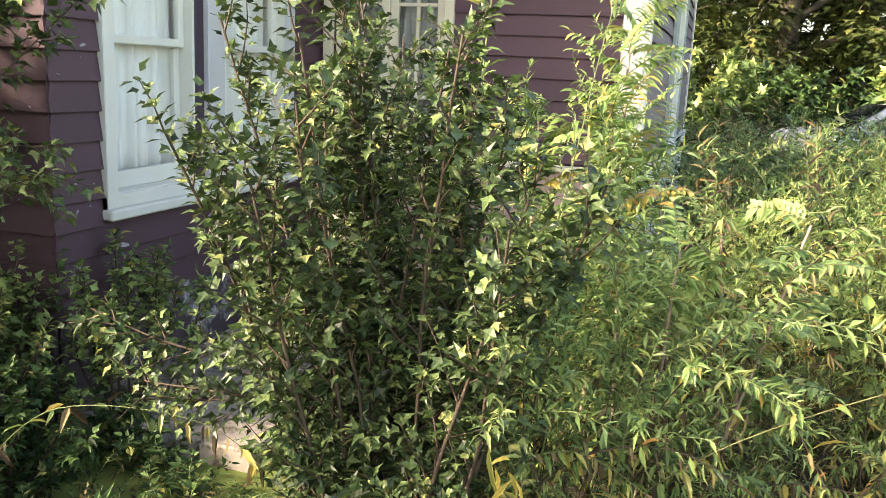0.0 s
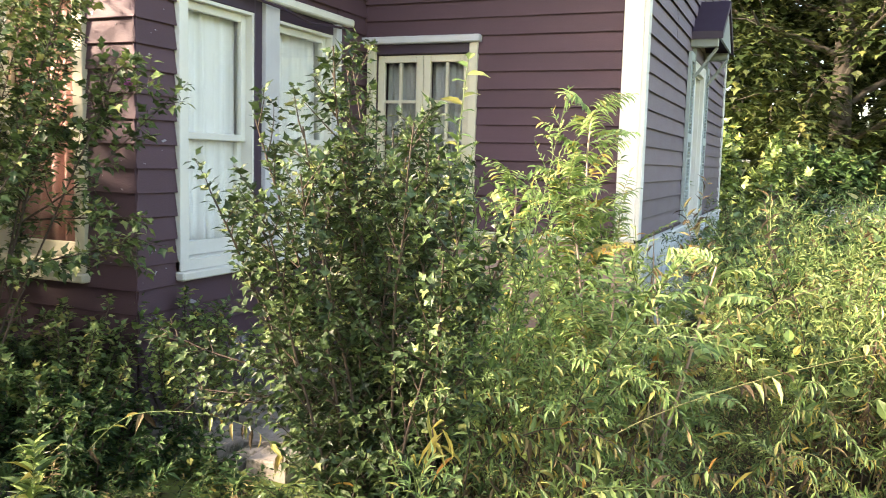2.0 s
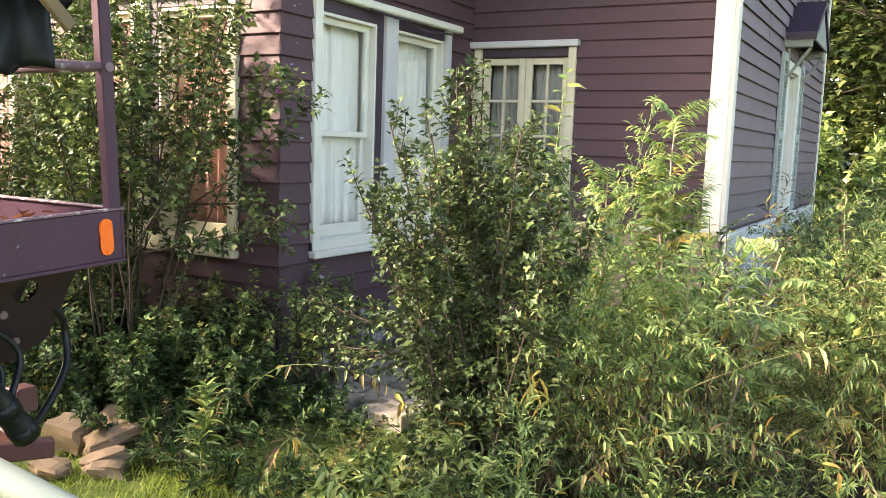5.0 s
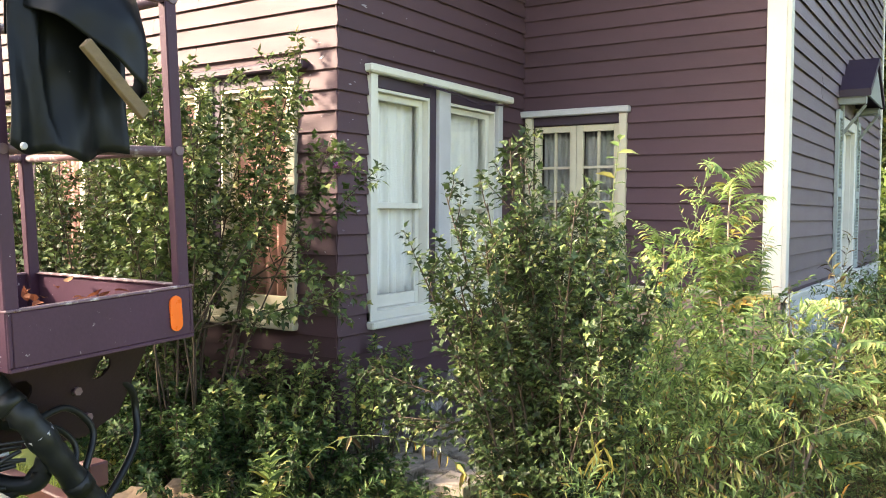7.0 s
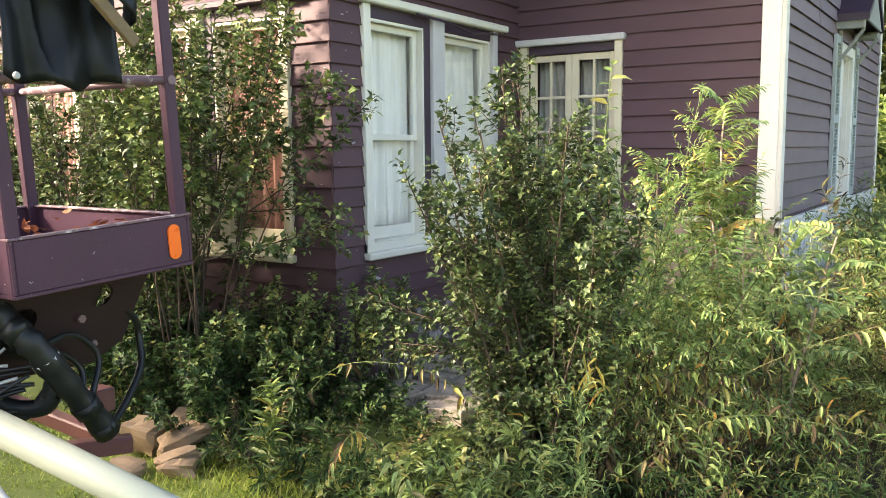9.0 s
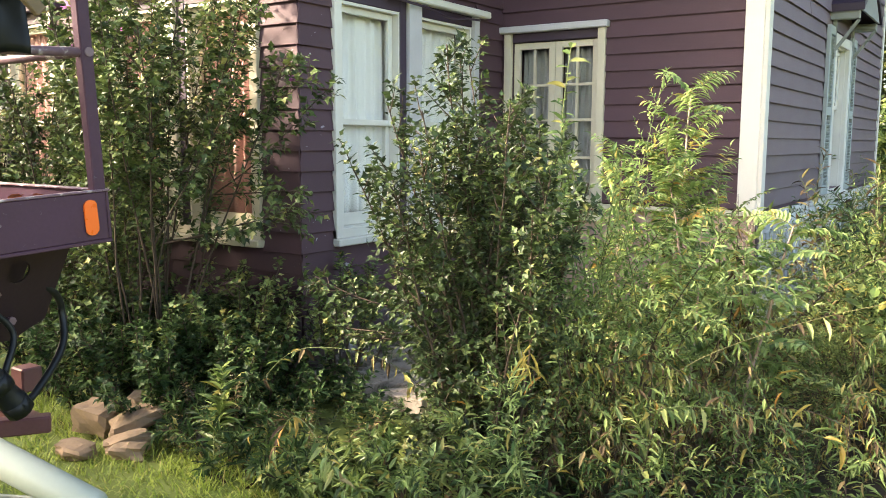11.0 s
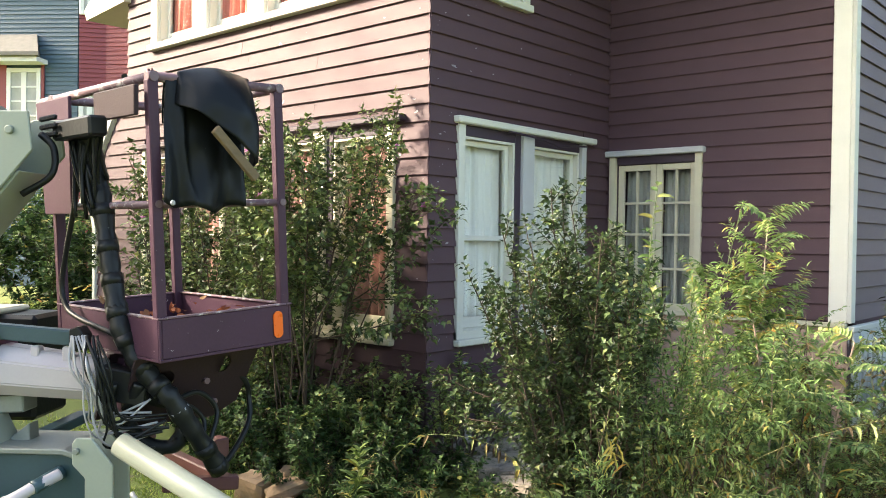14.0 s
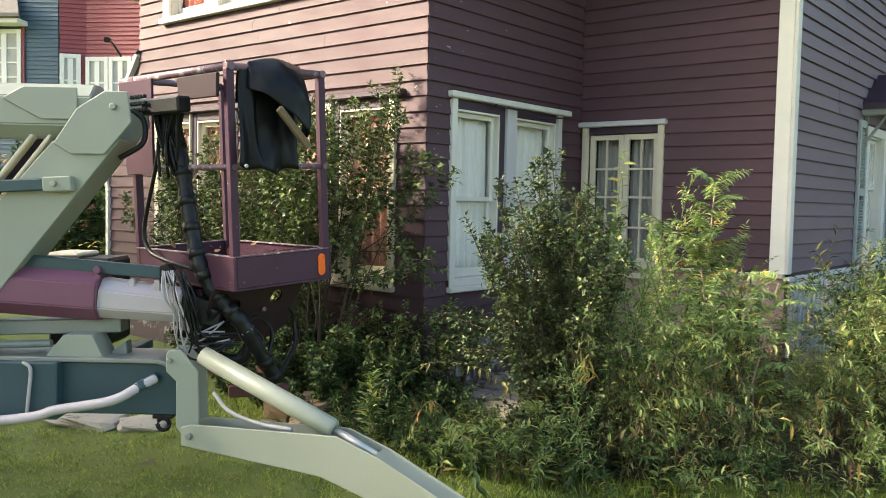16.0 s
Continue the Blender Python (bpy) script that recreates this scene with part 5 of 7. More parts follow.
        f.stem(STEM_YELLOW if i == 0 else STEM_GREEN, pts, 0.0024, 0.0010, 4)
        for k in range(46):
            p, d = at_len(pts, rr.random())
            o = out_dir(rr, d, rr.uniform(0, 6.28), 1.2)
            o.z -= 0.6
            L = rr.uniform(0.05, 0.10)
            leaf_on(f, rr, rr.choice((YELLOW_LEAF, DRY_LEAF, WEED_LEAF, WEED_LEAF)), "lance", p, o, L, L * 0.24)
        plant_thing("bramble_cane", f, "long yellowish arching cane with drooping leaves", "cane", pose(0, 0, 0))
    rr = random.Random(611)
    for i in range(20):
        f = Foliage()
        x = -0.95 + 2.1 * (i + rr.random()) / 20
        y = front_edge(x) + rr.uniform(0.18, 0.55)
        a = rr.uniform(-2.1, 0.3)
        reach, top = rr.uniform(0.45, 0.95), rr.uniform(0.42, 0.92)
        dx, dy = reach * math.cos(a), 0.55 * reach * math.sin(a)
        pts = curve_pts([(0, 0, -0.03), (0.18 * dx, 0.18 * dy, 0.75 * top), (0.55 * dx, 0.55 * dy, top), (dx, dy, top * rr.uniform(0.55, 0.85))], 6)
        f.stem(rr.choice((STEM_YELLOW, STEM_GREEN, STEM_BROWN)), pts, 0.0032, 0.0012, 4)
        fade = rr.choice((0.15, 0.35, 0.6))
        for k in range(84):
            u = 0.16 + 0.84 * (k + rr.random()) / 84
            p, d = at_len(pts, u)
            o = out_dir(rr, d, k * 2.4, 1.15)
            o.z -= rr.uniform(0.5, 1.3)
            L = rr.uniform(0.032, 0.078) * (1.1 - 0.35 * u)
            leaf_on(f, rr, rr.choice((YELLOW_LEAF, DRY_LEAF, DRY_LEAF)) if rr.random() < fade else rr.choice((WEED_LEAF, WEED_LEAF, BROAD_LEAF)), "lance", p, o, L, L * rr.uniform(0.18, 0.28))
        plant_thing("arching_goldenrod", f, "arching goldenrod cane hung with drooping, partly withered leaves", "weed", pose(x, y, 0), "arching canes at the lawn's edge")
    for i in range(26):
        f = Foliage()
        x = -0.75 + 1.75 * (i + rr.random()) / 26
        y = front_edge(x) + rr.uniform(0.22, 0.75)
        h = thicket_height(x, y) * rr.uniform(0.75, 1.08) + 0.10
        pts = grow(rr, (0, 0, -0.03), (rr.gauss(0, 0.09), rr.gauss(0, 0.09), 1), h, 8, 0.035)
        f.stem(STEM_BROWN, pts, 0.0042, 0.0018, 4)
        for k in range(int(46 * h)):
            u = 0.10 + 0.86 * rr.random()
            p, d = at_len(pts, u)
            o = out_dir(rr, d, rr.uniform(0, 6.28), 1.2)
            o.z = -rr.uniform(0.5, 1.6)
            L = rr.uniform(0.04, 0.085)
            leaf_on(f, rr, DRY_LEAF if rr.random() < 0.8 else YELLOW_LEAF, "lance", p, o, L, L * rr.uniform(0.14, 0.24), up=0.2)
        plant_thing("withered_stalk", f, "withered brown weed stalk with curled hanging leaves", "weed", pose(x, y, 0), "withered stalks in the thicket")


build_shrubs()


def build_lawn():
    """Short mown blades over the near lawn, longer ones at the thicket's edge."""
    rng = np.random.default_rng(4)
    rows = []
    n = 190000
    # denser towards the strip that lies open before the weeds
    x = np.where(rng.uniform(0, 1, n) < 0.72, rng.uniform(-6.0, 2.6, n), rng.normal(-1.6, 4.2, n))
    y = np.where(rng.uniform(0, 1, n) < 0.72, rng.uniform(-2.0, 4.0, n), rng.normal(-0.5, 3.2, n))
    fe = np.array([front_edge(v) for v in x])
    keep = (y < fe + 0.25) & ~((y > 2.9) & (x < -2.6)) & ~((y > 2.0) & (x > -2.6) & (x < -1.0)) & (y < 4.4)
    tuft = np.array([noise.noise(Vector((a * 9, b * 9, 2.0))) + 0.6 * noise.noise(Vector((a * 2.3, b * 2.3, 5.0))) for a, b in zip(x, y)])
    keep &= tuft > rng.uniform(-0.75, 0.25, n)
    x, y, fe, tuft = x[keep], y[keep], fe[keep], tuft[keep]
    k = len(x)
    a = rng.uniform(0, 6.28, k)
    tilt = rng.uniform(0.3, 1.1, k)
    near_edge = np.clip(1 - np.abs(y - fe) / 0.35, 0, 1)
    L = rng.uniform(0.022, 0.050, k) * np.clip(1 + 0.8 * tuft, 0.5, 1.7) * (1 + 2.2 * near_edge * rng.uniform(0, 1, k))
    D = np.stack([np.cos(a) * np.sin(tilt), np.sin(a) * np.sin(tilt), np.cos(tilt)], 1)
    P = np.stack([x, y, np.zeros(k)], 1)
    f = Foliage()
    N = np.stack([-np.cos(a) * np.cos(tilt), -np.sin(a) * np.cos(tilt), np.sin(tilt)], 1)
    f.leaves[(GRASS_LEAF, "blade")] = np.concatenate([P, D, N, L[:, None], rng.uniform(0.004, 0.0085, (k, 1))], 1)
    # clover and small leaves among the blades
    n2 = 14000
    i = rng.integers(0, k, n2)
    a2 = rng.uniform(0, 6.28, n2)
    D2 = np.stack([np.cos(a2), np.sin(a2), rng.uniform(0.0, 0.5, n2)], 1)
    P2 = P[i] + np.stack([rng.normal(0, .02, n2), rng.normal(0, .02, n2), rng.uniform(0.015, 0.04, n2)], 1)
    N2 = np.tile([0.1, 0.1, 1.0], (n2, 1))
    L2 = rng.uniform(0.010, 0.022, n2)
    f.leaves[(CLOVER_LEAF, "small")] = np.concatenate([P2, D2, N2, L2[:, None], (L2 * 0.7)[:, None]], 1)
    slots = [GRASS_LEAF, CLOVER_LEAF]
    V, F, M = f.leaf_arrays(slots)
    tagged(new("lawn_grass", mesh_from("lawn_grass", V, F, M, slots)), "short yellow-green mown lawn grass with clover", "grass", kind="stuff")


build_lawn()

# ---- trailer boom lift ----
L_SAGE = tex_mat("sage_green_enamel", (0.275, 0.302, 0.252), 0.34, spread=0.08, scale=3, dirt=(0.2, 0.22, 0.17), dirt_amt=0.08, dirt_scale=7, bump=0.05)
L_PURPLE = tex_mat("purple_brown_enamel", (0.060, 0.027, 0.047), 0.5, spec=0.22, spread=0.25, scale=4, dirt=(0.6, 0.55, 0.55), dirt_amt=0.20, dirt_scale=34, bump=0.12)
# dark plum that also carries the shade on cover plate and channel web
L_DARK = tex_mat("dark_plum_plate", (0.032, 0.018, 0.023), 0.6, spec=0.2, spread=0.3, scale=5, dirt=(0.2, 0.17, 0.17), dirt_amt=0.0, dirt_scale=26)
L_MAUVE = tex_mat("mauve_boom_enamel", (0.17, 0.065, 0.11), 0.36, spread=0.12, scale=3, dirt=(0.35, 0.25, 0.3), dirt_amt=0.03, dirt_scale=20, bump=0.05)
L_LILAC = tex_mat("lilac_white_enamel", (0.47, 0.42, 0.44), 0.4, spread=0.08, scale=4, dirt=(0.35, 0.32, 0.33), dirt_amt=0.08, dirt_scale=10, bump=0.05)
L_TEAL = tex_mat("dark_teal_enamel", (0.030, 0.065, 0.080), 0.4, spread=0.2, scale=4, dirt=(0.12, 0.14, 0.14), dirt_amt=0.2, dirt_scale=8, bump=0.1)
L_STEEL = tex_mat("dull_grey_steel", (0.22, 0.24, 0.22), 0.5, 0.35, spread=0.2, scale=6, bump=0.2)
L_WORN = tex_mat("worn_purple_rail", (0.13, 0.075, 0.095), 0.45, 0.0, spread=0.35, scale=14, dirt=(0.52, 0.47, 0.47), dirt_amt=0.62, dirt_scale=15, bump=0.15)
L_RED = tex_mat("brick_red_steel", (0.105, 0.036, 0.038), 0.5, spread=0.25, scale=6, dirt=(0.4, 0.3, 0.28), dirt_amt=0.08, dirt_scale=15, bump=0.15)
L_BLACK = tex_mat("black_rubber", (0.009, 0.010, 0.011), 0.42, spec=0.3, spread=0.3, scale=9, dirt=(0.20, 0.21, 0.21), dirt_amt=0.08, dirt_scale=16, bump=0.25, fine=50)
L_TARP = tex_mat("black_vinyl", (0.006, 0.007, 0.009), 0.40, spec=0.2, spread=0.3, scale=5, dirt=(0.3, 0.31, 0.31), dirt_amt=0.015, dirt_scale=40, bump=0.12, fine=30)
L_WIRE = tex_mat("pale_cable", (0.36, 0.35, 0.36), 0.5, spread=0.15)
L_CHROME = tex_mat("dull_ram_rod", (0.5, 0.5, 0.48), 0.4, 0.6, spread=0.05, bump=0.0)
L_ORANGE = tex_mat("orange_reflector", (0.85, 0.13, 0.012), 0.3, spread=0.06, scale=30, bump=0.1)
L_WOOD = tex_mat("weathered_timber", (0.17, 0.115, 0.068), 0.8, spread=0.35, scale=5, stretch=(1, 1, 8), bump=0.5)
RUST_LEAF = leaf_mat("fallen_rust_leaf", [(0.20, 0.06, 0.03), (0.32, 0.11, 0.05), (0.24, 0.14, 0.07)], [0.0, 0.5, 1.0], 0.15, 0.7)

LX, LN = Vector((0.763, 0.646, 0)), Vector((-0.646, 0.763, 0))
LM = Matrix(((LX.x, LN.x, 0, -1.82), (LX.y, LN.y, 0, 0.02), (0, 0, 1, 0), (0, 0, 0, 1)))
# the basket hangs a little askew
BM = Matrix.Translation((-2.43, 0.246, 1.2005)) @ Euler((0.053, 0.001, -0.030)).to_matrix().to_4x4()
BW, BD, TRAY, RAIL = 0.941, 0.618, 0.167, 1.086


def plate(name, outline, y0, y1, mat, parent, m=None, bevel=0.004, label=""):
    """A plate with an outline in x and z, from y0 to y1."""
    bm = bmesh.new()
    a = [bm.verts.new((x, y0, z)) for x, z in outline]
    b = [bm.verts.new((x, y1, z)) for x, z in outline]
    bm.faces.new(a)
    bm.faces.new(b[::-1])
    k = len(outline)
    for i in range(k):
        bm.faces.new((a[i], b[i], b[(i + 1) % k], a[(i + 1) % k]))
    bmesh.ops.recalc_face_normals(bm, faces=bm.faces)
    if bevel:
        bmesh.ops.bevel(bm, geom=list(bm.edges), offset=bevel, segments=1, affect="EDGES")
    bmesh.ops.transform(bm, matrix=m or LM, verts=bm.verts)
    return part(name, bm, mat, parent, label)


def prism(name, p, q, w, h, mat, parent, m=None, chamfer=0.28, label="", w2=None, h2=None):
    """An eight-sided boom section from p to q."""
    bm = bmesh.new()
    p, q = Vector(p), Vector(q)
    d = (q - p).normalized()
    side = Vector((0, 0, 1)).cross(d).normalized()
    up = d.cross(side)
    rings = []
    for c, ww, hh in ((p, w, h), (q, w2 or w, h2 or h)):
        a, b, k = ww / 2, hh / 2, min(ww, hh) * chamfer
        rings.append([bm.verts.new(c + side * x + up * z) for x, z in ((-a, -b + k), (-a, b - k), (-a + k, b), (a - k, b), (a, b - k), (a, -b + k), (a - k, -b), (-a + k, -b))])
    for i in range(8):
        bm.faces.new((rings[0][i], rings[0][(i + 1) % 8], rings[1][(i + 1) % 8], rings[1][i]))
    bm.faces.new(rings[0][::-1])
    bm.faces.new(rings[1])
    bmesh.ops.recalc_face_normals(bm, faces=bm.faces)
    bmesh.ops.bevel(bm, geom=list(bm.edges), offset=0.006, segments=2, affect="EDGES")
    bmesh.ops.transform(bm, matrix=m or LM, verts=bm.verts)
    return part(name, bm, mat, parent, label)


def beam(name, p, q, w, h, mat, parent, m=None, label="", bevel=0.006):
    """A box beam from p to q."""
    p, q = Vector(p), Vector(q)
    d = (q - p)
    side = Vector((0, 0, 1)).cross(d).normalized()
    up = d.normalized().cross(side)
    f = Matrix((( d.normalized().x, side.x, up.x, p.x), (d.normalized().y, side.y, up.y, p.y), (d.normalized().z, side.z, up.z, p.z), (0, 0, 0, 1)))
    bm = bmesh.new()
    box_into(bm, (0, -w / 2, -h / 2), (d.length, w / 2, h / 2), bevel, (m or LM) @ f)
    return part(name, bm, mat, parent, label)


def pipe(name, pts, r, mat, parent, m=None, sides=10, smooth_n=8, label=""):
    bm = bmesh.new()
    tube_into(bm, curve_pts(pts, smooth_n) if len(pts) > 2 else pts, r, sides)
    if m is not None:
        bmesh.ops.transform(bm, matrix=m, verts=bm.verts)
    return part(name, bm, mat, parent, label)


def bolt(name, x, y, z, r, mat, parent, m=None):
    bm = bmesh.new()
    tube_into(bm, [(x, y, z), (x, y - 0.014, z), (x, y - 0.018, z)], [r, r, r * 0.8], 8)
    bmesh.ops.transform(bm, matrix=m or LM, verts=bm.verts)
    return part(name, bm, mat, parent)


def build_lift():
    lift = empty("boom_lift", "trailer boom lift with sage and mauve booms, purple basket", "lift")
    I = Matrix.Identity(4)
    # upper boom and knuckle
    prism("upper_boom", (-3.4, 0.13, 2.075), (-0.36, 0.13, 2.075), 0.24, 0.275, L_SAGE, lift, label="sage green eight-sided upper boom")
    plate("boom_gusset", [(-0.79, 2.13), (-0.68, 2.19), (-0.42, 2.19), (-0.42, 2.03), (-0.60, 2.03)], -0.004, 0.008, L_SAGE, lift)
    for y0, y1 in ((-0.012, 0.004), (0.256, 0.272)):
        kn = plate("knuckle_plate", [(-0.42, 2.085), (-0.285, 2.172), (-0.17, 2.172), (-0.152, 2.02), (-0.285, 1.862), (-0.45, 1.862), (-0.535, 1.912)], y0, y1, L_SAGE, lift)
        if y0 < 0:
            bolt("pin", -0.238, -0.012, 2.097, 0.017, L_SAGE, kn)
    plate("riser_arm", [(-0.545, 1.924), (-0.21, 1.94), (-0.65, 1.383), (-1.25, 0.62), (-1.62, 0.62), (-1.02, 1.383)], 0.006, 0.254, L_SAGE, lift, label="sage green riser arm")
    for off in (-0.035, -0.125):
        beam("levelling_link", (-0.53 + off, 0.07, 1.955), (-1.235 + off, 0.07, 1.06), 0.09, 0.020, PAINT_CREAM, lift, label="cream levelling channel edge")
    # dark web: the shade inside the cream channel is put into its colour
    beam("channel_web", (-0.61, 0.10, 1.955), (-1.315, 0.10, 1.06), 0.03, 0.07, L_DARK, lift)
    beam("link_bar", (-3.2, -0.03, 1.53), (-0.56, -0.03, 1.71), 0.04, 0.06, L_TEAL, lift, label="dark teal link bar")
    br = beam("link_bracket", (-0.57, -0.028, 1.708), (-0.43, -0.028, 1.716), 0.055, 0.075, L_SAGE, lift)
    bolt("pin", -0.51, -0.056, 1.712, 0.014, L_SAGE, br)
    pipe("hose", [LM @ Vector(v) for v in ((-0.25, 0.1, 1.85), (-0.14, 0.12, 1.93), (-0.14, 0.14, 2.04), (-0.2, 0.15, 2.1))], 0.014, L_BLACK, lift)
    # lower booms
    prism("lower_boom", (-3.4, 0.14, 1.33), (-0.34, 0.14, 1.155), 0.25, 0.262, L_MAUVE, lift, label="mauve eight-sided lower boom")
    prism("inner_boom", (-0.345, 0.14, 1.140), (0.07, 0.14, 1.105), 0.20, 0.205, L_LILAC, lift, w2=0.175, h2=0.17, label="lilac-white telescoping boom section")
    for z in (1.305, 1.265):
        bolt("bolt_lug", -0.345, 0.06, z - 0.02, 0.02, L_MAUVE, lift)
    beam("tie_bar", (-3.2, 0.10, 1.50), (0.0, 0.10, 1.272), 0.06, 0.062, L_TEAL, lift, label="dark teal tie bar over the lower boom")
    for x in (-0.20, -0.07):
        beam("tie_bracket", (x, 0.10, 1.19), (x + 0.035, 0.10, 1.19), 0.05, 0.10, L_LILAC, lift)
    plate("tie_end", [(-0.035, 1.22), (-0.035, 1.31), (0.0, 1.325), (0.025, 1.29), (0.02, 1.23)], 0.06, 0.14, L_BLACK, lift)
    beam("lower_link", (-3.2, 0.2, 0.87), (-0.26, 0.2, 0.995), 0.12, 0.075, L_STEEL, lift)
    pipe("ram_rod", [(-3.2, 0.02, 0.80), (-0.56, 0.02, 0.915)], 0.02, L_STEEL, lift, LM)
    plate("boom_rest", [(-0.60, 0.84), (-0.30, 0.84), (-0.36, 0.96), (-0.50, 0.96)], 0.02, 0.20, L_SAGE, lift)
    plate("boom_rest", [(-0.22, 0.84), (-0.30, 0.84), (-0.30, 0.86), (-0.225, 0.92)], 0.12, 0.2, L_STEEL, lift)
    beam("levelling_head", (0.06, 0.14, 1.10), (0.26, 0.16, 1.06), 0.13, 0.13, L_BLACK, lift)
    # chassis
    beam("chassis_beam", (-3.4, 0.15, 0.695), (0.085, 0.15, 0.695), 0.28, 0.262, L_TEAL, lift, label="dark teal box chassis beam")
    beam("chassis_sleeve", (-3.4, 0.13, 0.69), (-0.5, 0.13, 0.69), 0.38, 0.285, L_TEAL, lift)
    plate("chassis_cap", [(-3.3, 0.834), (-0.02, 0.828), (0.06, 0.80), (0.06, 0.828), (-0.02, 0.85), (-3.3, 0.856)], -0.02, 0.30, L_STEEL, lift)
    pipe("hose_tie", [LM @ Vector(v) for v in ((-0.66, -0.07, 0.835), (-0.62, -0.078, 0.80), (-0.63, -0.08, 0.66), (-0.64, -0.08, 0.56))], 0.009, L_WIRE, lift)
    pipe("guard_tube", [LM @ Vector(v) for v in ((-2.6, -0.16, 0.44), (-0.81, -0.16, 0.56), (-0.45, -0.16, 0.625), (-0.2, -0.15, 0.67), (-0.09, -0.10, 0.725), (-0.03, -0.02, 0.755))], 0.024, L_LILAC, lift, label="bent lilac guard tube")
    bm = bmesh.new()
    tube_into(bm, [LM @ Vector((-0.09 + i * 0.01, -0.11 + 0.018 * i, 0.723 + i * 0.006)) for i in range(7)], 0.027, 10)
    part("tube_socket", bm, L_TEAL, lift)
    bm = bmesh.new()
    tube_into(bm, [LM @ Vector((0.0 + 0.03 * math.cos(a * 0.5236), 0.02, 0.515 + 0.03 * math.sin(a * 0.5236))) for a in range(13)], 0.011, 6)
    box_into(bm, (-0.05, 0.0, 0.546), (0.05, 0.06, 0.564), 0.003, LM)
    part("tow_eye", bm, L_BLACK, lift)
    # outrigger: bracket, ram, leg
    for y0 in (-0.055, 0.10):
        plate("outrigger_bracket", [(0.035, 0.885), (0.05, 0.905), (0.11, 0.905), (0.195, 0.80), (0.20, 0.48), (0.15, 0.44), (0.085, 0.52), (0.085, 0.75), (0.035, 0.80)], y0, y0 + 0.016, L_SAGE, lift, label="sage green outrigger bracket")
    bolt("pin", 0.055, -0.055, 0.855, 0.013, L_STEEL, lift)
    P0, P1 = Vector((-1.68, 0.10, 0)), Vector((-0.30, 0.70, 0))
    ax = (P1 - P0).normalized()
    OM = Matrix(((ax.x, -ax.y, 0, P0.x), (ax.y, ax.x, 0, P0.y), (0, 0, 1, 0), (0, 0, 0, 1)))
    bm = bmesh.new()
    tube_into(bm, [OM @ Vector((0.04, 0.03, 0.875)), OM @ Vector((0.74, 0.03, 0.575)), OM @ Vector((0.755, 0.03, 0.568))], [0.048, 0.048, 0.040], 16)
    part("ram_cylinder", bm, L_SAGE, lift, "sage green hydraulic outrigger ram")
    pipe("ram_piston", [OM @ Vector((0.75, 0.03, 0.570)), OM @ Vector((0.98, 0.03, 0.46))], 0.020, L_CHROME, lift)
    prof = [(-0.03, 0.525), (0.03, 0.545), (0.80, 0.560), (1.02, 0.475), (1.50, 0.225), (2.05, 0.06), (2.05, 0.02), (1.25, 0.18), (0.72, 0.36), (-0.03, 0.435)]
    for y in (-0.055, 0.105):
        plate("leg_plate", prof, y, y + 0.010, L_SAGE, lift, OM, 0.003, "sage green outrigger leg plate")
    plate("leg_cover", [(0.98, 0.480), (1.50, 0.213), (2.04, 0.053), (2.04, 0.045), (1.49, 0.203), (0.98, 0.468)], -0.044, 0.104, L_SAGE, lift, OM, 0.0)
    plate("leg_floor", [(0.0, 0.445), (0.70, 0.375), (1.24, 0.195), (1.24, 0.187), (0.70, 0.366), (0.0, 0.436)], -0.044, 0.104, L_STEEL, lift, OM, 0.0)
    slab("foot_pad", (1.92, -0.14, 0.0), (2.18, 0.20, 0.02), L_STEEL, lift, 0.004, m=OM)
    bolt("pin", 0.02, -0.055, 0.487, 0.018, L_STEEL, lift, OM)
    pipe("hose", [OM @ Vector(v) for v in ((0.12, 0.0, 0.70), (0.22, -0.02, 0.62), (0.38, -0.01, 0.57), (0.55, 0.0, 0.555))], 0.010, L_WIRE, lift)
    # red steel frame under the basket
    beam("frame_beam", (-2.888, 0.305, 0.62), (-2.744, 0.769, 0.62), 0.055, 0.055, L_RED, lift, I, "dark red square steel frame beam")
    beam("frame_beam", (-2.549, 0.747, 0.62), (-1.69, 0.66, 0.615), 0.055, 0.055, L_RED, lift, I)
    beam("frame_beam", (-1.665, 0.70, 0.612), (-1.83, 0.428, 0.62), 0.058, 0.058, L_RED, lift, I)
    beam("frame_beam", (-2.744, 0.769, 0.62), (-2.549, 0.747, 0.62), 0.05, 0.05, L_RED, lift, I)
    beam("frame_beam", (-2.888, 0.305, 0.62), (-2.888, 0.305 - 0.45, 0.62), 0.05, 0.05, L_RED, lift, I)
    post_feet = ((-1.987, 0.805), (-2.549, 0.747))
    for x, y in post_feet:
        slab("frame_post", (x - 0.04, y - 0.04, 0.645), (x + 0.04, y + 0.04, 0.735), L_RED, lift, 0.006)
    # engine box
    eng = slab("engine_cover", (-0.98, 0.9, 0.75), (-0.60, 1.25, 1.28), L_BLACK, lift, 0.02, "black engine cover with a pale lid", m=LM)
    slab("engine_lid", (-0.98, 0.88, 1.282), (-0.78, 1.2, 1.312), PAINT_CREAM, eng, 0.012, m=LM)
    beam("engine_mount", (-0.48, 0.28, 0.72), (-0.48, 1.2, 0.72), 0.08, 0.05, L_TEAL, lift)
    # basket
    tray = slab("tray", (0, 0, 0), (BW, BD, 0.012), L_PURPLE, lift, 0.002, "purple steel basket tray, chipped paint", m=BM)
    t = 0.012
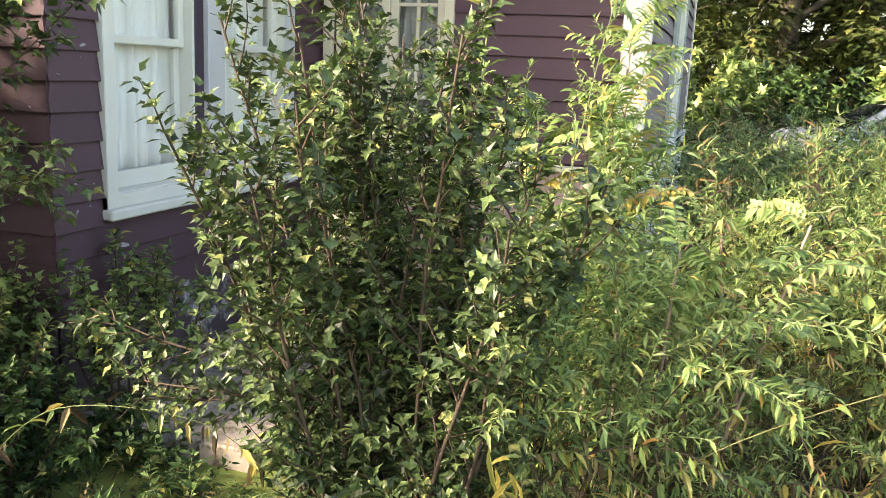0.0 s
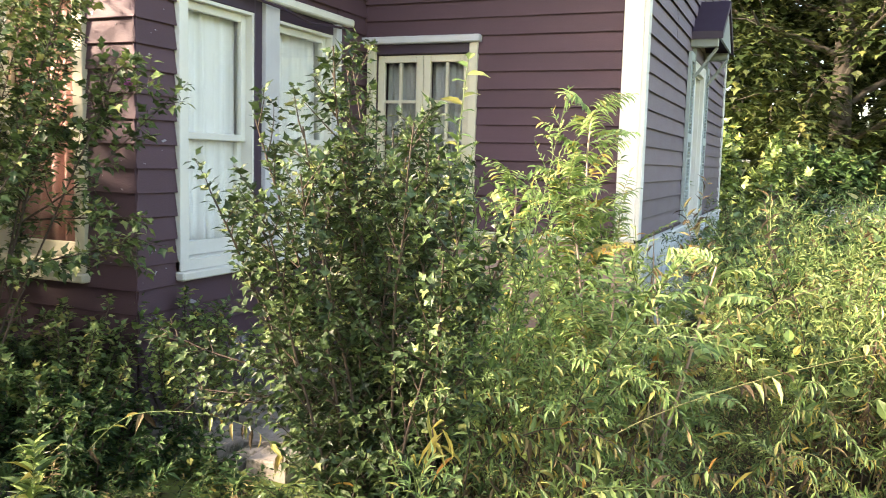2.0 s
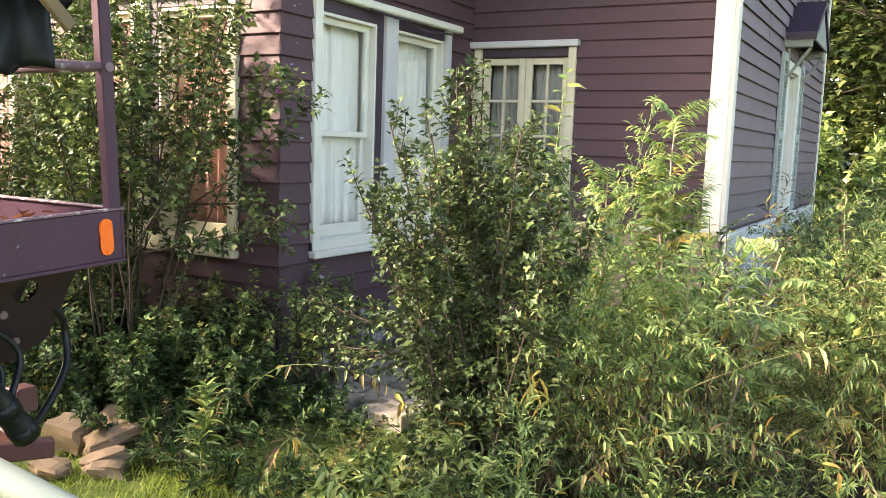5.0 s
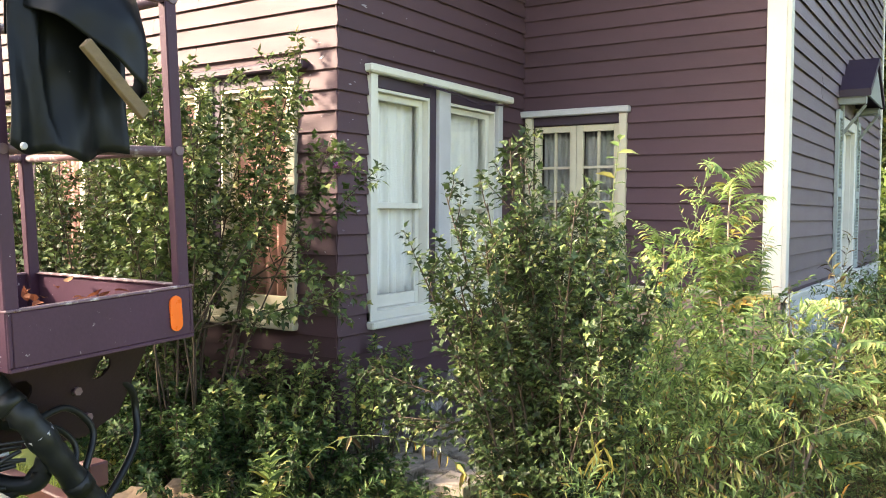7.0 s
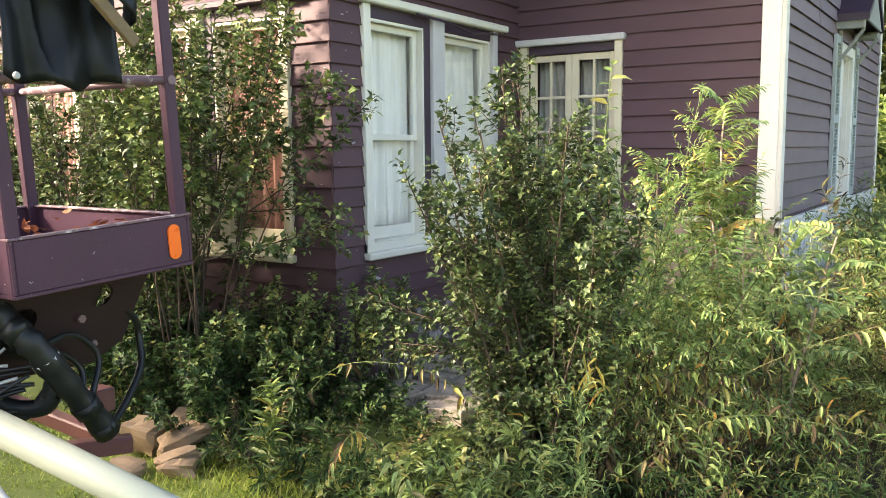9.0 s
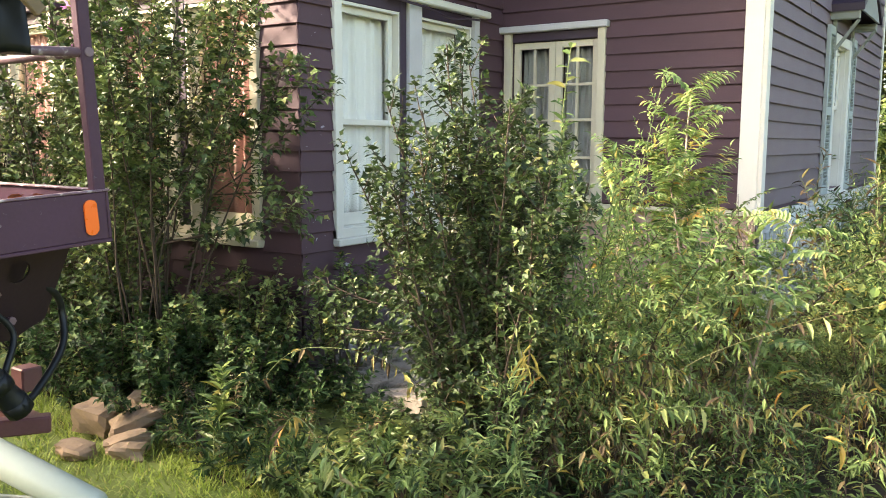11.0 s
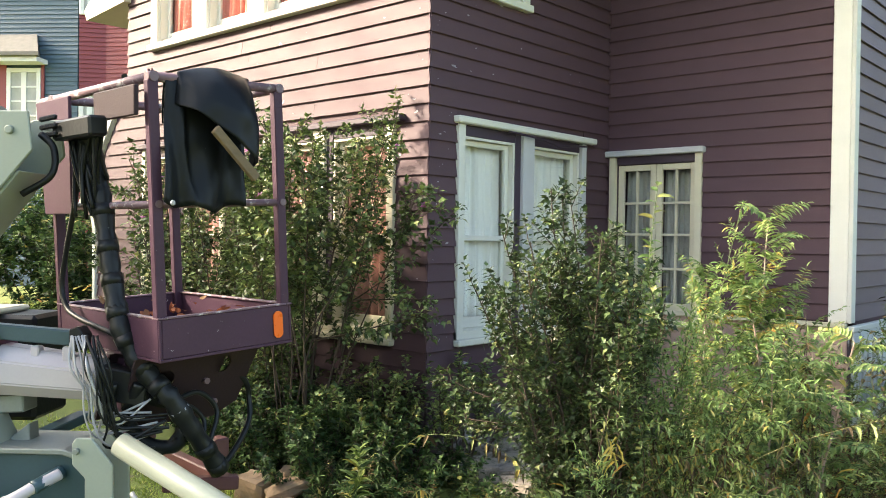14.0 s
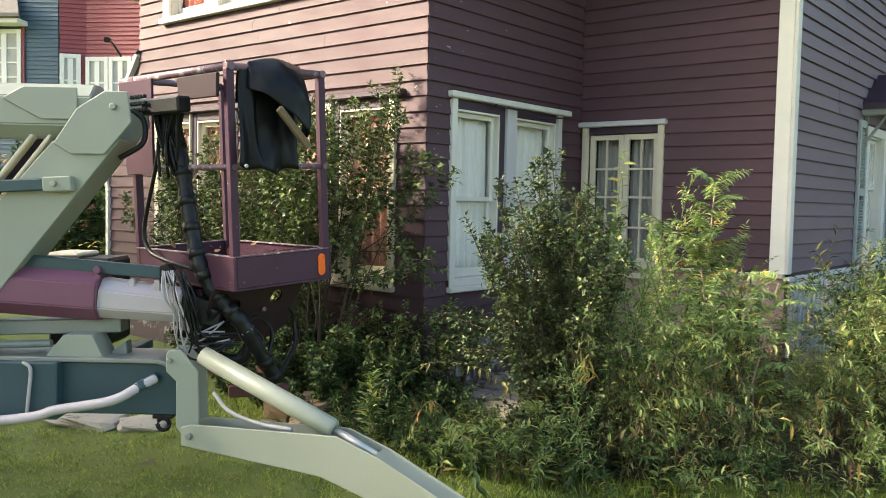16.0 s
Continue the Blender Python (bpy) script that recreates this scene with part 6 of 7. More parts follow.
    for nm, lo, hi in (("tray_side", (0, 0, 0.0125), (BW, t, TRAY)), ("tray_side", (0, BD - t, 0.0125), (BW, BD, TRAY)), ("tray_side", (0, t + 0.0005, 0.0125), (t, BD - t - 0.0005, TRAY)), ("tray_side", (BW - t, t + 0.0005, 0.0125), (BW, BD - t - 0.0005, TRAY))):
        slab(nm, lo, hi, L_PURPLE, tray, 0.003, m=BM)
    for lo, hi in (((0.0, -0.004, TRAY + 0.0005), (BW + 0.004, 0.024, TRAY + 0.008)), ((0.0, BD - 0.024, TRAY + 0.0005), (BW + 0.004, BD + 0.004, TRAY + 0.008)), ((-0.004, 0.025, TRAY + 0.0005), (0.024, BD - 0.025, TRAY + 0.008)), ((BW - 0.024, 0.025, TRAY + 0.0005), (BW + 0.004, BD - 0.025, TRAY + 0.008))):
        slab("tray_lip", lo, hi, L_WORN, tray, 0.002, m=BM)
    for x, y in ((0.0, 0.0), (BW - 0.045, 0.0), (0.0, BD - 0.045), (BW - 0.045, BD - 0.045)):
        slab("post", (x + 0.003, y - 0.003, 0.0), (x + 0.040, y + 0.040, RAIL), L_PURPLE, tray, 0.004, m=BM)
    c = 0.022
    for z, r, mt in ((RAIL + 0.012, 0.020, L_WORN), (0.612, 0.015, L_WORN)):
        for p, q in (((-0.11 if z > 1 else 0, c), (BW, c)), ((BW - c, 0), (BW - c, BD)), ((0, BD - c), (BW, BD - c)), ((c, 0), (c, BD))):
            pipe("rail", [(*p, z), (*q, z)], r, mt, tray, BM)
    bm = bmesh.new()
    bmesh.ops.create_cone(bm, cap_ends=True, segments=14, radius1=0.019, radius2=0.019, depth=0.006)
    bmesh.ops.transform(bm, matrix=Matrix.Translation((BW + 0.004, BD - 0.072, 0.088)) @ Matrix.Rotation(1.5708, 4, "Y") @ Matrix.Diagonal((1.25, 1.25, 1, 1)), verts=bm.verts)
    for v in bm.verts:
        v.co.z += 0.034 if v.co.z > 0.088 else -0.034
    bmesh.ops.transform(bm, matrix=BM, verts=bm.verts)
    part("reflector", bm, L_ORANGE, tray, "orange oblong side reflector")
    # control panel, levers, cover plates
    plate("control_panel", [(0.0, 0.58), (0.28, 0.58), (0.30, 1.085), (-0.05, 1.085)], -0.035, -0.020, L_PURPLE, tray, BM, 0.004, "purple control panel plate")
    plate("cover_plate", [(0.57, 0.95), (0.91, 0.95), (0.92, 1.065), (0.57, 1.065)], -0.05, -0.03, L_DARK, tray, BM, 0.004, "near-black cover plate under the rail")
    bx = slab("lever_box", (0.35, -0.13, 0.885), (0.70, -0.052, 0.965), L_BLACK, tray, 0.01, "black control lever box", m=BM)
    for i in range(6):
        for j in range(3):
            bm = bmesh.new()
            bmesh.ops.create_icosphere(bm, subdivisions=1, radius=0.013)
            bmesh.ops.transform(bm, matrix=BM @ Matrix.Translation((0.29 + i * 0.026, -0.145, 0.91 + j * 0.034)), verts=bm.verts)
            part("lever_knob", bm, L_BLACK, bx)
    # wrapped hose sleeve, from the levers down under the tray
    sl = [(-1.99, 0.17, 2.10), (-1.97, 0.19, 1.97), (-1.93, 0.20, 1.82), (-1.88, 0.20, 1.64), (-1.83, 0.20, 1.48), (-1.77, 0.20, 1.33), (-1.725, 0.235, 1.21), (-1.665, 0.285, 1.11), (-1.608, 0.336, 1.03), (-1.60, 0.43, 0.89), (-1.60, 0.54, 0.735), (-1.605, 0.565, 0.70)]
    pts = curve_pts(sl, 6)
    rr = random.Random(8)
    bm = bmesh.new()
    tube_into(bm, pts, [0.042 + 0.004 * math.sin(i * 1.9) + rr.uniform(-0.003, 0.003) for i in range(len(pts))], 12)
    part("hose_sleeve", bm, L_BLACK, lift, "black taped hose bundle")
    for u in (0.20, 0.28, 0.36, 0.44, 0.52, 0.60, 0.68, 0.88, 0.94, 0.78):
        i = int(u * (len(pts) - 2))
        bm = bmesh.new()
        d = (pts[i + 1] - pts[i]).normalized()
        tube_into(bm, [pts[i] - d * (0.005 if u == 0.78 else 0.024), pts[i] + d * (0.005 if u == 0.78 else 0.024)], 0.0455, 10)
        part("cable_tie" if u == 0.78 else "tape_wrap", bm, L_WIRE if u == 0.78 else L_BLACK, lift)
    for k in range(26):
        a = Vector((-2.09 + 0.0095 * k, 0.15 + rr.uniform(-0.03, 0.02), 2.12))
        b = Vector(sl[1]) + Vector((rr.uniform(-0.06, 0.06), rr.uniform(-0.06, 0.03), rr.uniform(-0.24, 0.0)))
        pipe("hose", [a, a.lerp(b, 0.5) + Vector((rr.gauss(0, 0.022), -0.01, 0)), b], rr.uniform(0.006, 0.010), L_BLACK, lift, sides=6, smooth_n=4)
    # loose hoses below the basket and cables at the boom's end
    loops = [[(-2.06, 0.16, 2.1), (-2.13, 0.18, 1.86), (-2.25, 0.18, 1.51), (-2.22, 0.18, 1.385), (-2.10, 0.18, 1.335), (-1.81, 0.19, 1.29)],
             [(-1.70, 0.25, 1.10), (-1.78, 0.24, 0.95), (-1.74, 0.30, 0.84), (-1.65, 0.38, 0.83), (-1.61, 0.40, 0.93)],
             [(-1.74, 0.16, 1.10), (-1.80, 0.18, 0.94), (-1.77, 0.24, 0.82), (-1.69, 0.33, 0.80), (-1.63, 0.40, 0.90)],
             [(-1.73, 0.68, 1.11), (-1.74, 0.78, 1.04), (-1.755, 0.815, 0.96), (-1.71, 0.78, 0.85), (-1.64, 0.64, 0.74), (-1.605, 0.55, 0.71)],
             [(-1.62, 0.35, 1.02), (-1.67, 0.50, 1.03), (-1.67, 0.59, 0.94), (-1.63, 0.53, 0.82)],
             [(-1.62, 0.36, 0.98), (-1.66, 0.45, 0.98), (-1.66, 0.52, 0.91), (-1.62, 0.49, 0.83)]]
    for i, lp in enumerate(loops):
        pipe("hose", lp, (0.012, 0.03, 0.016, 0.013, 0.011, 0.010)[i], L_BLACK, lift, sides=8)
    for k in range(17):
        x = -0.01 + 0.007 * k
        low = rr.uniform(0.84, 1.0)
        pts2 = [(x, 0.03 + rr.uniform(-0.03, 0.02), 1.29), (x + rr.uniform(0.02, 0.07), -0.02 + rr.uniform(-0.04, 0.03), 1.17), (x + 0.05 + rr.uniform(0, 0.06), rr.uniform(-0.03, 0.03), low + 0.10), (x + rr.uniform(0.06, 0.14), 0.05, low), (x + rr.uniform(0.14, 0.30), 0.1, low + rr.uniform(-0.02, 0.10))]
        pipe("cable", [LM @ Vector(v) for v in pts2], rr.uniform(0.0035, 0.0055) if k < 8 else rr.uniform(0.004, 0.008), L_WIRE if k < 8 else L_BLACK, lift, sides=6, smooth_n=5)
    # mounting plates below the tray, with holes
    for x in (0.78, 0.56):
        bm = bmesh.new()
        outl = [(-0.02, 0.0), (0.57, 0.0), (0.53, -0.28), (0.42, -0.34), (-0.02, -0.30)]
        vs = [bm.verts.new((x, y, z - 0.002)) for y, z in outl]
        es = [bm.edges.new((vs[i], vs[(i + 1) % 5])) for i in range(5)]
        for cy, cz, cr in ((0.13, -0.12, 0.050), (0.40, -0.085, 0.040)):
            hv = [bm.verts.new((x, cy + cr * math.cos(a * 0.5236), cz + cr * math.sin(a * 0.5236))) for a in range(12)]
            es += [bm.edges.new((hv[i], hv[(i + 1) % 12])) for i in range(12)]
        bmesh.ops.triangle_fill(bm, edges=es, use_beauty=True)
        bmesh.ops.solidify(bm, geom=list(bm.faces), thickness=0.012)
        for v in bm.verts:
            v.co.x += 0.55 * v.co.z
        bmesh.ops.transform(bm, matrix=BM, verts=bm.verts)
        part("mounting_plate", bm, L_DARK, lift, "dark purple mounting plate with round holes")
    slab("mounting_web", (0.43, 0.02, -0.26), (0.60, 0.035, -0.02), L_PURPLE, lift, 0.003, m=BM)
    for y, z in ((0.33, -0.15), (0.40, -0.26)):
        bm = bmesh.new()
        tube_into(bm, [(0.780 + 0.55 * z, y, z), (0.803 + 0.55 * z, y, z)], 0.014, 6)
        bmesh.ops.transform(bm, matrix=BM, verts=bm.verts)
        part("bolt", bm, L_WORN, lift)
    bm = bmesh.new()
    tube_into(bm, [BM @ Vector((0.5, 0.36, -0.30)), LM @ Vector((0.24, 0.16, 1.05))], 0.05, 8)
    part("levelling_arm", bm, L_BLACK, lift)
    bm = bmesh.new()
    tube_into(bm, curve_pts([BM @ Vector((BW - 0.03 + 0.012 * math.sin(i), 0.018 + 0.01 * math.cos(i * 1.3), RAIL + 0.012 + 0.03 * math.cos(i * 1.9))) for i in range(9)], 4), 0.006, 5)
    part("rope_tie", bm, L_RED, tray, "faded red rope tied round the rail")
    return lift


lift = build_lift()


def build_tarp():
    """Black vinyl cover over the basket's rail: a hanging sheet, and above it a hood that bulges out and stands open below."""
    r = random.Random(3)
    bm = bmesh.new()
    nu, nv = 22, 26

    def sheet(at):
        grid = [[bm.verts.new(at(i / nu, j / nv)) for i in range(nu + 1)] for j in range(nv + 1)]
        for j in range(nv):
            for i in range(nu):
                bm.faces.new((grid[j][i], grid[j][i + 1], grid[j + 1][i + 1], grid[j + 1][i]))

    def back(u, v):
        y = 0.075 + 0.345 * u
        if v < 0.2:
            a = v / 0.2
            return (BW - 0.022 - 0.035 * math.cos(a * 1.5708), y, RAIL - 0.16 * (1 - a) + 0.034 * math.sin(a * 1.5708))
        a = (v - 0.2) / 0.8
        x = 0.012 + 0.035 * a + 0.018 * math.sin(u * 11 + a * 2) * a + 0.03 * noise.noise(Vector((u * 2.6, a * 2.2, 1.7))) * (0.3 + a) + 0.012 * abs(noise.noise(Vector((u * 7, a * 4, 4.1))))
        # a raised fold that runs down and curls under the hood
        fold = abs(u - 0.16 - 0.30 * max(0.0, a - 0.25) ** 1.5)
        x += 0.035 * math.exp(-(fold / 0.045) ** 2) * min(1.0, 3 * a)
        z = RAIL + 0.034 - (0.50 + 0.035 * math.sin(u * 2.6) + 0.012 * math.sin(u * 13)) * a
        return (BW - 0.022 + x, y - 0.055 * a * (1 - 0.4 * u), z)

    def hood(u, v):
        low = 0.13 + 0.25 * u ** 1.1
        a = v
        swell = (0.045 + 0.125 * math.sin(min(1.0, u * 1.15) * 3.1416 * 0.62)) * math.sin(min(1.0, a * 1.35) * 1.5708)
        if u > 0.86:
            swell *= 1 - ((u - 0.86) / 0.14) ** 2 * 0.72
        if u < 0.12:
            swell *= 0.35 + 0.65 * u / 0.12
        x = 0.024 + swell + 0.012 * noise.noise(Vector((u * 3, a * 3, 9.2))) + 0.006 * math.sin(u * 17 + a * 5) * a
        z = RAIL + 0.040 + 0.030 * math.sin(u * 3.1416) * (1 - a) - low * (a ** 1.25)
        return (BW - 0.022 + x - 0.02 * (1 - a), 0.125 + 0.33 * u - 0.03 * a - 0.03 * u * a, z)

    sheet(back)
    sheet(hood)
    bmesh.ops.transform(bm, matrix=BM, verts=bm.verts)
    bmesh.ops.recalc_face_normals(bm, faces=bm.faces)
    bmesh.ops.solidify(bm, geom=list(bm.faces), thickness=0.004)
    for f in bm.faces:
        f.smooth = True
    e = tagged(part("vinyl_cover", bm, L_TARP), "black vinyl control cover slung over the basket rail", "cover")
    bm = bmesh.new()
    bmesh.ops.create_cone(bm, cap_ends=True, segments=12, radius1=0.011, radius2=0.008, depth=0.006)
    bmesh.ops.transform(bm, matrix=BM @ Matrix.Translation((BW + 0.062, 0.045, RAIL - 0.47)) @ Matrix.Rotation(1.5708, 4, "Y"), verts=bm.verts)
    part("eyelet", bm, L_WIRE, e)
    w = slab("timber_stick", (-0.012, -0.018, -0.13), (0.012, 0.018, 0.13), L_WOOD, None, 0.003, m=BM @ Matrix.Translation((BW + 0.140, 0.278, RAIL - 0.285)) @ Matrix.Rotation(0.76, 4, "X"))
    tagged(w, "weathered timber stick caught in the vinyl cover", "stick")


build_tarp()


def build_litter():
    r = random.Random(66)
    f = Foliage()
    for k in range(170):
        p = BM @ Vector((r.uniform(0.04, BW - 0.04), r.uniform(0.04, BD - 0.04), 0.02 + r.random() ** 2 * 0.15))
        d = Vector((r.gauss(0, 1), r.gauss(0, 1), r.gauss(0, 0.4)))
        f.leaf(RUST_LEAF, "ovate", p, d, Vector((r.gauss(0, .5), r.gauss(0, .5), 1)), r.uniform(0.03, 0.06), r.uniform(0.02, 0.04))
    V, F, M = f.leaf_arrays([RUST_LEAF])
    tagged(new("leaf_litter", mesh_from("leaf_litter", V, F, M, [RUST_LEAF])), "rust-red fallen leaves lying in the basket tray", "leaves", kind="stuff")


build_litter()

# ---- stones, path ----
STONE_TAN = tex_mat("tan_sandstone", (0.24, 0.165, 0.105), 0.85, spread=0.3, scale=7, fine=60, dirt=(0.18, 0.15, 0.12), dirt_amt=0.45, dirt_scale=6, bump=0.7, obj_var=0.25)
STONE_GREY = tex_mat("grey_fieldstone", (0.09, 0.08, 0.072), 0.9, spread=0.35, scale=7, fine=60, dirt=(0.07, 0.07, 0.05), dirt_amt=0.45, dirt_scale=6, bump=0.7, obj_var=0.2)
STONE_PALE = tex_mat("pale_weathered_stone", (0.40, 0.37, 0.31), 0.9, spread=0.3, scale=6, fine=60, dirt=(0.16, 0.15, 0.11), dirt_amt=0.5, dirt_scale=8, bump=0.6)
CONCRETE = tex_mat("pinkish_old_concrete", (0.33, 0.28, 0.24), 0.9, spread=0.45, scale=7, fine=70, dirt=(0.09, 0.08, 0.05), dirt_amt=0.75, dirt_scale=9, bump=0.6)


def stone(at, size, turn, mat, label, seed):
    r = random.Random(seed)
    bm = bmesh.new()
    bmesh.ops.create_cube(bm, size=1.0)
    bmesh.ops.subdivide_edges(bm, edges=list(bm.edges), cuts=3, use_grid_fill=True)
    off = Vector((r.uniform(0, 50), r.uniform(0, 50), r.uniform(0, 50)))
    for v in bm.verts:
        s = v.co.normalized() * 0.62
        v.co = v.co.lerp(s, 0.48)
        v.co += v.co.normalized() * (noise.noise(v.co * 2.1 + off) * 0.20 + noise.noise(v.co * 5 + off) * 0.06)
    m = Matrix.Translation(at) @ Euler([radians(a) for a in turn]).to_matrix().to_4x4() @ Matrix.Diagonal((*size, 1))
    bmesh.ops.transform(bm, matrix=m, verts=bm.verts)
    ob = part("stone", bm, mat)
    return tagged(ob, label, "stone", "stones in the heap")


for i, (x, y, z, sx, sy, sz, tx, ty, tz) in enumerate(((-2.72, 1.78, 0.14, .42, .20, .13, 12, -18, 62), (-2.95, 1.72, 0.12, .34, .26, .22, 5, 12, 20), (-2.62, 1.66, 0.08, .34, .16, .10, 4, -10, 70), (-2.55, 1.62, 0.05, .26, .22, .11, 0, 5, 40),
                                                       (-2.90, 1.95, 0.17, .20, .16, .13, 10, 20, 10), (-2.82, 1.98, 0.17, .15, .13, .10, 0, 0, 45), (-2.78, 1.48, 0.05, .30, .22, .10, 3, 4, 10))):
    stone((x, y, z * 0.8), (sx * 0.62, sy * 0.62, sz * 0.66), (tx, ty, tz), STONE_TAN, "tan sandstone block in a loose heap on the grass", 200 + i)
for i, (x, y, z, s) in enumerate(((-2.98, 2.12, 0.13, .26), (-2.80, 2.20, 0.12, .24), (-2.66, 2.12, 0.08, .20), (-2.62, 1.95, 0.07, .20), (-2.50, 1.92, 0.06, .18), (-2.52, 2.12, 0.06, .2), (-3.15, 1.9, 0.09, .22), (-2.38, 1.95, 0.05, .15))):
    stone((x, y, z * 0.8), (s * 0.7, s * 0.56, s * 0.45), (10 * i, 7 * i, 50 * i), STONE_GREY, "dark grey fieldstone in a loose heap", 300 + i)


tagged(stone((-3.92, 0.74, 0.035), (0.52, 0.40, 0.085), (0, 2, 24), STONE_PALE, "", 371), "pale weathered flat stone lying on the lawn under the lift", "stone", "flat stones")
tagged(stone((-3.52, 0.92, 0.03), (0.30, 0.24, 0.07), (3, 0, 60), STONE_PALE, "", 372), "pale weathered flat stone lying on the lawn under the lift", "stone", "flat stones")


def build_path():
    """Broken concrete flags by the wing's east wall."""
    r = random.Random(17)
    p = empty("garden_path", "broken pinkish concrete path slabs by the wall", "path", kind="structure")
    y = 2.96
    k = 0
    while y < 5.3:
        d = r.uniform(0.20, 0.36)
        cuts = [-2.70] + sorted(-2.70 + 0.25 * q + r.uniform(-0.07, 0.07) for q in range(1, 4)) + [-1.70]
        for x0, x1 in zip(cuts, [c - 0.01 for c in cuts[1:]]):
            bm = bmesh.new()
            a = r.uniform(-0.015, 0.015)
            vs = [(x0 + r.uniform(0, .015), y + r.uniform(0, .02)), (x1 - r.uniform(0, .015), y + r.uniform(0, .02)), (x1 - r.uniform(0, .015), y + d - 0.012 - r.uniform(0, .02)), (x0 + r.uniform(0, .015), y + d - 0.012 - r.uniform(0, .02))]
            lo = [bm.verts.new((q[0], q[1], -0.02)) for q in vs]
            hi = [bm.verts.new((q[0], q[1], 0.075 + a + r.uniform(-0.022, 0.022))) for q in vs]
            bm.faces.new(lo[::-1])
            bm.faces.new(hi)
            for i in range(4):
                bm.faces.new((lo[i], lo[(i + 1) % 4], hi[(i + 1) % 4], hi[i]))
            bmesh.ops.bevel(bm, geom=list(bm.edges), offset=0.008, segments=1, affect="EDGES")
            part("flag", bm, CONCRETE, p)
        y += d



build_path()

# ---- neighbours and distance ----
N_TEAL = tex_mat("blue_grey_siding", (0.070, 0.115, 0.150), 0.55, spread=0.12, scale=1.5, bump=0.1)
N_RED = tex_mat("barn_red_siding", (0.23, 0.045, 0.050), 0.55, spread=0.12, scale=1.5, bump=0.1)
N_WHITE = tex_mat("white_window_paint", (0.75, 0.75, 0.72), 0.5, spread=0.06)
N_ROOF = tex_mat("grey_shingle", (0.17, 0.16, 0.145), 0.9, spread=0.35, scale=8, bump=0.5)
N_CURT = tex_mat("pale_blind_cloth", (0.42, 0.42, 0.40), 0.9, spread=0.25, scale=6, bump=0.0)


def siding(house, m, w, z0, z1, mat, step=0.105):
    """Lapped boards of a far wall, joined."""
    bm = bmesh.new()
    z = z0
    while z < z1:
        h = min(step, z1 - z)
        v = [bm.verts.new(p) for p in ((0, 0, z), (w, 0, z), (w, 0.0, z + h), (0, 0.0, z + h), (0, 0.022, z), (w, 0.022, z))]
        bm.faces.new((v[4], v[5], v[2], v[3]))
        bm.faces.new((v[0], v[1], v[5], v[4]))
        z += step
    bmesh.ops.recalc_face_normals(bm, faces=bm.faces)
    bmesh.ops.transform(bm, matrix=m, verts=bm.verts)
    part("siding", bm, mat, house)


def far_window(house, m, x0, x1, z0, z1, cols, rows, trim=None):
    w = slab("window", (x0, 0.022, z0), (x1, 0.032, z1), N_CURT, house, 0, m=m)
    tm = trim or N_WHITE
    t = 0.10
    for lo, hi in (((x0 - t, 0.023, z0 - t), (x0, 0.075, z1 + t)), ((x1, 0.023, z0 - t), (x1 + t, 0.075, z1 + t)), ((x0, 0.023, z1), (x1, 0.073, z1 + t)), ((x0, 0.023, z0 - t), (x1, 0.073, z0))):
        slab("casing", lo, hi, tm, w, 0.006, m=m)
    for c in range(1, cols):
        x = x0 + (x1 - x0) * c / cols
        k = 0.06 if c * 2 == cols else 0.02
        slab("muntin", (x - k, 0.033, z0), (x + k, 0.06, z1), N_WHITE, w, 0, m=m)
    for c in range(1, rows):
        z = z0 + (z1 - z0) * c / rows
        slab("muntin", (x0, 0.033, z - 0.02), (x1, 0.058, z + 0.02), N_WHITE, w, 0, m=m)


def face(origin, direction, z=0.0):
    """A wall frame whose x runs along direction and whose y faces out to the right of it."""
    d = Vector((*direction, 0)).normalized()
    o = Vector((d.y, -d.x, 0))
    return Matrix(((d.x, o.x, 0, origin[0]), (d.y, o.y, 0, origin[1]), (0, 0, 1, z), (0, 0, 0, 1)))


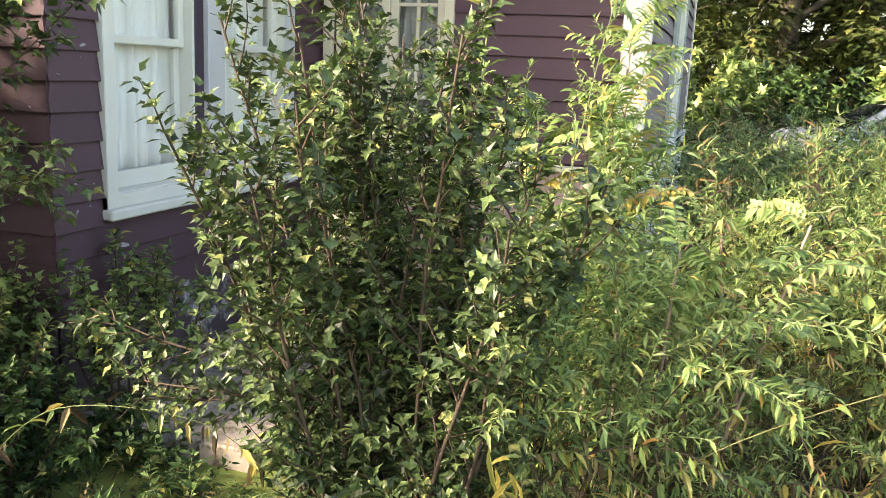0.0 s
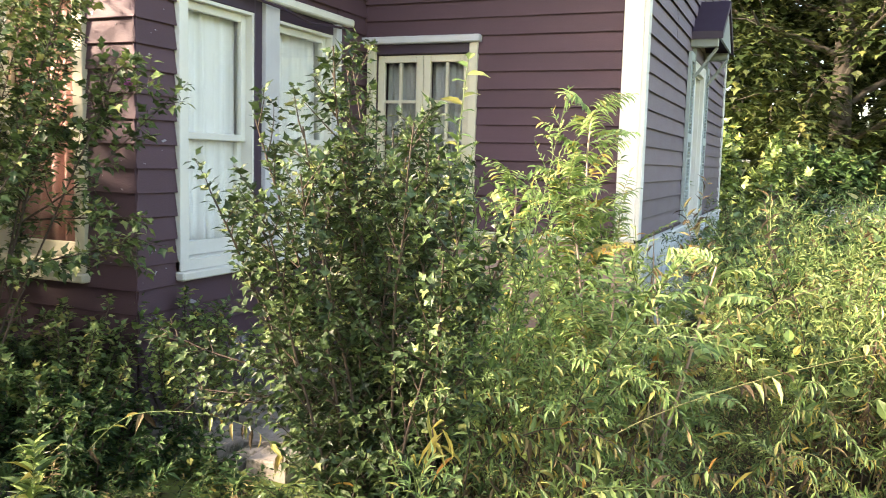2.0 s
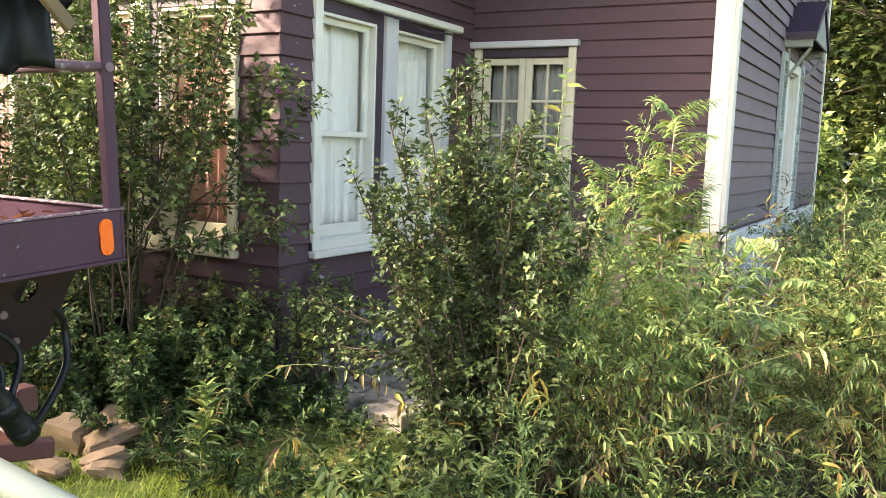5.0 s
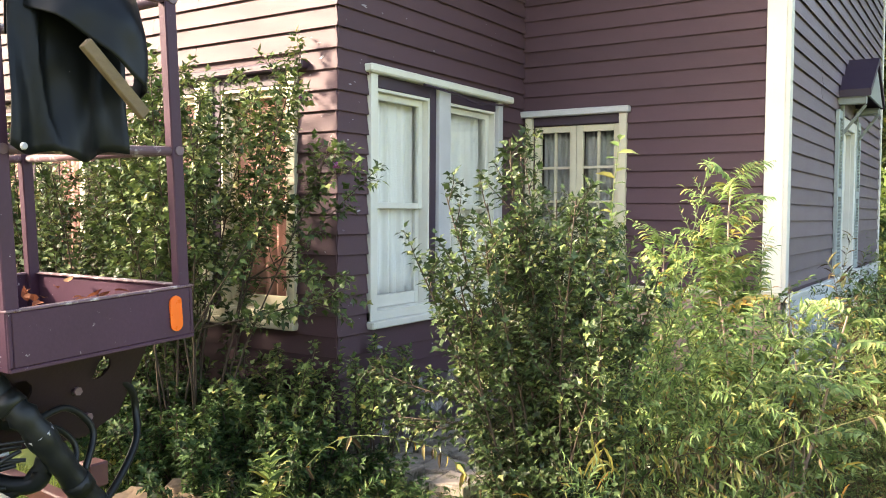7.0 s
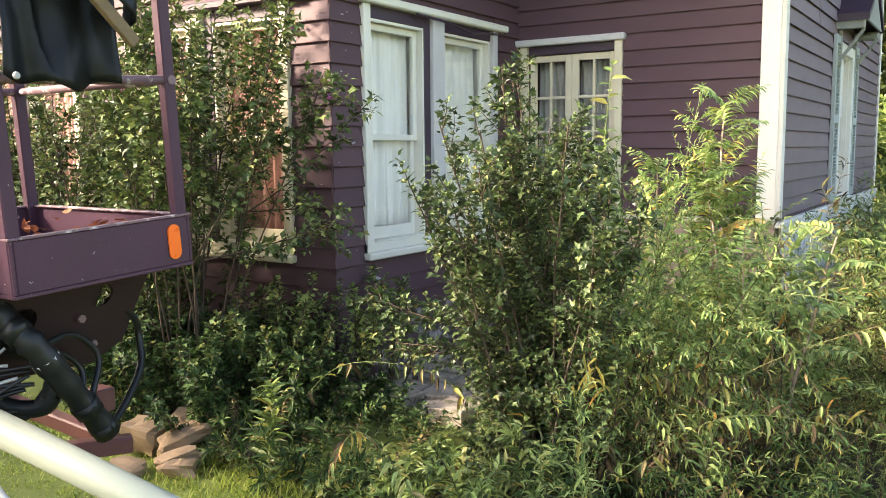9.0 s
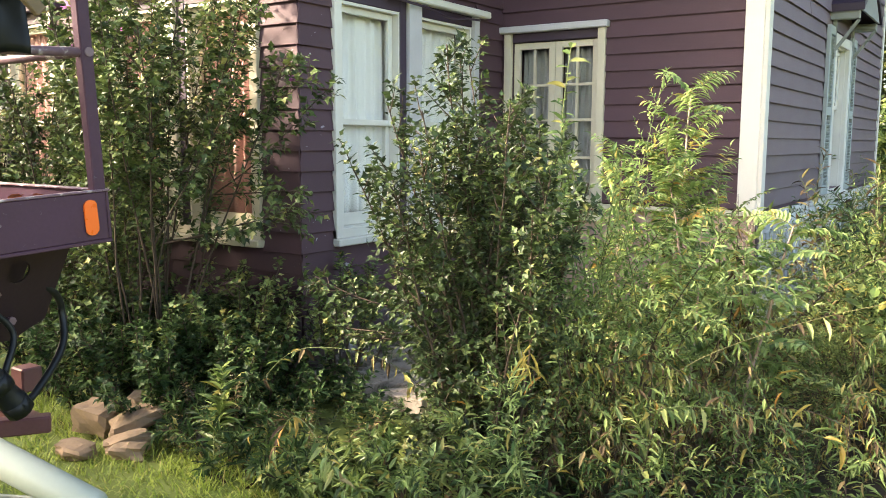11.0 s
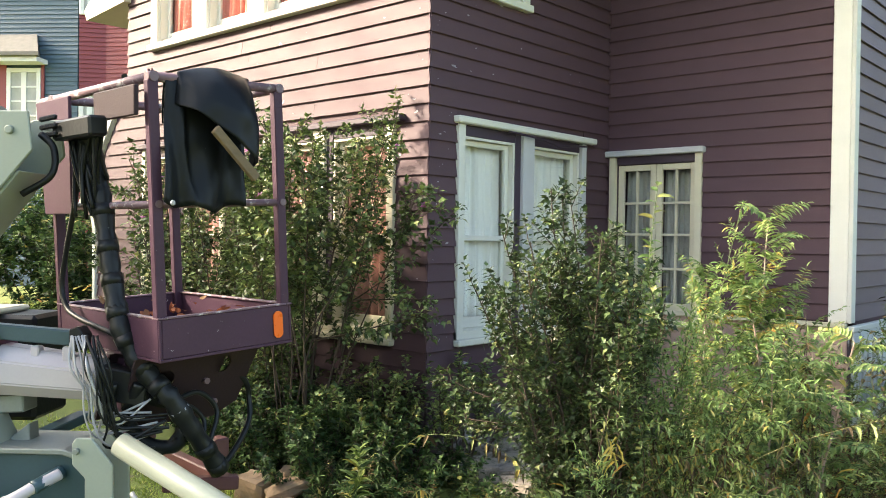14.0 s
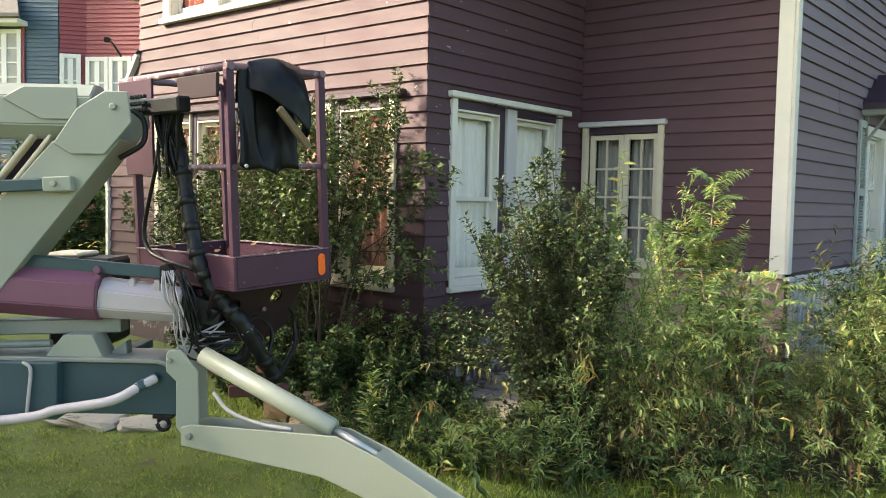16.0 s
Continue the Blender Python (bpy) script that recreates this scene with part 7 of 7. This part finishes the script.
def neighbour_houses():
    teal = empty("teal_house", "blue-grey clapboard house with white paned windows and a shingled hood", "house")
    d = (0.80, 0.60)
    E = Vector((-18.24, 7.57))                       # its right-hand corner
    w = 9.0
    m = face(E - Vector(d) * w, d)
    siding(teal, m, w, -0.4, 8.6, N_TEAL)
    slab("body", (0, -6.0, -0.4), (w, -0.03, 8.6), N_TEAL, teal, 0, m=m)
    far_window(teal, m, w - 1.62, w - 0.98, 3.35, 5.05, 2, 5)
    slab("window_surround", (w - 1.9, 0.023, 3.1), (w - 1.73, 0.06, 5.25), N_RED, teal, 0.005, m=m)
    slab("window_surround", (w - 0.87, 0.023, 3.1), (w - 0.80, 0.06, 5.25), N_RED, teal, 0.005, m=m)
    far_window(teal, m, w - 2.4, w - 0.95, 7.05, 8.3, 4, 3)
    bm = bmesh.new()
    vs = [bm.verts.new(p) for p in ((w - 3.2, 0.02, 5.95), (w - 1.0, 0.02, 5.95), (w - 0.62, 0.62, 5.42), (w - 3.6, 0.62, 5.42), (w - 3.6, 0.62, 5.34), (w - 0.62, 0.62, 5.34), (w - 0.9, 0.02, 5.34), (w - 3.3, 0.02, 5.34))]
    for q in ((0, 1, 2, 3), (3, 2, 5, 4), (4, 5, 6, 7), (1, 6, 5, 2), (0, 3, 4, 7)):
        bm.faces.new([vs[i] for i in q])
    bmesh.ops.recalc_face_normals(bm, faces=bm.faces)
    bmesh.ops.transform(bm, matrix=m, verts=bm.verts)
    part("hood", bm, N_ROOF, teal, "weathered grey shingle hood")
    slab("hood_fascia", (w - 3.5, 0.03, 5.22), (w - 0.72, 0.5, 5.335), N_WHITE, teal, 0.01, m=m)
    red = empty("red_house", "barn red clapboard house with a bay and white windows", "house")
    m1 = face((E.x + 0.02, E.y + 0.02), (0.45, 0.60))
    siding(red, m1, 0.60, -0.4, 8.6, N_RED)
    far_window(red, m1, 0.11, 0.38, 2.4, 4.5, 2, 4)
    far_window(red, m1, 0.11, 0.38, 6.5, 8.3, 2, 4)
    c = m1 @ Vector((0.60, 0, 0))
    m2 = face((c.x, c.y), (0.86, 0.50))
    siding(red, m2, 5.0, -0.4, 8.6, N_RED)
    for k in range(5):
        far_window(red, m2, 0.11 + k * 0.60, 0.49 + k * 0.60, 2.4, 4.45, 2, 4)
        far_window(red, m2, 0.11 + k * 0.60, 0.49 + k * 0.60, 6.5, 8.3, 2, 4)
    slab("body", (0.02, -4.0, -0.4), (5.0, -0.03, 8.6), N_RED, red, 0, m=m2)
    # street lamp arm before it
    lamp = empty("wall_lamp", "small dark gooseneck lamp on the red house", "lamp")
    q = m2 @ Vector((0.95, 0.1, 4.55))
    pipe("arm", [q, q + Vector((0.25, -0.35, 0.22)), q + Vector((0.55, -0.6, 0.22))], 0.025, L_BLACK, lamp)
    bm = bmesh.new()
    tube_into(bm, [q + Vector((0.5, -0.56, 0.24)), q + Vector((0.8, -0.8, 0.18))], [0.05, 0.07], 8)
    part("head", bm, L_BLACK, lamp)
    # both houses stand farther off and larger than laid out above
    c = Vector((1.7, -1.95, 1.69))
    for ob in (teal, red, lamp):
        ob.matrix_basis = Matrix.Translation(c) @ Matrix.Scale(1.3, 4) @ Matrix.Translation(Vector((0, 0, 0.40)) - c) @ ob.matrix_basis


neighbour_houses()


def tree(name, at, h, crown_r, crown_z, n_leaf, label, seed, leaf=0.16, slot=None, bare=0.0):
    """A tapered trunk with limbs and a crown of leaf clumps with gaps."""
    r = random.Random(seed)
    f = Foliage()
    slot = slot or MAPLE_LEAF
    pts = grow(r, (0, 0, -0.1), (0, 0, 1), h * 0.75, 8, 0.04)
    f.stem(BARK, pts, h * 0.028, h * 0.008, 8)
    tips = []
    for k in range(26):
        u = 0.10 + 0.90 * k / 26
        p, d = at_len(pts, u)
        rad = crown_r * math.sin(math.pi * min(0.96, 0.18 + 0.80 * u)) * r.uniform(0.75, 1.1)
        b = grow(r, p, out_dir(r, d, k * 2.4, 1.15 - 0.4 * u), rad, 6, 0.14, 0.05)
        f.stem(BARK, b, h * 0.008, h * 0.002, 5)
        for q in range(5):
            s, e = at_len(b, 0.3 + 0.7 * q / 5)
            tw = grow(r, s, out_dir(r, e, r.uniform(0, 6.28), 0.8), rad * r.uniform(0.2, 0.45), 4, 0.15, 0.1)
            f.stem(BARK, tw, h * 0.003, h * 0.001, 3)
            tips += [tw[-1], tw[2], s]
    per = max(1, n_leaf // len(tips))
    for t in tips:
        cr = crown_r * r.uniform(0.10, 0.2)
        for i in range(per):
            v = Vector((r.gauss(0, 1), r.gauss(0, 1), r.gauss(0, 0.55)))
            v = v.normalized() * cr * r.random() ** 0.4
            o = Vector((v.x, v.y, v.z * 0.5 - 0.25 * cr)) + Vector((r.gauss(0, .1), r.gauss(0, .1), 0))
            L = leaf * r.uniform(0.7, 1.3)
            f.leaf(slot, "maple", t + v, o.normalized() if o.length > 1e-4 else Vector((1, 0, 0)), Vector((v.x * 0.5, v.y * 0.5, abs(v.z) + cr * 0.7)).normalized(), L, L * 0.9)
    e = empty(name, label, "tree")
    e.matrix_basis = Matrix.Translation(at)
    ss = [BARK]
    V, F, M = f.stem_arrays(ss)
    ob = new("trunk", mesh_from("trunk", V, F, M, ss, True))
    ob.parent = e
    V, F, M = f.leaf_arrays([slot])
    ob = new("crown", mesh_from("crown", V, F, M, [slot]))
    ob.parent = e
    return e


near_maple = tree("maple_tree", (1.2, 24.5, 0), 13, 5.2, 4, 26000, "large maple tree with a dense green crown behind the house", 1, 0.22)
tree("maple_tree", (-4.6, 27.5, 0), 14, 5.5, 4, 13000, "large maple tree with a dense green crown behind the house", 2, 0.28)
tree("maple_tree", (7.0, 25.0, 0), 13, 5.2, 4, 20000, "large maple tree with a dense green crown behind the house", 3, 0.22)
tree("maple_tree", (3.8, 31.0, 0), 16, 6.5, 4, 13000, "large maple tree with a dense green crown behind the house", 4, 0.32)


# unseen trees added in the south-west to shade the lawn and lower walls
for x, y, a in ((-13.2, -8.6, 40), (-15.4, -5.4, 200), (-10.0, -11.8, 300)):
    copy_thing(near_maple, pose(x, y, 0, 0, 0, a) @ Matrix.Diagonal((0.95, 0.95, 0.79, 1)))


def far_woods():
    """A dark mass of far leaves that closes the view behind the trees."""
    rng = np.random.default_rng(12)
    f = Foliage()
    n = 15000
    x = rng.uniform(-16, 22, n)
    y = 36 + rng.uniform(-2.5, 2.5, n)
    top = 11 + 3 * np.sin(x * 0.55) + 2 * np.sin(x * 1.7 + 1)
    z = top * rng.uniform(0.0, 1.0, n) ** 0.9
    y -= 2.2 * np.sin(x * 1.3 + z * 0.9)
    D = rng.normal(0, 1, (n, 3)) * [1, 1, 0.5] + [0, -0.3, -0.3]
    N = rng.normal(0, 0.5, (n, 3)) + [0, -0.6, 0.9]
    L = rng.uniform(0.35, 0.75, n)
    f.leaves[(MAPLE_LEAF, "maple")] = np.concatenate([np.stack([x, y, z], 1), D, N, L[:, None], L[:, None]], 1)
    V, F, M = f.leaf_arrays([MAPLE_LEAF])
    tagged(new("far_woods", mesh_from("far_woods", V, F, M, [MAPLE_LEAF])), "dense dark green woods in the distance", "woods", kind="stuff")


far_woods()


def far_bushes():
    """Bushes that close the distance beyond the weeds and the lawn."""
    r = random.Random(404)
    for i, (x, y, h, sp, sl, lf) in enumerate(((-1.0, 17.5, 2.6, 1.5, BROAD_LEAF, .20), (1.4, 19.0, 2.2, 1.6, LOW_LEAF, .22), (4.2, 19.5, 2.4, 1.6, BROAD_LEAF, .22), (7.0, 18.5, 2.6, 1.8, LOW_LEAF, .22),
                                               (-10.5, 5.6, 2.1, 1.1, LOW_LEAF, .11), (-12.2, 4.6, 2.3, 1.3, LOW_LEAF, .12), (-12.2, 6.6, 2.4, 1.3, LOW_LEAF, .12), (-9.6, 4.3, 1.0, 0.8, LOW_LEAF, .10), (-13.8, 3.4, 2.0, 1.4, LOW_LEAF, .13), (-10.9, 3.2, 0.75, 0.9, BROAD_LEAF, .10), (-8.9, 6.0, 2.6, 1.0, LOW_LEAF, .12), (-8.6, 3.9, 0.55, 0.7, BROAD_LEAF, .09), (-13.0, 5.4, 2.9, 1.5, LOW_LEAF, .14), (-11.3, 6.4, 2.7, 1.4, LOW_LEAF, .13), (-14.2, 7.2, 3.2, 1.7, LOW_LEAF, .15), (-16.5, 4.2, 3.0, 1.8, LOW_LEAF, .16), (-15.0, 6.0, 2.9, 1.6, LOW_LEAF, .14))):
        rr = random.Random(500 + i)
        f = shrub(rr, 18, sp, h, leaf=lf, twig_n=14, leaves_n=11, low=0.05, slot=sl)
        if x < -8 and i % 2 == 1:
            for k in range(60):
                p = Vector((rr.gauss(0, sp * 0.6), rr.gauss(0, sp * 0.6), h * rr.uniform(0.75, 1.0)))
                f.leaf(YELLOW_LEAF if i != 8 else PETAL, "ovate", p, Vector((rr.gauss(0, 1), rr.gauss(0, 1), 0.4)), Vector((0, 0, 1)), 0.09, 0.07)
        plant_thing("garden_bush", f, "leafy garden bush in the distance" if sl is not WEED_LEAF else "garden bush with yellow goldenrod heads in the distance", "bush", pose(x, y, 0, 0, 0, 40 * i), "bushes beyond the lawn")


far_bushes()

CAR_BLUE = tex_mat("pale_silver_car_paint", (0.38, 0.39, 0.39), 0.25, 0.2, spread=0.05, bump=0.0)
CAR_DARK = tex_mat("dark_car_paint", (0.03, 0.035, 0.05), 0.2, 0.2, spread=0.05, bump=0.0)
CAR_GLASS = tex_mat("dark_car_glass", (0.02, 0.025, 0.03), 0.08, spread=0.05, bump=0.0)
TYRE = tex_mat("tyre_rubber", (0.02, 0.02, 0.02), 0.8, spread=0.2)


def car(at, turn, paint, label):
    e = empty("car", label, "car")
    e.matrix_basis = Matrix.Translation(at) @ Matrix.Rotation(radians(turn), 4, "Z")
    prof = [(-2.1, 0.35), (-2.15, 0.75), (-1.95, 0.92), (-1.2, 0.98), (-0.55, 1.42), (0.75, 1.46), (1.55, 1.02), (2.05, 0.95), (2.15, 0.6), (2.1, 0.35)]
    bm = bmesh.new()
    rows = []
    for y, s in ((-0.86, 0.0), (-0.80, 1.0), (0.80, 1.0), (0.86, 0.0)):
        rows.append([bm.verts.new((x, y * (0.86 if z > 1.2 else 1.0), z if s else 0.35 + (z - 0.35) * 0.94)) for x, z in prof])
    n = len(prof)
    for a, b in zip(rows, rows[1:]):
        for i in range(n):
            bm.faces.new((a[i], a[(i + 1) % n], b[(i + 1) % n], b[i]))
    bm.faces.new(rows[0])
    bm.faces.new(rows[-1][::-1])
    bmesh.ops.recalc_face_normals(bm, faces=bm.faces)
    bmesh.ops.bevel(bm, geom=list(bm.edges), offset=0.03, segments=2, affect="EDGES")
    part("body", bm, paint, e, smooth=True)
    for y in (-0.775, 0.775):
        bm = bmesh.new()
        v = [bm.verts.new((x, y * k, z)) for x, z, k in ((-1.0, 1.03, 1.1), (-0.5, 1.36, 0.98), (0.68, 1.39, 0.98), (1.3, 1.05, 1.1))]
        bm.faces.new(v)
        bmesh.ops.solidify(bm, geom=list(bm.faces), thickness=0.02)
        part("side_window", bm, CAR_GLASS, e)
    for x0, z0, x1, z1 in ((-1.22, 1.0, -0.58, 1.42), (1.5, 1.06, 0.8, 1.45)):
        bm = bmesh.new()
        v = [bm.verts.new(p) for p in ((x0, -0.66, z0 + 0.02), (x0, 0.66, z0 + 0.02), (x1, 0.58, z1 + 0.01), (x1, -0.58, z1 + 0.01))]
        bm.faces.new(v)
        bmesh.ops.solidify(bm, geom=list(bm.faces), thickness=0.02)
        part("windscreen", bm, CAR_GLASS, e)
    for x in (-1.35, 1.35):
        for y in (-0.86, 0.70):
            bm = bmesh.new()
            tube_into(bm, [(x, y, 0.32), (x, y + 0.02, 0.32), (x, y + 0.14, 0.32), (x, y + 0.16, 0.32)], [0.29, 0.32, 0.32, 0.29], 18)
            part("wheel", bm, TYRE, e)


car((3.0, 16.6, 0), 8, CAR_BLUE, "pale silver parked car behind the weeds")
car((5.2, 19.2, 0), 5, CAR_DARK, "dark parked car behind the weeds")
